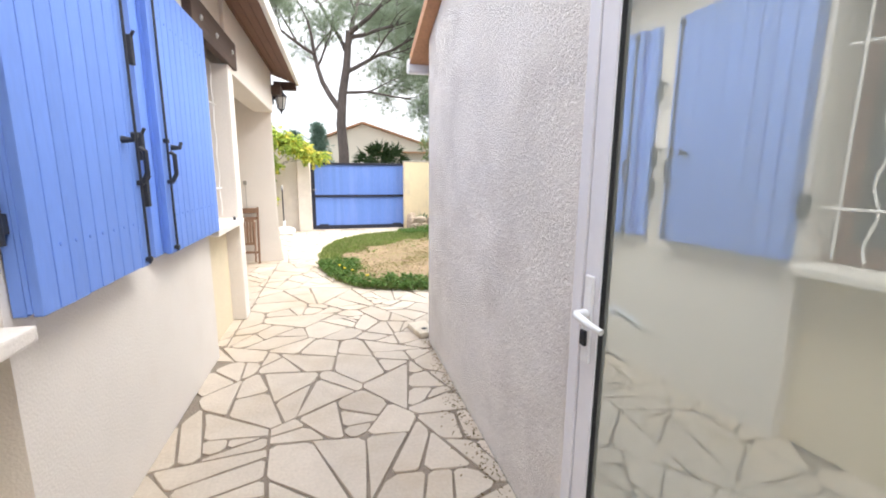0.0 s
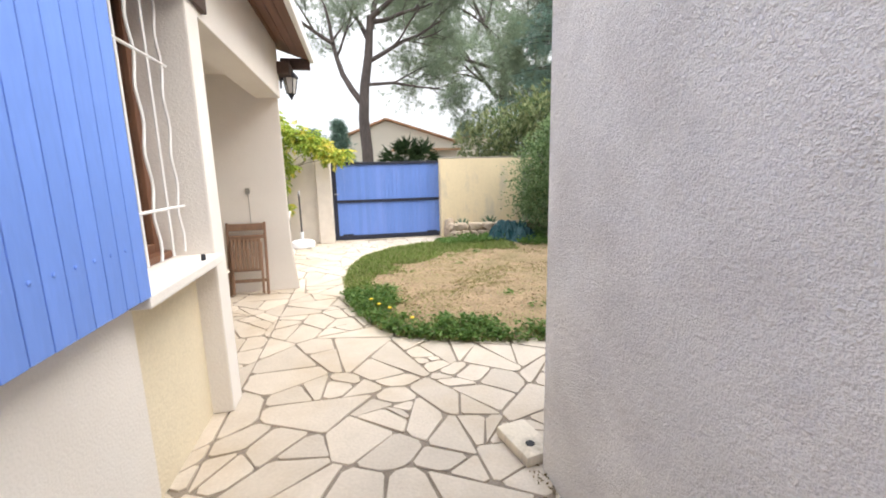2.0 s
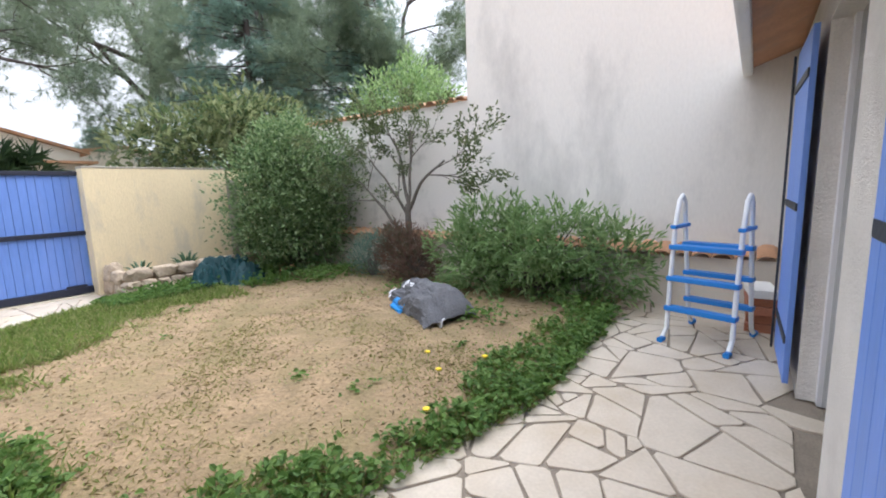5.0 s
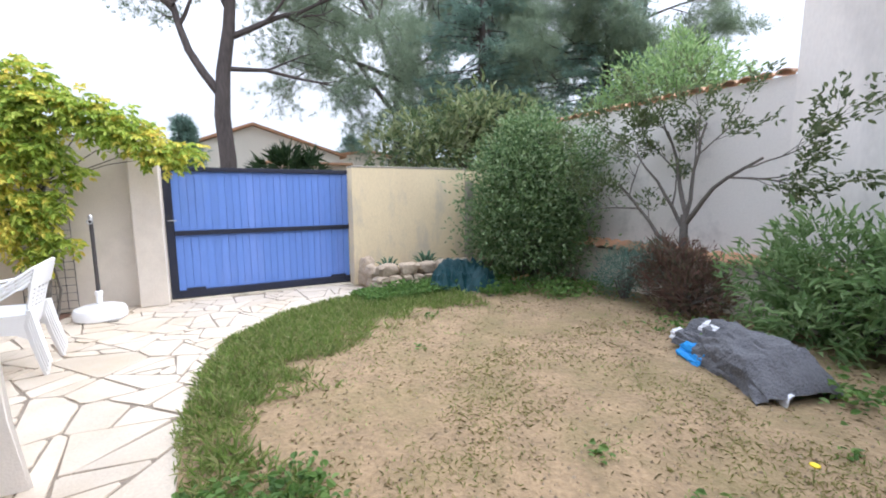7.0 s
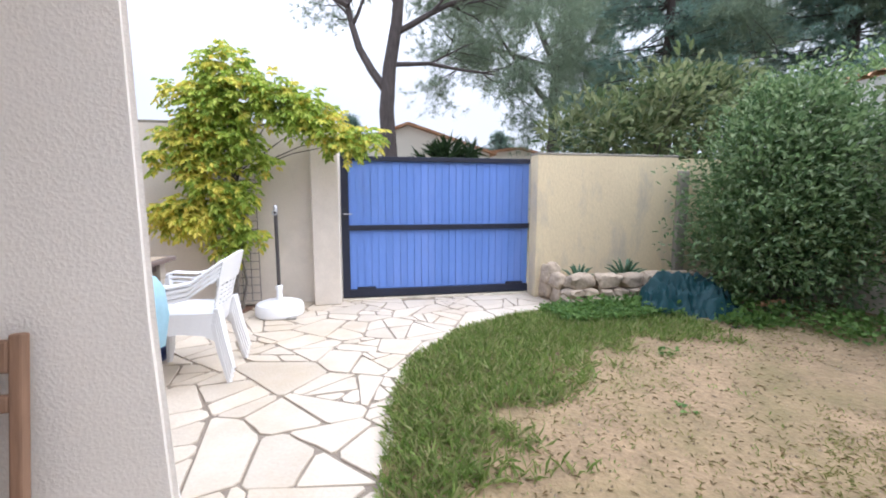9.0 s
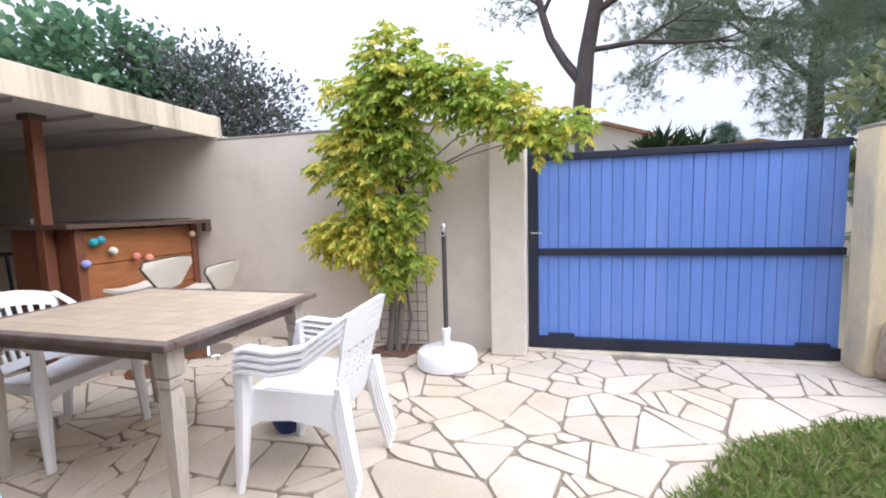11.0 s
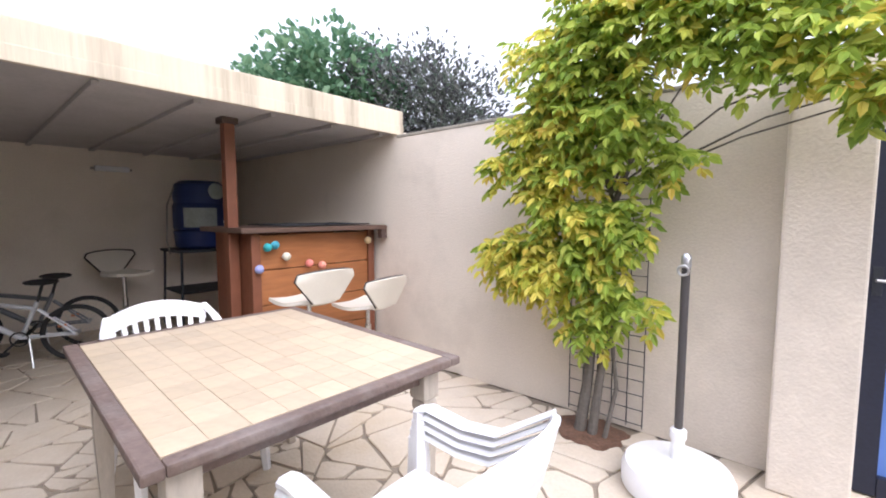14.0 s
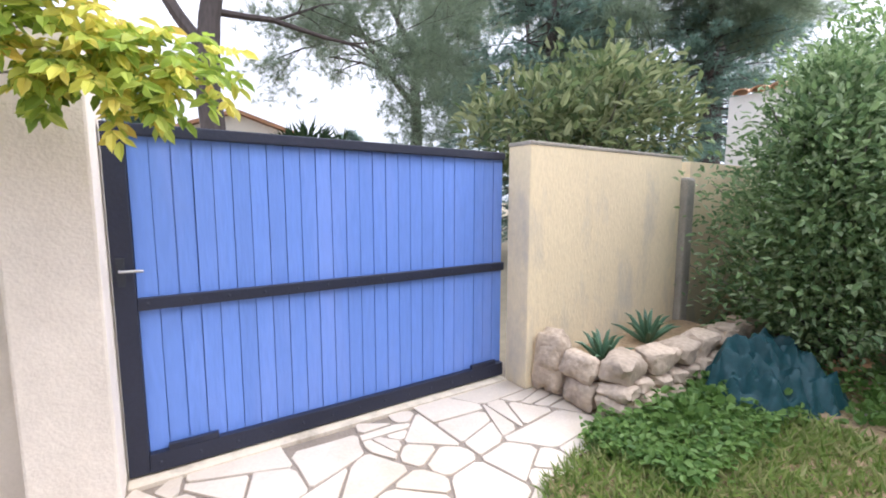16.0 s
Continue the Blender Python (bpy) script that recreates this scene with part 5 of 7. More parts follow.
def water_drum():
    t = thing("metal_stand", "black metal stand carrying the blue drum", "stand", pose(-6.35, 10.75, 0.0))
    part("top", box(-0.32, 0.32, -0.34, 0.34, 0.88, 0.91, 0.005), IRON, t)
    for x in (-0.28, 0.28):
        for y in (-0.3, 0.3):
            part("leg", tube([(x, y, 0.88), (x * 1.1, y * 1.1, 0.0)], 0.014), IRON, t, "", True)
    part("shelf", box(-0.3, 0.3, -0.32, 0.32, 0.42, 0.44, 0.004), IRON, t)
    d = thing("water_drum", "deep blue plastic drum with a pale label and lid cap", "drum", pose(-6.35, 10.76, 0.911))
    part("barrel", lathe([(0.24, 0.0), (0.27, 0.03), (0.285, 0.2), (0.27, 0.22), (0.285, 0.24), (0.285, 0.5), (0.27, 0.52), (0.28, 0.6), (0.26, 0.74), (0.20, 0.78), (0.05, 0.79)], 32), BARREL, d, "", True)
    part("cap", lathe([(0.09, -0.01), (0.095, 0.01), (0.08, 0.02)], 20, None, Matrix.Translation((0.255, 0.08, 0.66)) @ Matrix.Rotation(radians(80), 4, "Y")), PAPER, d, "pale round cap", True)
    lb = bmesh.new()
    rows = []
    for i in range(9):
        a = radians(-55 + 70 * i / 8)
        rows.append([lb.verts.new((0.289 * math.cos(a), 0.289 * math.sin(a), z)) for z in (0.25, 0.47)])
    for a, c in zip(rows, rows[1:]):
        lb.faces.new((a[0], c[0], c[1], a[1]))
    part("label", lb, PAPER, d, "pale green paper label")
    part("hose", tube([(0.0, -0.27, 0.70), (0.05, -0.36, 0.5), (0.05, -0.38, 0.1), (0.08, -0.36, -0.05), (0.06, -0.32, -0.02)], 0.009), GREY_PLASTIC, d, "", True)


water_drum()
wlamp = thing("wall_lamp", "short pale batten lamp on the shed wall", "lamp", pose(-6.94, 10.05, 1.82))
part("body", box(0, 0.07, -0.16, 0.16, -0.03, 0.03, 0.012), WHITE_PLASTIC, wlamp)
part("bracket", box(0, 0.03, -0.19, 0.19, -0.012, 0.012, 0.003), GREY_PLASTIC, wlamp)
bx = thing("junction_box", "round pale junction box on the shed wall", "junction box", pose(-6.9, 8.15, 1.78))
part("body", lathe([(0.09, -0.04), (0.1, 0.0), (0.09, 0.04)], 18, None, Matrix.Rotation(radians(90), 4, "Y")), GREY_PLASTIC, bx, "", True)
dp = thing("leaning_board", "tall dark board leaning in the shed corner", "board", pose(-6.2, 8.02, 0.0, 3, 0, 0))
part("sheet", box(-0.25, 0.25, -0.02, 0.02, 0.0, 1.45, 0.004), IRON, dp)
part("batten", box(-0.25, -0.2, 0.02, 0.04, 0.0, 1.45, 0.004), BROWN_WOOD, dp)


# ---- hose reel, pipe, ladder, boards on the gable wall ----
def hose_reel():
    r = thing("hose_reel", "faded pale blue garden hose reel mounted on the gable wall", "hose reel", pose(-1.53, 8.0, 0.87, 0, 0, -15))
    outline = []
    for k in range(0, 13):
        a = radians(205 - k * 10)
        outline.append((0.225 * math.cos(a) - 0.02, 0.2 * math.sin(a)))
    outline += [(0.08, 0.193), (0.15, 0.176), (0.185, 0.162), (0.192, 0.108), (0.255, 0.09), (0.268, 0.112), (0.335, 0.078), (0.365, 0.04), (0.375, -0.06), (0.35, -0.18), (0.18, -0.26), (0.0, -0.27), (-0.16, -0.2)]
    b = prism(outline, 0.22)
    bmesh.ops.bevel(b, geom=[e for e in b.edges if abs(e.verts[0].co.y - e.verts[1].co.y) < 1e-5], offset=0.014, segments=3, affect="EDGES")
    body = part("housing", b, REEL_BLUE, r, "", True)
    part("side_ring", torus(0.165, 0.008, 36, 8, None, Matrix.Translation((0.0, 0.22, -0.03))), REEL_BLUE, body)
    # no hollow here: a dark disc carries the opening's shade
    part("drum_opening", lathe([(0.085, -0.005), (0.09, 0.004), (0.08, 0.008)], 28, None, Matrix.Translation((0.0, 0.22, -0.035)) @ Matrix.Rotation(radians(-90), 4, "X")), REEL_DARK, body, "dark disc painted as a shaded round opening", True)
    for y0 in (0.002, 0.17):
        part("recess_cheek", prism([(0.17, 0.167), (0.192, 0.158), (0.27, 0.110), (0.28, 0.06), (0.17, 0.06)], 0.048, None, Matrix.Translation((0, y0, 0.002))), REEL_BLUE, body)
    # dark strip that paints the shade at the back of the recess
    part("recess_shade", box(0.1885, 0.1935, 0.052, 0.168, 0.138, 0.158), REEL_DARK, body, "dark strip painted as the shade in the grip recess")
    # small dark disc in place of the shade inside a slot
    part("slot_shade_disc", lathe([(0.022, 0), (0.022, 0.003)], 18, None, Matrix.Translation((0.302, 0.11, 0.0955)) @ Matrix.Rotation(radians(27), 4, "Y")), REEL_DARK, body)
    for p in ((0.10, 0.221, 0.13), (0.29, 0.221, -0.02), (-0.05, 0.221, -0.22), (0.2, 0.221, -0.2)):
        part("screw", lathe([(0.009, 0), (0.006, 0.004)], 10, None, Matrix.Translation(p) @ Matrix.Rotation(radians(-90), 4, "X")), REEL_DARK, body)
    part("wall_bracket", box(-0.2, 0.1, -0.06, 0.0, -0.25, 0.05, 0.02), REEL_BLUE, r)
    # spray gun resting on top
    gun = part("spray_gun", tube([(0.03, 0.01, 0.21), (-0.02, 0.05, 0.222), (-0.065, 0.13, 0.222)], [0.018, 0.02, 0.018], 12), GREY_PLASTIC, r, "grey grip of the spray gun", True)
    part("grip", tube([(0.0, 0.04, 0.228), (-0.05, 0.12, 0.232)], [0.017, 0.018], 12), RUBBER, gun, "black rubber grip", True)
    part("nozzle", tube([(0.035, 0.008, 0.208), (0.06, -0.012, 0.195)], [0.018, 0.022], 12), ORANGE, gun, "orange nozzle", True)
    part("connector", tube([(-0.065, 0.13, 0.222), (-0.088, 0.165, 0.222)], 0.021, 14), ORANGE, gun, "orange connector", True)
    part("collar", tube([(-0.088, 0.165, 0.222), (-0.11, 0.187, 0.22)], [0.022, 0.02], 14), WHITE_PLASTIC, gun, "grey collar", True)
    pts = [Vector((-0.11, 0.187, 0.22)), Vector((-0.17, 0.215, 0.205)), Vector((-0.235, 0.235, 0.12)), Vector((-0.27, 0.24, 0.0)), Vector((-0.275, 0.24, -0.12)), Vector((-0.25, 0.235, -0.19)), Vector((-0.20, 0.22, -0.2)), Vector((-0.15, 0.20, -0.16))]
    smooth = []
    for i in range(len(pts) - 1):
        p0, p1, p2, p3 = pts[max(i - 1, 0)], pts[i], pts[i + 1], pts[min(i + 2, len(pts) - 1)]
        for s in range(6):
            t = s / 6
            smooth.append(0.5 * (2 * p1 + (p2 - p0) * t + (2 * p0 - 5 * p1 + 4 * p2 - p3) * t * t + (3 * p1 - p0 - 3 * p2 + p3) * t ** 3))
    smooth.append(pts[-1])
    part("hose", tube(smooth, 0.0125, 10), HOSE_GREEN, r, "teal rubber hose", True)


hose_reel()

pp = thing("drain_pipe", "dark grey metal drainpipe down the gable wall", "drainpipe", pose(-1.475, 7.955, 0.0))
part("shaft", tube([(0, 0, 0.0), (0, 0, 3.0)], 0.0078, 14), PIPE, pp, "", True)
part("sleeve", tube([(0, 0, 1.31), (0, 0, 1.36)], 0.0095, 14), mat("paler pipe sleeve", (0.22, 0.23, 0.235), 0.5, 0.1, 6, 50, 0.05), pp, "paler sleeve", True)
part("collar", lathe([(0.010, 1.085), (0.018, 1.09), (0.018, 1.10), (0.010, 1.105)], 16), PIPE, pp, "", True)
part("clamp", box(-0.014, 0.014, -0.03, 0.014, 1.055, 1.07, 0.003), PIPE, pp)


def ladder_white():
    l = thing("wooden_ladder", "old white-painted wooden ladder leaning on the gable wall", "ladder", pose(-3.13, 8.36, 0.0, 11.5, 0, 0))
    for x in (0.0, -0.42):
        part("rail", box(x - 0.022, x + 0.022, -0.02, 0.03, 0.0, 2.05, 0.005), WHITE_PAINT, l)
    for k in range(7):
        z = 0.22 + k * 0.27
        part("rung", tube([(0.0, 0.005, z), (-0.42, 0.005, z + (0.07 if k % 2 else 0.0))], 0.014), WHITE_PAINT, l, "", True)
    part("stay", tube([(-0.42, 0.03, 0.05), (-0.02, 0.03, 0.5)], 0.009), WHITE_PAINT, l, "", True)


ladder_white()
for k, (x, h, mm) in enumerate(((-3.75, 1.75, TEAK), (-3.87, 1.9, TEAK), (-3.98, 1.6, BROWN_WOOD))):
    pk = thing("plank", "long brown wooden plank leaning upright on the wall", "plank", pose(x, 8.02, 0.0, 3, 0, 0), "planks on the wall")
    part("wood", box(-0.045, 0.045, -0.012, 0.012, 0.0, h, 0.003), mm, pk)
pot = thing("watering_can", "grey metal watering can on the paving", "watering can", pose(-3.62, 8.3, 0.0))
part("body", lathe([(0.10, 0), (0.105, 0.02), (0.10, 0.2), (0.09, 0.205)], 20), STEEL, pot, "", True)
part("spout", tube([(0.09, 0, 0.05), (0.2, 0.02, 0.2)], [0.02, 0.012]), STEEL, pot, "", True)


# ---- things round the lawn ----
def pool_ladder():
    p = thing("pool_ladder", "white A-frame pool ladder with bright blue plastic steps", "pool ladder", pose(3.97, 4.35, 0.0, 0, 0, -14))
    for y in (-0.24, 0.24):
        pts = [(-0.36, y, 0.02), (-0.28, y, 0.10), (-0.26, y, 0.4), (-0.20, y, 0.95), (-0.14, y, 1.16), (-0.08, y, 1.20), (-0.02, y, 1.14), (0.02, y, 0.9), (0.16, y, 0.2), (0.20, y, 0.08), (0.28, y, 0.02)]
        part("rail", tube(pts, 0.018, 10), WHITE_PLASTIC, p, "white tube", True)
        for x in (-0.37, 0.29):
            part("foot", tube([(x - 0.04, y, 0.02), (x + 0.03, y, 0.02)], 0.024, 10), LADDER_BLUE, p, "blue foot", True)
    for z in (0.27, 0.52, 0.78):
        for x in (-0.265 + (z - 0.27) * 0.09, 0.14 - (z - 0.27) * 0.18):
            part("step", box(x - 0.045, x + 0.045, -0.26, 0.26, z - 0.02, z + 0.02, 0.008), LADDER_BLUE, p, "blue step")
    for y in (-0.24, 0.24):
        part("clip", box(-0.24, 0.06, y - 0.025, y + 0.025, 0.93, 0.96, 0.006), LADDER_BLUE, p, "blue clip")


pool_ladder()
for k in range(5):
    bk = thing("hollow_brick", "red hollow clay brick stacked by the wall", "brick", pose(4.50 + 0.04 * (k % 2), 4.02 + 0.0 * k, 0.0 + 0.075 * k, 0, 0, 2 * k), "brick stack")
    part("body", box(-0.20, 0.22, -0.1, 0.1, 0.0, 0.072, 0.004), BRICK_RED if k < 4 else WHITE_PAINT, bk)


def rock(sx, sy, sz, seed):
    """A roughly squared field stone with knocked corners."""
    b = blob(1.0, (1, 1, 1), 0.0, 1, seed, 3)
    for v in b.verts:
        c = Vector([math.copysign(abs(q) ** 0.5, q) for q in v.co]) * 0.86
        n = noise.noise(c * 1.3 + Vector((seed, 2 * seed, 0))) * 0.26 + noise.noise(c * 3.5 + Vector((0, seed, seed))) * 0.12 + noise.noise(c * 8 + Vector((seed, 0, 0))) * 0.05
        c *= 1 + n
        v.co = Vector((c.x * sx, c.y * sy, c.z * sz))
    return b


def rubble():
    rs = random.Random(11)
    n = 0

    def lay(x, y, z, sx, sy, sz, turn, label="rough ochre stone in a low dry wall"):
        ob = thing("rubble_stone", label, "stone", pose(x, y, z, rs.uniform(-5, 5), rs.uniform(-5, 5), turn + rs.uniform(-9, 9)), "dry stone edging")
        part("stone", rock(sx, sy, sz, x * 7.7 + y + z * 31), ROCK, ob, "", True)

    z = 0.0
    for course, (h, w) in enumerate(((0.15, 0.24), (0.09, 0.2), (0.16, 0.34))):
        x = 1.70 + 0.03 * course
        while x < 3.45:
            l = w * rs.uniform(0.75, 1.3)
            lay(x + l / 2, 10.62 + rs.uniform(-0.02, 0.02) + 0.02 * course, z + h / 2, l * 0.53, 0.12, h * 0.56, 0)
            x += l
        z += h * 0.93
    z = 0.0
    for course, (h, w) in enumerate(((0.19, 0.22), (0.18, 0.24))):
        y = 10.74
        while y < 11.1:
            l = w * rs.uniform(0.8, 1.25)
            lay(1.77 + rs.uniform(-0.02, 0.02), y + l / 2, z + h / 2, l * 0.53, 0.085, h * 0.56, 90)
            y += l
        z += h * 0.93
    lay(1.79, 11.14, 0.22, 0.10, 0.15, 0.25, 15, "large upright ochre stone beside the gate")
    b = box(1.87, 3.6, 10.74, 11.24, 0.0, 0.23, 0.03)
    structure("ground_bed", b, SOIL, "raised bed of earth behind the dry stones", "flower bed")
    rs2 = random.Random(5)
    for k in range(7):
        x, y = 4.0 + 0.13 * k + rs2.uniform(-0.03, 0.03), 5.18 + rs2.uniform(-0.05, 0.05)
        if x > 4.75:
            break
        ob = thing("edging_stone", "flat grey stone edging the bed", "stone", pose(x, y, 0.02, 0, 0, rs2.uniform(0, 90)), "bed edging stones")
        part("stone", blob(0.09, (1.1, 0.8, 0.45), 0.25, 1.5, k, 2), ROCK, ob, "", True)


rubble()


def agave(x, y, s, n):
    a = thing("agave", "small spiky green agave in the stone bed", "agave", pose(x, y, 0.22), "agaves")
    rs = random.Random(n)
    for k in range(n):
        ang, tilt = 2.4 * k + rs.uniform(-0.2, 0.2), 0.25 + 0.9 * (k / n)
        d, h = math.sin(tilt) * s, math.cos(tilt) * s
        c, sn = math.cos(ang), math.sin(ang)
        b = tube([(0, 0, 0), (c * d * 0.4, sn * d * 0.4, h * 0.5), (c * d * 0.8, sn * d * 0.8, h * 0.9), (c * d * 1.1, sn * d * 1.1, h * 1.0)], [0.012, 0.020, 0.012, 0.001], 5)
        part("leaf", b, AGAVE, a, "", True)


agave(2.05, 10.92, 0.24, 13)
agave(2.68, 10.98, 0.28, 15)


def tarpaulin():
    """A heap under a stiff sheet: planes meeting in sharp creases, a pinched peak and a spread hem."""
    rs = random.Random(21)
    planes = []
    for k in range(15):
        a = 2.4 * k + rs.uniform(-0.3, 0.3)
        s = rs.uniform(0.35, 1.5)
        planes.append((math.cos(a) * s, math.sin(a) * s * 1.5, 0.30 + 0.20 * s + rs.uniform(-0.03, 0.05)))
    b = bmesh.new()
    R, A = 46, 120
    rows = []
    for i in range(R + 1):
        row = []
        for k in range(A):
            a = 2 * math.pi * k / A
            hem = 1 + 0.13 * noise.noise(Vector((math.cos(a) * 2.2, math.sin(a) * 2.2, 4.0))) + 0.05 * noise.noise(Vector((math.cos(a) * 7, math.sin(a) * 7, 1.0)))
            u = max(0.004, i / R)
            x, y = 0.62 * hem * u * math.cos(a), 0.36 * hem * u * math.sin(a)
            top = 0.29 * (1 - u ** 3.4) ** 0.6 + 0.10 * x * (1 - u) + 0.5 * min(0.0, min(c - px * x - py * y for px, py, c in planes) - 0.22)
            q = Vector((x * 5, y * 5, 0.7))
            crease = 0.24 * (abs(noise.noise(q)) - 0.2) + 0.15 * (abs(noise.noise(q * 2.1 + Vector((3, 1, 0)))) - 0.2) + 0.02 * noise.noise(q * 6)
            fall = min(1.0, (1 - u) * 5.0) ** 0.7
            ridge = 0.11 * (1 - abs(noise.noise(Vector((x * 3.1 + y * 2.0, y * 4.0, 2.3))))) ** 5
            z = max(0.004, (max(0.05, top) * 0.95 - crease + ridge) * fall)
            row.append(b.verts.new((x, y, z)))
        rows.append(row)
    for p, q in zip(rows, rows[1:]):
        for k in range(A):
            b.faces.new((p[k], q[k], q[(k + 1) % A], p[(k + 1) % A]))
    b.faces.new(rows[0])
    thicken(b, 0.003)
    ob = thing("green_tarpaulin", "crumpled dark teal tarpaulin over a heap beside the stones", "tarpaulin", pose(2.88, 10.24, 0.02, 0, 0, -8))
    part("sheet", b, TARP_GREEN, ob, "", True)


tarpaulin()


def pool_cover():
    p = thing("pool_cover", "crumpled grey woven pool cover with white flap and bright blue sheet", "pool cover", pose(3.28, 6.86, 0.02, 0, 0, 68))

    def drape(name, lab, material, x0, x1, half, high, seed, yo=0.0, zo=0.0, a0=0.0, a1=math.pi, lean=0.0, flare=0.0, amp=1.0, lead=0.0):
        """A sheet thrown over in an arch, with long folds and small wrinkles."""
        b = bmesh.new()
        N, M = 56, 52
        g = []
        for i in range(N + 1):
            t = i / N
            row = []
            for k in range(M + 1):
                a = a0 + (a1 - a0) * k / M
                x = x0 + (x1 - x0) * t + lead * math.sin(a) * (t - 0.5)
                q = Vector((x * 2.2, math.cos(a) * 1.6, math.sin(a) * 1.6 + seed))
                f = 1 + amp * (0.16 * noise.noise(q) - 0.26 * abs(noise.noise(q * 1.7)) + 0.10 - 0.10 * abs(noise.noise(q * 4.1)) + 0.03 * noise.noise(q * 9)) + flare * max(0, 0.25 - t)
                y = half * math.cos(a) * f + yo + lean * t
                z = zo + high * max(0.0, math.sin(a)) ** 0.85 * f * (min(1.0, (t + 0.03) / 0.3) ** 0.6 if lead else 1.0)
                row.append(b.verts.new((x + 0.02 * noise.noise(q * 2.5) * amp, y, max(0.003, z))))
            g.append(row)
        for r0, r1 in zip(g, g[1:]):
            for k in range(M):
                b.faces.new((r0[k], r0[k + 1], r1[k + 1], r1[k]))
        thicken(b, 0.006)
        return part(name, b, material, p, lab, True)

    tau = 2 * math.pi
    drape("cover", "grey woven cover", TARP_GREY, -0.5, 0.2, 0.27, 0.30, 1.0, 0.0, 0.0, 0.0, math.pi, -0.03, 0.25, 1.0, 0.10)
    drape("inner_roll", "dark inner roll", TARP_GREY, -0.35, 0.3, 0.17, 0.17, 3.0, -0.02, 0.0, 0.0, math.pi)
    drape("upper_fold", "grey fold", TARP_GREY, 0.12, 0.56, 0.12, 0.24, 5.0, -0.09, 0.0, 0.0, math.pi, 0.02)
    drape("lower_fold", "grey fold with a white end", TARP_GREY, 0.16, 0.50, 0.075, 0.12, 8.0, 0.10, 0.05, 0.0, math.pi, 0.02)
    drape("fold_end", "white lining", TARP_WHITE, 0.485, 0.565, 0.07, 0.105, 8.0, 0.12, 0.05, 0.2, math.pi)
    drape("white_flap", "white lining turned over", TARP_WHITE, 0.16, 0.30, 0.12, 0.09, 11.0, 0.0, 0.205, 0.25, 1.75, 0.02, 0, 0.6)
    drape("blue_sheet", "bright blue sheet", TARP_BLUE, 0.08, 0.36, 0.14, 0.13, 13.0, 0.13, 0.0, 0.0, math.pi, -0.02, 0, 1.5)
    drape("white_tip", "white lining tip", TARP_WHITE, -0.56, -0.48, 0.05, 0.09, 15.0, 0.12, 0.0, 0.0, 1.6, 0, 0, 0.5)


pool_cover()
ring = thing("clay_ring", "pale clay pot rim half hidden in the weeds", "pot", pose(3.75, 10.05, 0.13, 70, 0, 20))
part("rim", torus(0.12, 0.02, 24, 8), TERRACOTTA, ring)

cd = thing("white_conduit", "thin white conduit along the foot of the gable wall", "conduit", pose(0, 0, 0))
part("pipe", tube([(-2.6, 7.945, 0.10), (-3.4, 7.945, 0.13), (-4.3, 7.945, 0.12)], 0.011), WHITE_PAINT, cd, "", True)
rs_d = np.random.RandomState(2)
dn = 380
dy = rs_d.uniform(1.7, 3.9, dn)
dx = 0.685 - np.abs(rs_d.normal(0, 0.035, dn)) * (1 + (np.abs(dy - 2.4) < 0.5) * 1.2)
debris = leaf_mesh("debris", np.stack([dx, dy, np.full(dn, 0.003)], 1), np.stack([rs_d.normal(size=dn), rs_d.normal(size=dn), np.full(dn, 0.1)], 1), rs_d.uniform(0.008, 0.025, dn), 0.008, STRAW, 0.2, 3)
tagged(new("debris", debris), "brown dirt and leaf crumbs along the wall foot", "debris", "", "stuff")


# ---- trees beyond the walls ----
def grow(start, direction, length, radius, depth, rs, bm, tips, droop=0.0, kids=3, spread=0.75):
    """A curved tapering branch with side branches; collects points of the outer twigs."""
    p, d = Vector(start), Vector(direction).normalized()
    n = 6
    pts, rad = [p.copy()], [radius]
    for i in range(n):
        d = (d + Vector((rs.gauss(0, 0.12), rs.gauss(0, 0.12), rs.gauss(0.02, 0.08) - droop * 0.08))).normalized()
        p = p + d * length / n
        pts.append(p.copy())
        rad.append(radius * (1 - 0.62 * (i + 1) / n))
        if depth <= 1 and i >= 1:
            tips.append((p.copy(), d.copy()))
    tube(pts, rad, 7 if depth > 1 else 5, bm, False)
    if depth > 0:
        for k in range(kids):
            i = rs.randint(2, n)
            side = d.orthogonal().normalized()
            side.rotate(Matrix.Rotation(rs.uniform(0, 2 * math.pi), 3, d))
            nd = (d + side * spread * rs.uniform(0.7, 1.3)).normalized()
            grow(pts[i], nd, length * rs.uniform(0.5, 0.72), rad[i] * 0.62, depth - 1, rs, bm, tips, droop, kids, spread)


def pine(x, y, limbs, trunk, seed, label, tufts=3, length=0.2):
    t = thing("pine_tree", label, "pine tree", pose(x, y, 0.0), "pines behind the gate")
    rs = random.Random(seed)
    bm, tips = bmesh.new(), []
    tube([Vector(p) for p, r in trunk], [r for p, r in trunk], 12, bm, False)
    for start, dr, ln, r in limbs:
        grow(start, dr, ln, r, 3, rs, bm, tips, 0.15, 4, 0.75)
    part("trunk", bm, BARK, t, "dark fissured bark", True)
    pos, dirs = [], []
    for p, d in tips:
        for k in range(tufts):
            pos.append(p + Vector((rs.gauss(0, 0.2), rs.gauss(0, 0.2), rs.gauss(0.05, 0.13))))
            dirs.append(d + Vector((0, 0, 0.5)))
    cr = new("crown", needle_mesh("crown", [tuple(v) for v in pos], [tuple(v) for v in dirs], length, 0.011, 14, PINE_NEEDLE, 0.9, seed))
    cr.parent = t
    return t


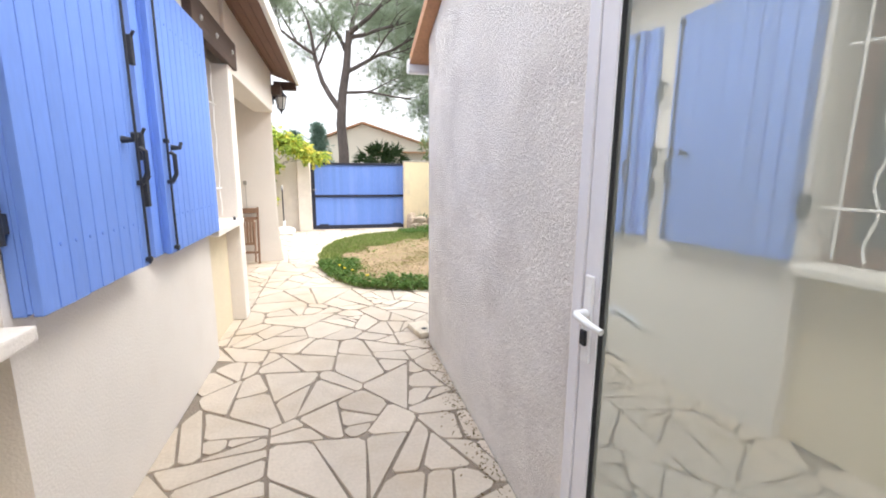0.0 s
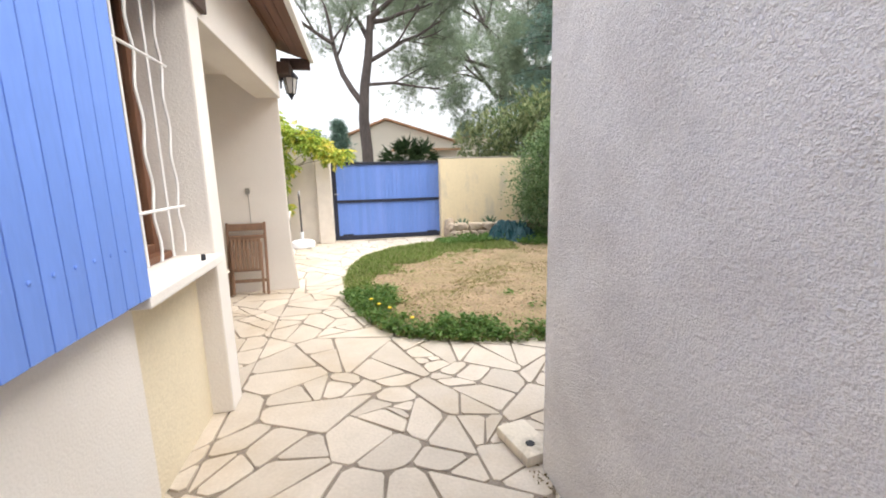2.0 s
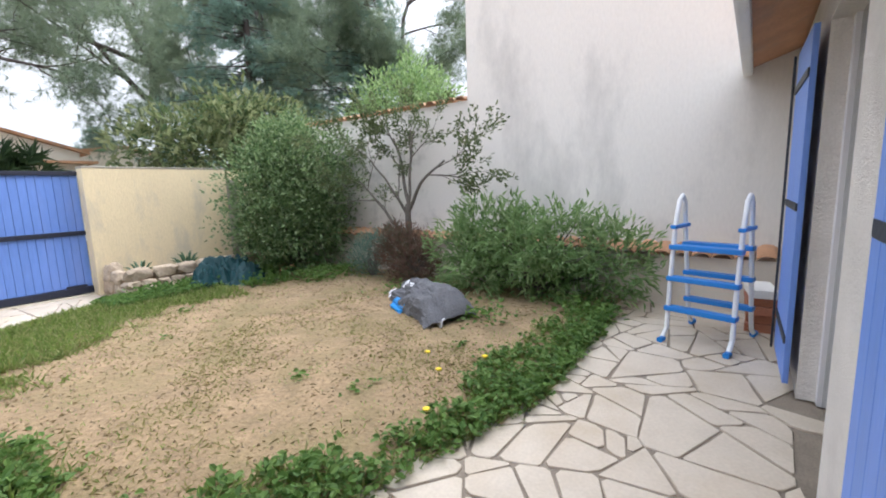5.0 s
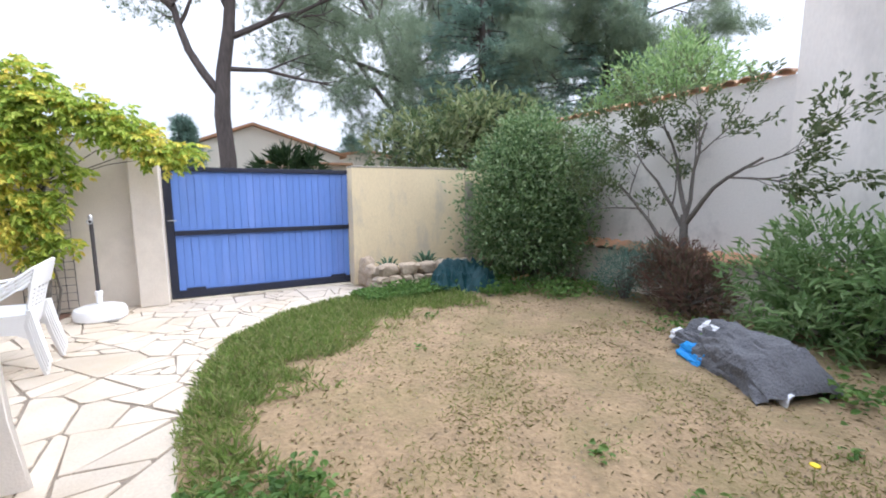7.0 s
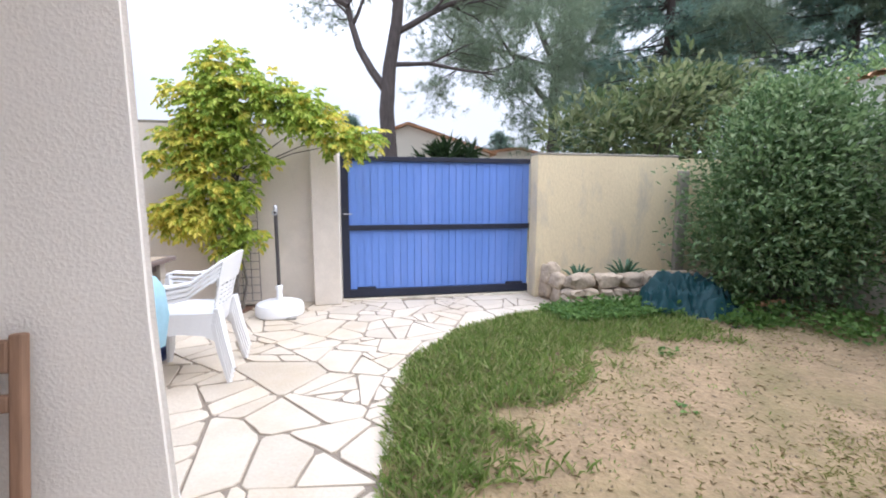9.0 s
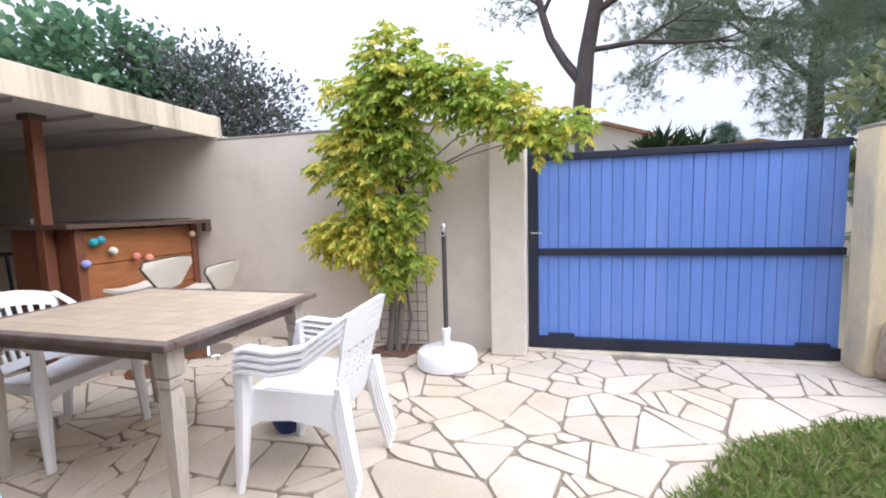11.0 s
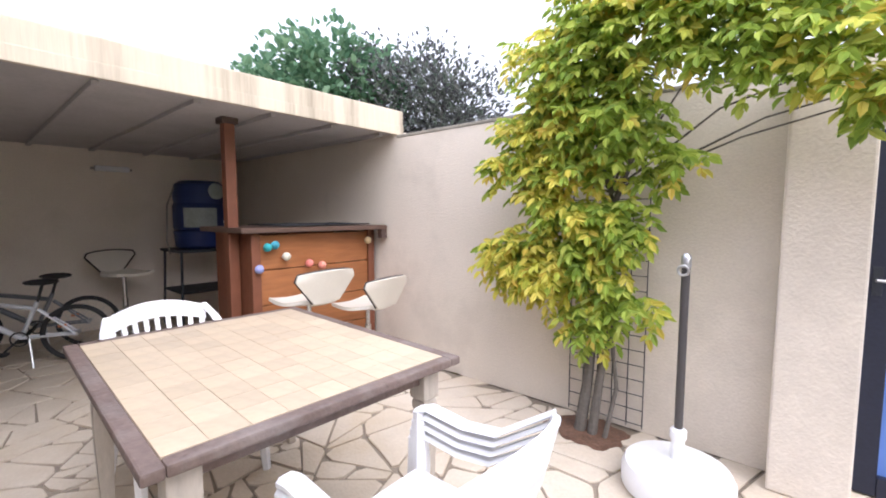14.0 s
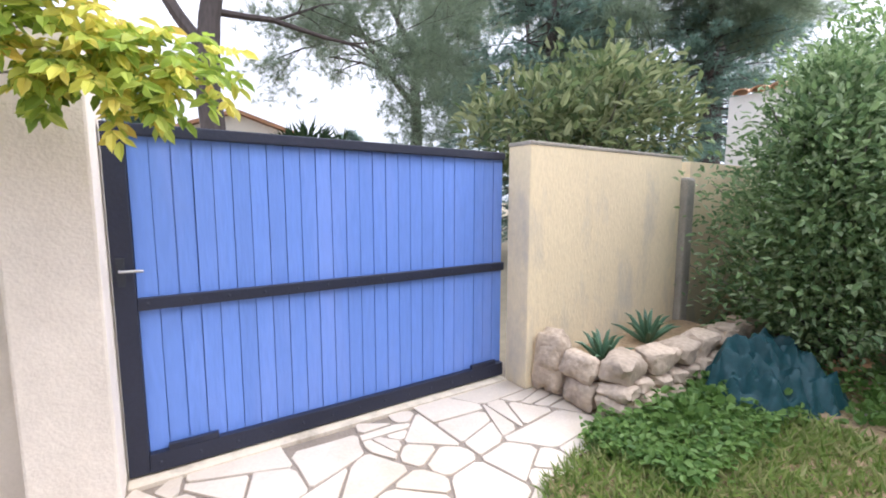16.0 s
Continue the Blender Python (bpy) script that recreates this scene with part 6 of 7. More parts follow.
pine(0.27, 17.0,
     [((-0.08, 0, 3.7), (-0.55, 0.0, 0.85), 3.4, 0.11), ((-0.9, 0.2, 5.6), (-0.9, 0.3, 0.5), 2.0, 0.07), ((0.18, 0, 5.0), (0.75, -0.2, 0.35), 2.8, 0.08), ((0.12, 0, 4.3), (0.95, 0.1, 0.12), 2.6, 0.06),
      ((0.3, 0, 6.0), (0.3, 0.2, 0.9), 3.0, 0.11), ((0.3, 0, 6.3), (0.75, -0.4, 0.55), 2.8, 0.09), ((0.25, 0, 5.6), (-0.35, 0.4, 0.8), 2.8, 0.09), ((0.3, 0, 6.2), (0.9, 0.3, 0.3), 3.2, 0.08)],
     [((0.03, 0, -0.1), 0.25), ((0.0, 0, 1.0), 0.21), ((0.0, 0.0, 2.2), 0.19), ((-0.06, 0, 3.2), 0.18), ((0.02, 0, 4.2), 0.16), ((0.2, 0, 5.2), 0.14), ((0.32, 0, 6.4), 0.11)], 3,
     "tall umbrella pine with dark trunk and open crown", 3, 0.22)
far_pine = pine(6.9, 22.3,
     [((0.0, 0, 3.8), (-0.7, 0, 0.7), 3.2, 0.10), ((0.1, 0, 4.6), (0.6, 0.2, 0.8), 3.0, 0.10), ((0.0, 0, 5.2), (-0.2, 0.3, 0.9), 3.4, 0.11), ((0.1, 0, 5.0), (0.9, -0.2, 0.4), 3.0, 0.09), ((0.0, 0, 5.0), (-0.9, 0.2, 0.35), 3.0, 0.09)],
     [((-0.15, 0, -0.1), 0.22), ((-0.1, 0, 1.5), 0.2), ((0.05, 0, 3.0), 0.17), ((0.0, 0, 4.2), 0.15), ((0.1, 0, 5.6), 0.11)], 8,
     "second umbrella pine with forked trunk", 3, 0.24)
far_pine.scale = (1.2, 1.2, 1.2)
pine(10.5, 20.5,
     [((0.0, 0, 3.0), (-0.8, 0, 0.5), 3.4, 0.10), ((0.1, 0, 4.0), (0.7, 0.2, 0.6), 3.4, 0.10), ((0.0, 0, 5.2), (-0.4, 0.1, 0.9), 3.6, 0.11), ((0.1, 0, 5.0), (0.9, -0.2, 0.4), 3.4, 0.09), ((0.0, 0, 4.0), (-0.9, 0.2, 0.25), 3.2, 0.09), ((0.0, 0, 6.0), (0.2, 0, 1.0), 3.4, 0.1)],
     [((0, 0, -0.1), 0.25), ((0.0, 0, 3.0), 0.2), ((0.1, 0, 6.2), 0.12)], 21, "dense dark pine behind the boundary", 5, 0.28)
pine(13.0, 15.5,
     [((0.0, 0, 3.0), (-0.8, 0, 0.5), 3.6, 0.10), ((0.1, 0, 4.0), (0.7, 0.2, 0.6), 3.4, 0.10), ((0.0, 0, 5.2), (-0.4, 0.1, 0.9), 3.6, 0.11), ((0.0, 0, 5.0), (-0.7, -0.5, 0.5), 3.6, 0.09), ((0.0, 0, 4.0), (-0.9, 0.2, 0.25), 3.4, 0.09), ((0.0, 0, 6.0), (0.2, 0, 1.0), 3.4, 0.1)],
     [((0, 0, -0.1), 0.25), ((0.0, 0, 3.0), 0.2), ((0.1, 0, 6.2), 0.12)], 34, "tall dark pine above the boundary wall", 5, 0.28)


def conifer(x, y, h, r, seed, label, z0=0.6, material=None, per=10, width=0.02):
    t = thing("conifer", label, "conifer", pose(x, y, 0.0))
    rs = random.Random(seed)
    bm = tube([(0, 0, 0), (0.03, 0, h * 0.5), (0, 0, h)], [0.16 * h / 7, 0.1 * h / 7, 0.01], 8)
    pos, dirs = [], []
    z = z0
    while z < h - 0.1:
        rr = r * (1 - (z - z0) / (h - z0)) ** 0.8 * rs.uniform(0.8, 1.15)
        for k in range(7):
            a = rs.uniform(0, 2 * math.pi)
            c, s = math.cos(a), math.sin(a)
            end = Vector((c * rr, s * rr, z + rr * 0.12 - 0.12 * rr * rr))
            tube([(0, 0, z), tuple(end * 0.55 + Vector((0, 0, z * 0.45 + 0.05))), tuple(end)], [0.022, 0.014, 0.004], 4, bm, False)
            m = int(6 + rr * 12)
            for i in range(m):
                f = rs.uniform(0.2, 1.0)
                p = Vector((0, 0, z)).lerp(end, f) + Vector((rs.gauss(0, 0.10), rs.gauss(0, 0.10), rs.gauss(-0.03, 0.06)))
                pos.append(tuple(p))
                dirs.append((c, s, -0.1))
        z += 0.17 * h / 7
    part("trunk", bm, BARK, t, "", True)
    cr = new("crown", needle_mesh("crown", pos, dirs, 0.17, width, per, material or CEDAR_NEEDLE, 0.7, seed))
    cr.parent = t


conifer(7.2, 16.4, 9.2, 3.3, 5, "blue-green cedar with layered drooping branches", 1.2)
conifer(10.2, 14.4, 8.6, 3.0, 6, "dark green cedar behind the boundary wall", 1.0)
conifer(-0.7, 19.0, 3.5, 0.75, 7, "small dark conifer beyond the gate", 0.3)
conifer(-1.7, 20.0, 3.2, 0.9, 9, "low dark conifer beyond the gate", 0.3)
conifer(6.0, 26.0, 4.2, 2.0, 10, "broad dark conifer in a far garden", 0.8)


def shrub(name, label, cat, x, y, lumps, n, L, W, material, stems, seed, bark=None, up=0.3, clump=0.16):
    """Leaves gathered in clumps over several rounded lumps (x, y, z, radius), with stems inside."""
    t = thing(name, label, cat, pose(x, y, 0.0))
    rs = np.random.RandomState(seed)
    pos, dirs = [], []
    vol = np.array([l[3] ** 2 for l in lumps])
    counts = np.maximum(1, (n * vol / vol.sum()).astype(int))
    for (lx, ly, lz, r), c in zip(lumps, counts):
        m = max(3, c // 14)
        v = rs.normal(size=(m, 3))
        v /= np.linalg.norm(v, axis=1, keepdims=True)
        cen = np.array([lx, ly, lz]) + v * r * rs.uniform(0.55, 1.08, (m, 1))
        idx = rs.randint(0, m, c)
        p = cen[idx] + rs.normal(size=(c, 3)) * clump * r
        d = v[idx] + rs.normal(size=(c, 3)) * 0.6 + np.array([0, 0, up])
        pos.append(p)
        dirs.append(d)
    pos, dirs = np.concatenate(pos), np.concatenate(dirs)
    keep = pos[:, 2] > 0.02
    pos, dirs = pos[keep], dirs[keep]
    Ls = L * rs.uniform(0.65, 1.25, len(pos))
    bm = bmesh.new()
    rr = random.Random(seed)
    for lx, ly, lz, r in lumps:
        for k in range(stems):
            q = Vector((lx + rr.gauss(0, r * 0.5), ly + rr.gauss(0, r * 0.5), lz + rr.uniform(-0.2, 0.6) * r))
            tube([(rr.gauss(0, 0.05), rr.gauss(0, 0.05), 0), (lx * 0.4 + rr.gauss(0, 0.06), ly * 0.4 + rr.gauss(0, 0.06), q.z * 0.5), tuple(q)], [0.022, 0.014, 0.004], 5, bm, False)
    part("stem", bm, bark or GREY_BARK, t, "", True)["kind"] = "stuff"
    cr = new("crown", leaf_mesh("crown", pos, dirs, Ls, Ls * W / L, material, 0.35, seed))
    cr.parent = t
    return t


shrub("loquat_tree", "loquat tree with large leaves behind the yellow wall", "tree", 4.5, 13.2,
      [(-0.9, 0, 2.3, 0.75), (0, 0, 2.6, 0.8), (0.8, 0.1, 2.7, 0.85), (-0.3, -0.2, 2.0, 0.7), (1.5, 0, 2.5, 0.8), (0.4, 0.2, 3.0, 0.5), (-1.5, 0, 2.1, 0.5)], 4600, 0.165, 0.065, LOQUAT_LEAF, 3, 3)
shrub("laurustinus_bush", "large dense dark green bush in the garden corner", "bush", 4.1, 10.25,
      [(0, 0, 0.7, 0.75), (-0.3, 0, 1.3, 0.72), (0.3, 0, 1.4, 0.7), (0, 0, 1.9, 0.55), (-0.45, -0.1, 0.8, 0.6), (0.45, 0.0, 0.8, 0.5), (0.5, -0.3, 1.9, 0.42), (-0.5, 0, 1.7, 0.4), (0.15, 0.1, 2.25, 0.32), (-0.25, 0.1, 2.1, 0.28)], 27000, 0.064, 0.032, BUSH_LEAF, 4, 4, None, 0.3, 0.24)
shrub("oleander", "low wide green oleander beside the boundary wall", "bush", 4.5, 6.2,
      [(0.0, -0.9, 0.5, 0.42), (0, -0.4, 0.65, 0.45), (-0.1, 0.1, 0.6, 0.48), (0, 0.6, 0.7, 0.45), (-0.1, 0.95, 0.5, 0.42), (-0.2, -0.2, 0.35, 0.4), (-0.25, 0.6, 0.3, 0.38)], 7000, 0.115, 0.028, OLEANDER_LEAF, 5, 5, None, 0.35)
shrub("ivy_tree", "fig and ivy tree rising behind the shed", "tree", -8.4, 13.3,
      [(0, 0, 3.3, 1.0), (0.6, 0.4, 3.8, 0.9), (-0.8, 0, 3.4, 0.9), (0.3, 0.2, 2.7, 1.0), (0.9, 0.9, 3.2, 0.8)], 5200, 0.17, 0.12, IVY_LEAF, 3, 6)
shrub("dark_tree", "dark purple-leaved tree behind the garden wall", "tree", -6.3, 14.6,
      [(0, 0, 3.2, 1.0), (-0.9, -0.2, 3.6, 0.8), (0.5, 0.3, 3.0, 0.9), (0.3, 0, 2.6, 0.9)], 8000, 0.10, 0.055, DARK_LEAF, 4, 7)
shrub("yucca_clump", "spiky palm-like clump beyond the gate", "palm", 1.55, 16.2,
      [(0, 0, 1.95, 0.3), (0.5, 0.2, 1.9, 0.28), (-0.35, 0.1, 1.85, 0.25)], 620, 0.42, 0.03, PALM_LEAF, 3, 8, None, 0.6, 0.1)
shrub("rosemary", "dusty green rosemary by the low wall", "bush", 4.35, 8.75,
      [(0, 0, 0.35, 0.33), (0, -0.25, 0.5, 0.28)], 2600, 0.06, 0.008, CEDAR_NEEDLE, 6, 9, None, 0.9)
for x_, y_, s_ in ((1.95, 10.32, 1), (2.25, 10.30, 2), (2.5, 10.38, 3), (3.35, 9.72, 4), (3.0, 9.75, 5)):
    shrub("weed_clump", "low clump of round-leaved weeds in front of the dry stones", "weeds", x_, y_, [(0, 0, 0.03, 0.13), (0.12, 0.03, 0.03, 0.12), (-0.12, -0.02, 0.02, 0.11)], 230, 0.055, 0.048, WEED, 2, 40 + s_, None, 0.9, 0.3)
shrub("feathery_tree", "light green feathery tree rising behind the boundary wall", "tree", 6.7, 9.7,
      [(0, 0, 2.9, 0.75), (0.2, 0.8, 3.05, 0.75), (0, -0.6, 2.7, 0.55), (0.3, 0.2, 3.5, 0.5), (0.1, 1.5, 2.8, 0.6)], 6500, 0.10, 0.035, OLEANDER_LEAF, 4, 17)
shrub("dry_shrub", "dead brown shrub by the low wall", "bush", 4.35, 8.05,
      [(0, 0, 0.4, 0.36), (-0.1, -0.3, 0.3, 0.3), (0, 0.2, 0.55, 0.25)], 3600, 0.10, 0.007, DRY_TWIG, 10, 10, None, 0.9)


def small_tree():
    t = thing("sparse_tree", "small gnarled tree with sparse leaves by the boundary wall", "tree", pose(4.55, 8.15, 0.0))
    rs = random.Random(15)
    bm, tips = bmesh.new(), []
    tube([(0, 0, 0), (0.02, 0.02, 0.4), (-0.02, 0.0, 0.8), (0.0, 0.02, 1.1)], [0.055, 0.05, 0.045, 0.04], 8, bm, False)
    for s, d, l, r in (((0, 0, 0.6), (-0.2, 0.8, 0.7), 1.15, 0.03), ((0, 0, 1.0), (0.0, -0.7, 0.7), 1.1, 0.03), ((0, 0, 1.1), (0.0, 0.2, 1.0), 1.1, 0.03), ((0, 0, 0.9), (-0.35, 0.2, 0.8), 1.0, 0.025), ((0, 0, 1.1), (-0.1, -0.4, 1.0), 1.0, 0.025)):
        grow(s, d, l, r, 3, rs, bm, tips, 0.0, 3, 0.8)
    part("trunk", bm, GREY_BARK, t, "", True)
    pos, dirs = [], []
    for p, d in tips:
        if rs.random() < 0.9:
            for k in range(4):
                pos.append((p.x + rs.gauss(0, 0.03), p.y + rs.gauss(0, 0.03), p.z + rs.gauss(0, 0.03)))
                dirs.append((d.x + rs.gauss(0, 0.6), d.y + rs.gauss(0, 0.6), d.z + rs.gauss(0, 0.6)))
    cr = new("crown", leaf_mesh("crown", pos, dirs, 0.062, 0.028, OLIVE_LEAF, 0.3, 15))
    cr.parent = t


small_tree()


# ---- wisteria on the terrace wall ----
def pinnate(pos, d, rs, pairs, L, out, oud, ouw):
    """Leaflets in pairs along a drooping stalk."""
    p = np.array(pos)
    d = np.array(d) / np.linalg.norm(d)
    side = np.cross(d, [0, 0, 1.0])
    side /= max(np.linalg.norm(side), 1e-6)
    for k in range(pairs):
        p = p + d * L * 0.5
        d = d + np.array([0, 0, -0.10])
        d /= np.linalg.norm(d)
        for s in (-1, 1):
            out.append(p.tolist())
            oud.append((d * 0.55 + side * s + rs.normal(size=3) * 0.4 + np.array([0, 0, -0.45])).tolist())
            ouw.append(L * rs.uniform(0.8, 1.15))
    out.append((p + d * L * 0.2).tolist())
    oud.append(d.tolist())
    ouw.append(L * 1.15)


def wisteria():
    v = thing("wisteria", "yellow-green wisteria climbing the garden wall over a wire trellis", "climber", pose(0, 0, 0))
    lumps = [(-1.75, 11.22, 2.50, 0.24), (-1.62, 11.2, 2.22, 0.30), (-1.95, 11.2, 2.15, 0.26), (-1.25, 11.15, 2.22, 0.25), (-0.95, 11.12, 2.10, 0.26), (-0.62, 11.1, 1.93, 0.22), (-0.42, 11.05, 1.78, 0.14), (-0.22, 11.05, 1.86, 0.10), (-2.2, 11.22, 2.0, 0.12), (-2.42, 11.2, 1.85, 0.07), (-2.35, 11.22, 2.28, 0.08),
             (-2.15, 11.25, 1.82, 0.24), (-2.05, 11.25, 1.52, 0.26), (-1.75, 11.22, 1.85, 0.28), (-1.95, 11.25, 1.25, 0.22), (-2.35, 11.27, 1.02, 0.20), (-2.15, 11.25, 0.92, 0.20), (-2.6, 11.28, 0.98, 0.14),
             (-1.78, 11.25, 1.0, 0.13), (-1.66, 11.25, 1.28, 0.13), (-1.42, 11.27, 1.60, 0.09), (-1.58, 11.25, 0.78, 0.09), (-1.88, 11.25, 0.66, 0.10), (-2.55, 11.2, 1.62, 0.09)]
    lumps = [(-1.6 + (x + 1.6) * (0.76 if x < -1.6 else 0.9), y, z + (0.07 if z < 1.1 else 0.0), r) for x, y, z, r in lumps]
    rs = np.random.RandomState(31)
    green, yellow = ([], [], []), ([], [], [])
    for x, y, z, r in lumps:
        turned = 0.75 if x < -1.9 and z < 1.3 else 0.5 if x < -1.9 else 0.42 if x > -0.8 else 0.25
        if -1.75 < x < -1.2 and z < 1.9:
            turned = 0.12
        for k in range(int(1150 * r * r) + 14):
            w = rs.normal(size=3)
            w /= np.linalg.norm(w)
            w[1] = -abs(w[1]) * 0.8
            c = np.array([x, y, z]) + w * r * rs.uniform(0.25, 0.88)
            heap = yellow if rs.rand() < turned else green
            pinnate(c, [w[0] * 0.7, w[1] - 0.3, 0.35 * w[2] - 0.2], rs, 5, 0.066, *heap)
    for name, lab, (out, oud, ouw), material, seed in (("green_leaves", "fresh green leaves", green, WISTERIA_GREEN, 31), ("yellow_leaves", "yellowing leaves", yellow, WISTERIA_YELLOW, 32)):
        out, ouw = np.array(out), np.array(ouw)
        out[:, 1] = np.minimum(out[:, 1], np.where(out[:, 2] < 2.0, 11.45, 99))
        cr = new(name, leaf_mesh(name, out, oud, ouw, ouw * 0.44, material, 0.25, seed, (0.0, -0.9, 0.6)))
        cr.parent = v
        cr["label"] = lab
    r2 = random.Random(3)
    for k, r in enumerate((0.030, 0.024, 0.012)):
        x = -1.86 + 0.075 * k
        part("trunk", tube([(x, 11.25, 0.0), (x + 0.02 + r2.gauss(0, 0.02), 11.3, 0.3), (x - 0.01 + r2.gauss(0, 0.03), 11.34, 0.6), (x + 0.02 + r2.gauss(0, 0.04), 11.38, 1.0), (-1.75 + r2.gauss(0, 0.1), 11.35, 1.6), (-1.6 + r2.gauss(0, 0.2), 11.25, 2.2)], [r * 1.25, r, r * 0.95, r * 0.8, r * 0.5, r * 0.25], 9), GREY_BARK, v, "twisted grey stem", True)
    for x, y, z, r in lumps:
        part("branch", tube([(-1.75, 11.35, min(z, 1.6) * 0.9), (x * 0.5 - 0.87, 11.32, z - 0.1), (x, y, z)], [0.009, 0.005, 0.003], 5), GREY_BARK, v, "", True)


wisteria()
tl = thing("wire_trellis", "dark square-mesh wire trellis against the garden wall", "trellis", pose(-1.79, 11.445, 0.0))
for k in range(6):
    part("upright", tube([(-0.23 + 0.092 * k, 0, 0.03), (-0.23 + 0.092 * k, 0, 1.45)], 0.0035, 5), IRON, tl)
for k in range(16):
    part("cross_wire", tube([(-0.23, -0.004, 0.05 + k * 0.09), (0.23, -0.004, 0.05 + k * 0.09)], 0.003, 5), IRON, tl)
structure("ground_tree_pit", blob(0.21, (1.0, 0.8, 0.05), 0.4, 2.0, 6, 4, None, Matrix.Translation((-1.82, 11.27, 0.0))), mat("leaf litter", (0.13, 0.07, 0.045), 0.95, 0.4, 12, 60, 0.8), "brown leaf litter round the vine foot", "soil")


# ---- dry vine on the gable wall ----
def dry_vine():
    v = thing("dry_vine", "tangled dry vine with green and orange leaves on the gable wall", "climber", pose(0, 0, 0))
    rs = random.Random(44)
    bm = bmesh.new()
    for k in range(170):
        x = rs.gauss(-2.36, 0.25)
        x = max(-2.8, min(-1.78, x))
        y = 7.95 + abs(rs.gauss(0.04, 0.07))
        z1, z0 = rs.uniform(1.6, 2.9), rs.uniform(0.35, 1.5)
        pts, px, py = [], x + rs.gauss(0, 0.12), y + rs.uniform(0, 0.1)
        n = 9
        for i in range(n + 1):
            pts.append((px, max(7.94, py), z1 + (z0 - z1) * i / n))
            px += rs.gauss((x - px) * 0.15, 0.07)
            py += rs.gauss((y - py) * 0.2, 0.03)
        r = rs.choice((0.0012, 0.0016, 0.0024, 0.0042))
        tube(pts, [r * (1 - 0.5 * i / n) for i in range(n + 1)], 4, bm, False)
    for k in range(230):
        x, z = rs.gauss(-2.38, 0.26), rs.uniform(0.8, 2.8)
        pts, p, d = [], Vector((max(-2.95, min(-1.8, x)), 7.97, z)), Vector((rs.gauss(0, 0.6), abs(rs.gauss(0.3, 0.3)), rs.gauss(-0.2, 0.5)))
        for i in range(7):
            pts.append(tuple(p))
            d = (d + Vector((rs.gauss(0, 0.3), rs.gauss(0, 0.25), rs.gauss(-0.08, 0.3)))).normalized()
            p = p + d * 0.07
            p.y = max(p.y, 7.94)
        tube(pts, 0.0022, 3, bm, False)
    part("stem", bm, STEM, v, "tangled pale brown stems", True)
    nr = np.random.RandomState(7)
    out, oud, ouw = [], [], []
    for (x, y, z, r, c) in ((-2.75, 8.12, 2.15, 0.28, 60), (-2.9, 8.2, 2.5, 0.3, 60), (-2.55, 8.1, 2.55, 0.3, 45), (-2.95, 8.28, 1.85, 0.2, 34), (-2.3, 8.05, 2.4, 0.2, 22), (-2.5, 8.1, 2.1, 0.22, 26), (-2.75, 8.2, 2.75, 0.3, 40), (-3.1, 8.3, 2.3, 0.25, 36), (-3.05, 8.35, 1.6, 0.12, 10)):
        for k in range(c):
            q = nr.normal(size=3) * r * 0.55
            pinnate(np.array([x, y, z]) + q, nr.normal(size=3) * 0.6 + np.array([-0.1, 0.3, -0.2]), nr, 4, 0.06, out, oud, ouw)
    ouw = np.array(ouw)
    g = new("green_leaves", leaf_mesh("green_leaves", out, oud, ouw, ouw * 0.45, VINE_GREEN, 0.25, 7))
    g.parent = v
    out, oud, ouw = [], [], []
    for k in range(300):
        x, z = nr.normal(-2.5, 0.26), nr.uniform(0.75, 2.75)
        pinnate([max(-3.1, min(-1.8, x)), 7.98 + abs(nr.normal(0, 0.12)), z], nr.normal(size=3) * 0.6 + np.array([0, 0.3, -0.4]), nr, 2, 0.046, out, oud, ouw)
    ouw = np.array(ouw)
    g = new("dry_leaves", leaf_mesh("dry_leaves", out, oud, ouw, ouw * 0.5, VINE_DRY, 0.6, 8))
    g.parent = v


dry_vine()


# ---- grass and weeds ----
CLOD = mat("dry clods", (0.3, 0.22, 0.14), 0.95, 0.2, 9, 60, 0.3, island=[(0.17, 0.12, 0.075), (0.26, 0.195, 0.125), (0.36, 0.29, 0.20)])


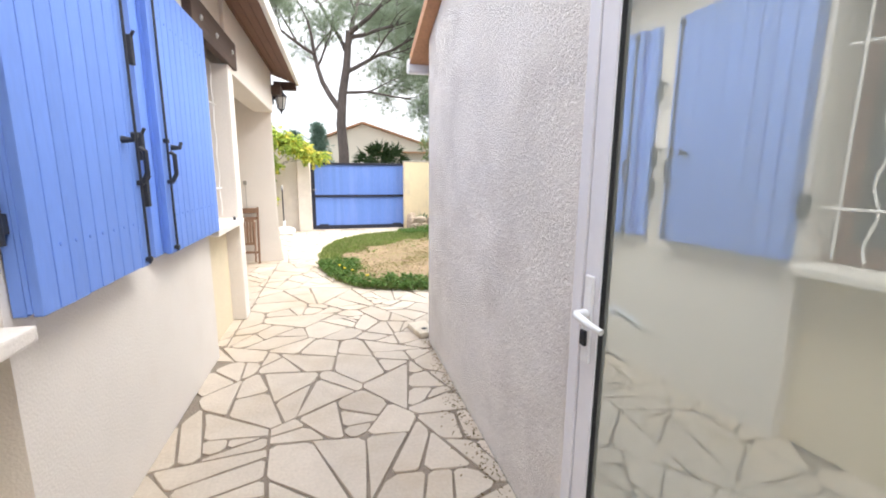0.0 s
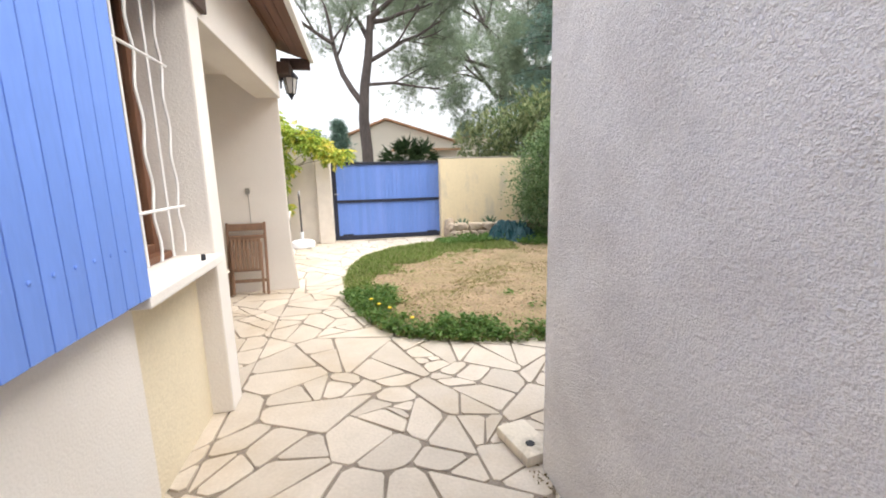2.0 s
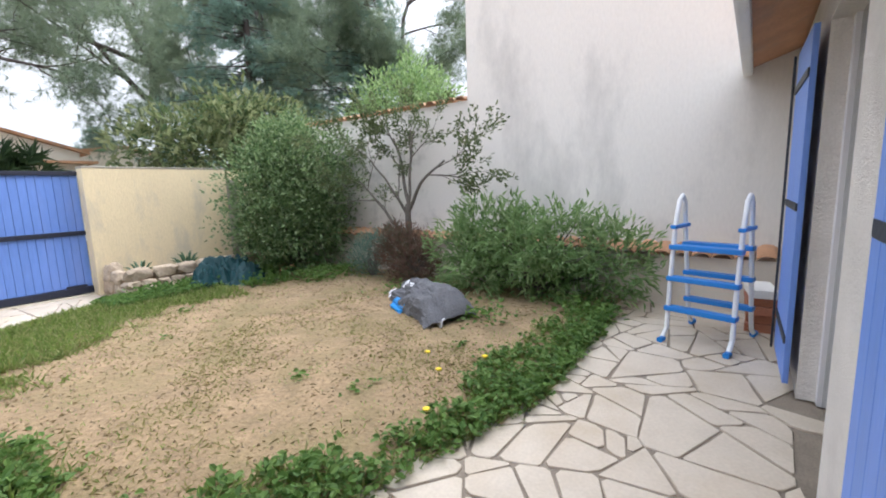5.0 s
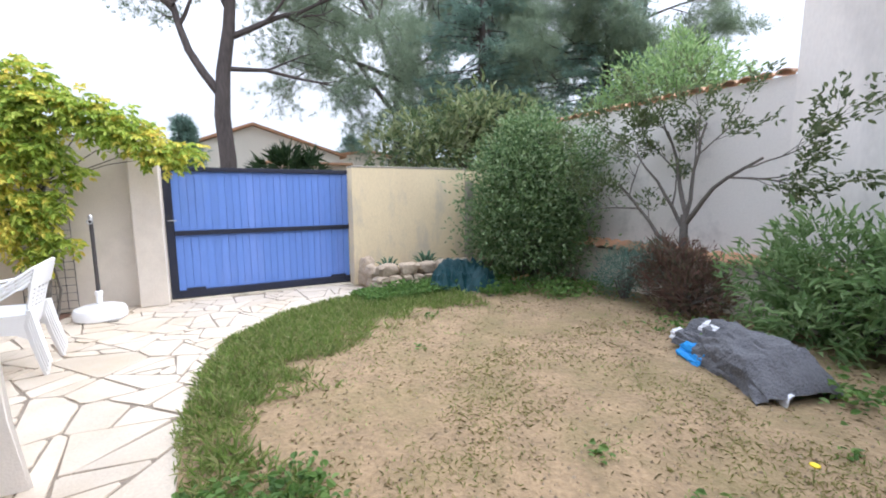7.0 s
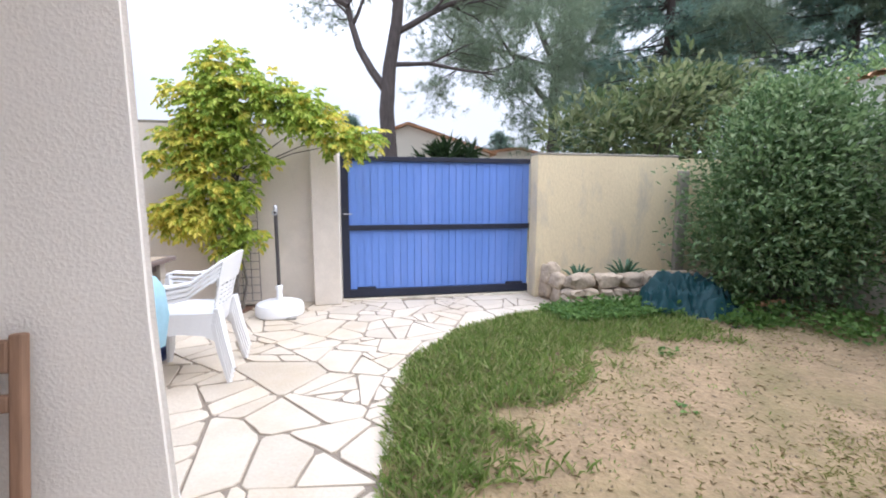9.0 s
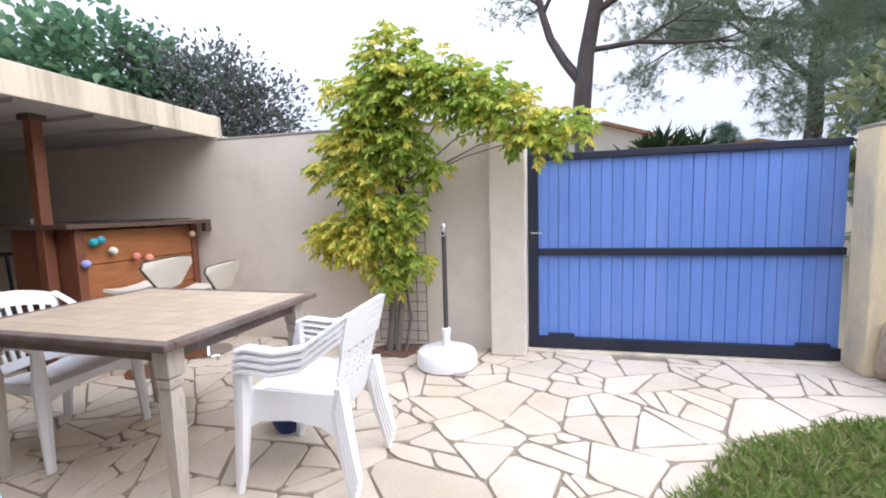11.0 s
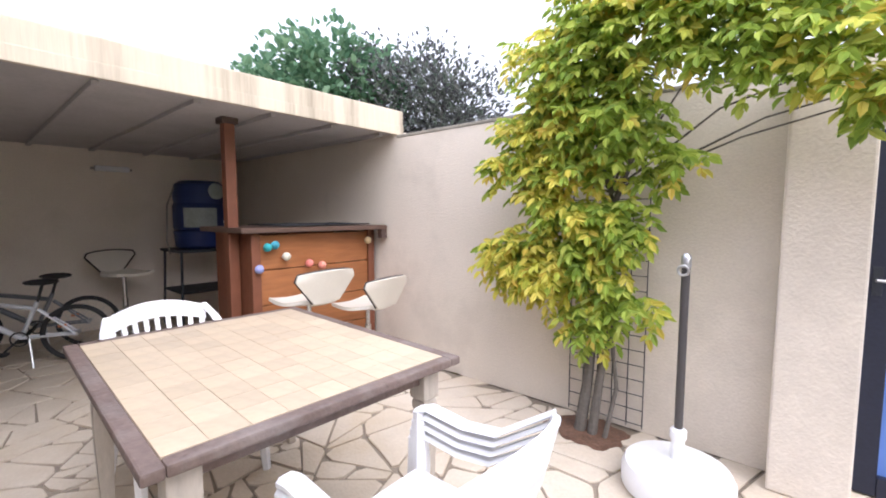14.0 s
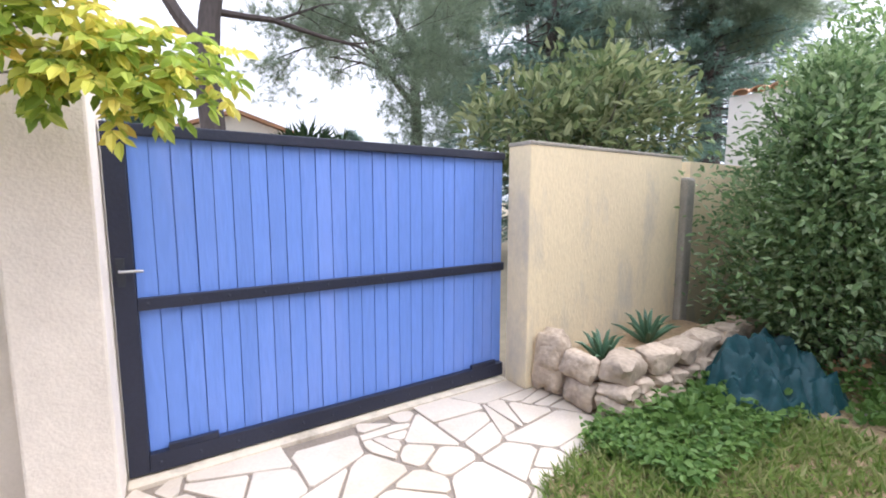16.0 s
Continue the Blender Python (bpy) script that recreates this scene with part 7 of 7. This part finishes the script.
def lawn_growth():
    rs = np.random.RandomState(12)
    pos, dirs, ln = [], [], []
    wpos, wdir, wl_ = [], [], []
    tries = 0
    x0, x1, y0, y1 = -0.5, 4.9, 5.0, 11.25
    cand = rs.uniform((x0, y0), (x1, y1), (185000, 2))
    for x, y in cand:
        if not inside(x, y):
            continue
        d = edge_distance(x, y)
        if x > 4.3 and y < 10.5:
            d = 0.9
        nz = noise.noise(Vector((x * 1.1, y * 1.1, 5)))
        nf = noise.noise(Vector((x * 4, y * 4, 9)))
        wide = 0.42 + 0.35 * nz + 0.12 * nf + (0.85 if y > 8.6 and x < 2.7 else 0.45 if y > 8.0 and x < 2.2 else 0.0)
        p = max(0.0, min(1.0, (wide - d) / 0.5 + 0.12 + 0.5 * nf)) if d < wide + 0.07 else max(0.006, (nf - 0.3) * 0.7, (wide + 0.6 - d) * 0.16)
        if rs.rand() < p * 0.85:
            z = lawn_height(x, y)
            edge = d < wide
            pos.append((x, y, z - 0.005))
            dirs.append((rs.normal() * 0.75, rs.normal() * 0.75, 1.0))
            ln.append((rs.uniform(0.035, 0.12) * (0.6 + 0.4 * min(1, d / 0.15)) if edge else rs.uniform(0.012, 0.04)))
            if edge and y < 7.2 and rs.rand() < 0.22 or (not edge and nf > 0.5 and rs.rand() < 0.07) or (edge and y > 10.0 and x > 1.4 and rs.rand() < 0.3):
                for k in range(5):
                    wpos.append((x + rs.normal() * 0.03, y + rs.normal() * 0.03, z + rs.uniform(0.005, 0.09 if edge else 0.03)))
                    wdir.append((rs.normal(), rs.normal(), 0.35))
                    wl_.append(rs.uniform(0.025, 0.055))
    g = new("grass", leaf_mesh("grass", pos, dirs, np.array(ln), 0.007, GRASS, 0.2, 12))
    tagged(g, "uneven green grass fringing the worn lawn", "grass", "", "stuff")
    w = new("weeds", leaf_mesh("weeds", wpos, wdir, np.array(wl_), np.array(wl_) * 0.7, WEED, 0.3, 13))
    tagged(w, "broad-leaved weeds among the grass", "weeds", "", "stuff")
    # ground-cover along the north and east beds
    gp, gd, gl_ = [], [], []
    for x, y, r, c in ((2.3, 10.3, 0.3, 160), (1.95, 10.45, 0.2, 120), (3.4, 10.0, 0.35, 220), (3.9, 9.5, 0.4, 320), (4.3, 9.2, 0.35, 260), (3.7, 9.2, 0.3, 140), (3.3, 6.2, 0.25, 120), (3.9, 5.5, 0.3, 160), (4.4, 5.4, 0.25, 100), (4.6, 10.9, 0.3, 150), (3.6, 7.5, 0.3, 80)):
        for k in range(c):
            q = rs.normal(size=2) * r * 0.6
            h = rs.uniform(0.02, 0.16)
            gp.append((min(4.84, x + q[0]), y + q[1], 0.02 + h))
            gd.append((rs.normal(), rs.normal(), 0.4))
            gl_.append(rs.uniform(0.03, 0.07))
    o = new("ground_cover", leaf_mesh("ground_cover", gp, gd, np.array(gl_), np.array(gl_) * 0.7, WEED, 0.3, 14))
    tagged(o, "low green ground cover along the beds", "ground cover", "", "stuff")
    # thin stubble, thicker in patches
    tp, td, tl_ = [], [], []
    for x, y in rs.uniform((x0, y0), (x1, y1), (95000, 2)):
        if inside(x, y) and edge_distance(x, y) > 0.25:
            q = 1.3 * noise.noise(Vector((x * 1.1, y * 1.1, 2))) + 0.7 * noise.noise(Vector((x * 5, y * 5, 4)))
            if rs.rand() < 0.13 + 0.8 * q:
                tp.append((x, y, lawn_height(x, y) - 0.003))
                td.append((rs.normal() * 1.1, rs.normal() * 1.1, 0.7))
                tl_.append(rs.uniform(0.015, 0.045))
    o = new("stubble", leaf_mesh("stubble", tp, td, np.array(tl_), 0.006, STUBBLE, 0.2, 16))
    tagged(o, "thin yellow-green stubble over the worn lawn", "grass", "", "stuff")
    # straw and dry litter on the bare earth
    sp, sd, sl = [], [], []
    for x, y in rs.uniform((x0, y0), (x1, y1), (9000, 2)):
        if inside(x, y) and edge_distance(x, y) > 0.3 and noise.noise(Vector((x * 2.2, y * 2.2, 1))) > -0.15:
            sp.append((x, y, lawn_height(x, y) + 0.003))
            sd.append((rs.normal(), rs.normal(), 0.15))
            sl.append(rs.uniform(0.015, 0.05))
    o = new("straw", leaf_mesh("straw", sp, sd, np.array(sl), 0.006, STRAW, 0.2, 15))
    tagged(o, "dry straw and stubble on the bare earth", "straw", "", "stuff")
    cv, cf = [], []
    for x, y in rs.uniform((x0, y0), (x1, y1), (5200, 2)):
        if inside(x, y) and edge_distance(x, y) > 0.35:
            r, z = rs.uniform(0.004, 0.014), lawn_height(x, y)
            i = len(cv)
            a = rs.uniform(0, 6.28)
            for q in range(4):
                cv.append((x + r * math.cos(a + q * 1.57), y + r * math.sin(a + q * 1.57) * rs.uniform(0.6, 1.2), z - 0.003))
            cv.append((x + rs.normal() * 0.003, y, z + r * 0.9))
            cf += [(i, i + 1, i + 4), (i + 1, i + 2, i + 4), (i + 2, i + 3, i + 4), (i + 3, i, i + 4)]
    me = bpy.data.meshes.new("clods")
    me.from_pydata(cv, [], cf)
    me.materials.append(CLOD)
    tagged(new("clods"  , me), "small dry clods and pebbles on the bare earth", "clods", "", "stuff")
    for k, (x, y) in enumerate(((0.02, 6.35), (-0.05, 6.55), (0.12, 6.2), (1.55, 5.5), (2.0, 5.75), (2.35, 5.6), (2.2, 6.0), (0.3, 5.85))):
        f = thing("dandelion", "small yellow dandelion flower in the grass", "flower", pose(x, y, 0.02), "dandelions")
        part("stalk", tube([(0, 0, 0), (0.005, 0, 0.1)], 0.0025, 5), GRASS, f)
        part("flower_head", lathe([(0.004, 0.095), (0.02, 0.105), (0.021, 0.112), (0.008, 0.118)], 10), YELLOW_FLOWER, f, "yellow head", True)


lawn_growth()


# ---- houses beyond ----
RENDER_FAR = mat("far pale render", (0.72, 0.68, 0.60), 0.9, 0.05, 0.8, 20, 0.05)


def neighbour_house(x0, x1, y0, depth, eave, apex_x, apex_z, label):
    h = thing("neighbour_house", label, "house", pose(0, y0, 0))
    part("wall", prism([(x0, 0), (x1, 0), (x1, eave), (apex_x, apex_z), (x0, eave + 0.3)], depth), RENDER_FAR, h, "pale rendered gable wall")
    rf = bmesh.new()
    for a, b in (((apex_x, apex_z), (x1 + 0.25, eave - 0.08)), ((apex_x, apex_z), (x0 - 0.2, eave + 0.25))):
        prism([(a[0], a[1] + 0.02), (a[0], a[1] + 0.12), (b[0], b[1] + 0.12), (b[0], b[1] + 0.02)], depth + 0.3, rf, Matrix.Translation((0, -0.15, 0)))
    part("roof", rf, TERRACOTTA, h, "terracotta tiled roof")


neighbour_house(-0.4, 4.6, 23.0, 8.0, 2.85, 1.35, 3.85, "pale gabled house with a tiled roof beyond the gate")
neighbour_house(3.6, 9.5, 24.5, 7.0, 2.5, 6.4, 3.2, "low pale house with a tiled roof beyond the gate")
neighbour_house(-22.0, -11.0, 14.5, 8.0, 2.6, -15.0, 4.0, "pale house with a tiled roof beyond the shed")
lt = thing("tiled_lean_to", "low terracotta lean-to roof beyond the gate", "roof", pose(2.6, 20.5, 0))
part("wall", box(-1.0, 1.6, 0.3, 1.2, 0, 2.35), RENDER_FAR, lt)
part("roof", prism([(-1.15, 2.35), (-1.15, 2.42), (1.8, 2.42), (1.8, 2.35)], 1.2), TERRACOTTA, lt, "terracotta tiles")
ch = thing("chimney_pot", "small flue with a dark cap on the shed roof", "chimney", pose(-6.6, 8.9, 2.23))
part("flue", box(-0.06, 0.06, -0.06, 0.06, 0.0, 0.32, 0.008), CONCRETE, ch)
part("cap", box(-0.08, 0.08, -0.08, 0.08, 0.32, 0.40, 0.01), IRON, ch, "dark cap")


# ---- crazy paving, stone by stone ----
def cut(poly, m, nrm):
    """The part of a convex outline on the inner side of a line."""
    out = []
    for k in range(len(poly)):
        p0, p1 = poly[k], poly[(k + 1) % len(poly)]
        s0, s1 = (p0 - m).dot(nrm), (p1 - m).dot(nrm)
        if s0 <= 0:
            out.append(p0)
        if s0 * s1 < 0:
            out.append(p0.lerp(p1, s0 / (s0 - s1)))
    return out


def area(poly):
    return abs(sum(p.x * q.y - q.x * p.y for p, q in zip(poly, poly[1:] + poly[:1]))) / 2


def break_up(poly, rs, out):
    """Breaks a slab into angular pieces, as a mason would."""
    a = area(poly)
    if a < rs.choice((0.02, 0.07, 0.11, 0.17)) or len(poly) < 3:
        out.append(poly)
        return
    c = sum(poly, Vector((0, 0))) / len(poly)
    far = max(poly, key=lambda p: (p - c).length)
    d = (far - c).normalized()
    d.rotate(Matrix.Rotation(rs.gauss(0, 0.65), 2))
    m = c + d * rs.uniform(-0.12, 0.12) * math.sqrt(a)
    one, two = cut(poly, m, d), cut(poly, m, -d)
    for q in (one, two):
        if len(q) < 3 or area(q) < 0.034 * sum((p1 - p0).length for p0, p1 in zip(q, q[1:] + q[:1])) ** 2:
            out.append(poly)
            return
    for q in (one, two):
        if len(q) >= 3 and area(q) > 0.006:
            break_up(q, rs, out)


def inset(poly, w, rs):
    """Leaves a joint of uneven width round a piece."""
    c = sum(poly, Vector((0, 0))) / len(poly)
    res = list(poly)
    for p, q in zip(poly, poly[1:] + poly[:1]):
        e = q - p
        if e.length < 1e-5:
            continue
        nrm = Vector((e.y, -e.x)).normalized()
        if (c - p).dot(nrm) > 0:
            nrm = -nrm
        nrm.rotate(Matrix.Rotation(rs.gauss(0, 0.025), 2))
        res = cut(res, (p + q) / 2 - nrm * w * rs.uniform(0.6, 1.7), nrm)
        if len(res) < 3:
            return []
    # knock off corners
    fine = []
    for k, p in enumerate(res):
        a, b = res[k - 1], res[(k + 1) % len(res)]
        la, lb = (a - p).length, (b - p).length
        if min(la, lb) > 0.07:
            f = rs.uniform(0.012, 0.04)
            fine += [p + (a - p) / la * f, p + (b - p) / lb * f * rs.uniform(0.6, 1.4)]
        else:
            fine.append(p)
        if lb > 0.2 and rs.random() < 0.6:
            mid = p.lerp(b, rs.uniform(0.35, 0.65))
            fine.append(mid.lerp(c, rs.uniform(0.0, 0.045)))
    return fine


def lay_stones():
    rs = random.Random(77)
    seeds, tries = [], 0
    while tries < 5000:
        tries += 1
        x, y = rs.uniform(-7.4, 5.4), rs.uniform(-1.8, 12.1)
        if all((x - a) ** 2 + (y - b) ** 2 > 0.5 ** 2 for a, b in seeds):
            seeds.append((x, y))
    pieces = []
    for i, (x, y) in enumerate(seeds):
        c = Vector((x, y))
        poly = [c + Vector((1.1 * math.cos(2 * math.pi * k / 8), 1.1 * math.sin(2 * math.pi * k / 8))) for k in range(8)]
        for j, (a, b) in enumerate(seeds):
            if i != j and (a - x) ** 2 + (b - y) ** 2 < 3.2:
                d = Vector((a, b)) - c
                poly = cut(poly, c + d / 2, d.normalized())
                if len(poly) < 3:
                    break
        if len(poly) < 3:
            continue
        halves = [poly]
        if abs(x + 1.0) < 1.2 and 4.2 < y < 8.2:
            halves = [cut(poly, Vector((-1.0, 0)), Vector((1, 0))), cut(poly, Vector((-1.0, 0)), Vector((-1, 0)))]
        for h in halves:
            if len(h) >= 3:
                break_up(h, rs, pieces)
    stones = []
    for p in pieces:
        c = sum(p, Vector((0, 0))) / len(p)
        x, y = c
        if x < -1.15 and y < 4.85 or x > 0.78 and y < 3.8 or x < -3.4 and y < 7.7 or x > 4.98 or y > 11.5 and not -0.7 < x < 1.6 or y > 11.45 or y < -1.2:
            continue
        if inside(x, y) and edge_distance(x, y) > 0.4:
            continue
        q = inset(p, 0.0055, rs)
        if len(q) >= 3 and area(q) > 0.003:
            stones.append((c, q))
    return stones


def stone_bm(poly, c, bm=None, z=0.0):
    bm = bm or bmesh.new()
    mx, my = sum(p.x for p in poly) / len(poly), sum(p.y for p in poly) / len(poly)
    top = [bm.verts.new((p.x - c.x + (mx - p.x) * 0.02, p.y - c.y + (my - p.y) * 0.02, z)) for p in poly]
    mid = [bm.verts.new((p.x - c.x, p.y - c.y, z - 0.004)) for p in poly]
    low = [bm.verts.new((p.x - c.x, p.y - c.y, z - 0.02)) for p in poly]
    top_face = bm.faces.new(top)
    n = len(poly)
    for k in range(n):
        j = (k + 1) % n
        bm.faces.new((mid[k], mid[j], top[j], top[k]))
        bm.faces.new((low[k], low[j], mid[j], mid[k]))
    return bm


paving = bpy.data.objects["pavement"]
stones = lay_stones()
stones.sort(key=lambda s: (min((s[0] - Vector(q)).length for q in ((-0.1, 2.0), (-0.2, 5.0), (-0.8, 7.5), (-1.8, 9.5), (0.3, 10.8)))))
rz = random.Random(9)
for c, poly in stones[:300]:
    ob = part("flagstone", stone_bm(poly, c, None, rz.uniform(-0.003, 0.001)), STONE, paving)
    ob.location = (c.x, c.y, 0)
rest = bmesh.new()
for c, poly in stones[300:]:
    stone_bm(poly, Vector((0, 0)), rest, rz.uniform(-0.003, 0.001))
if len(stones) > 300:
    o = part("flagstones_far", rest, STONE_FAR, paving)
    o["kind"] = "stuff"
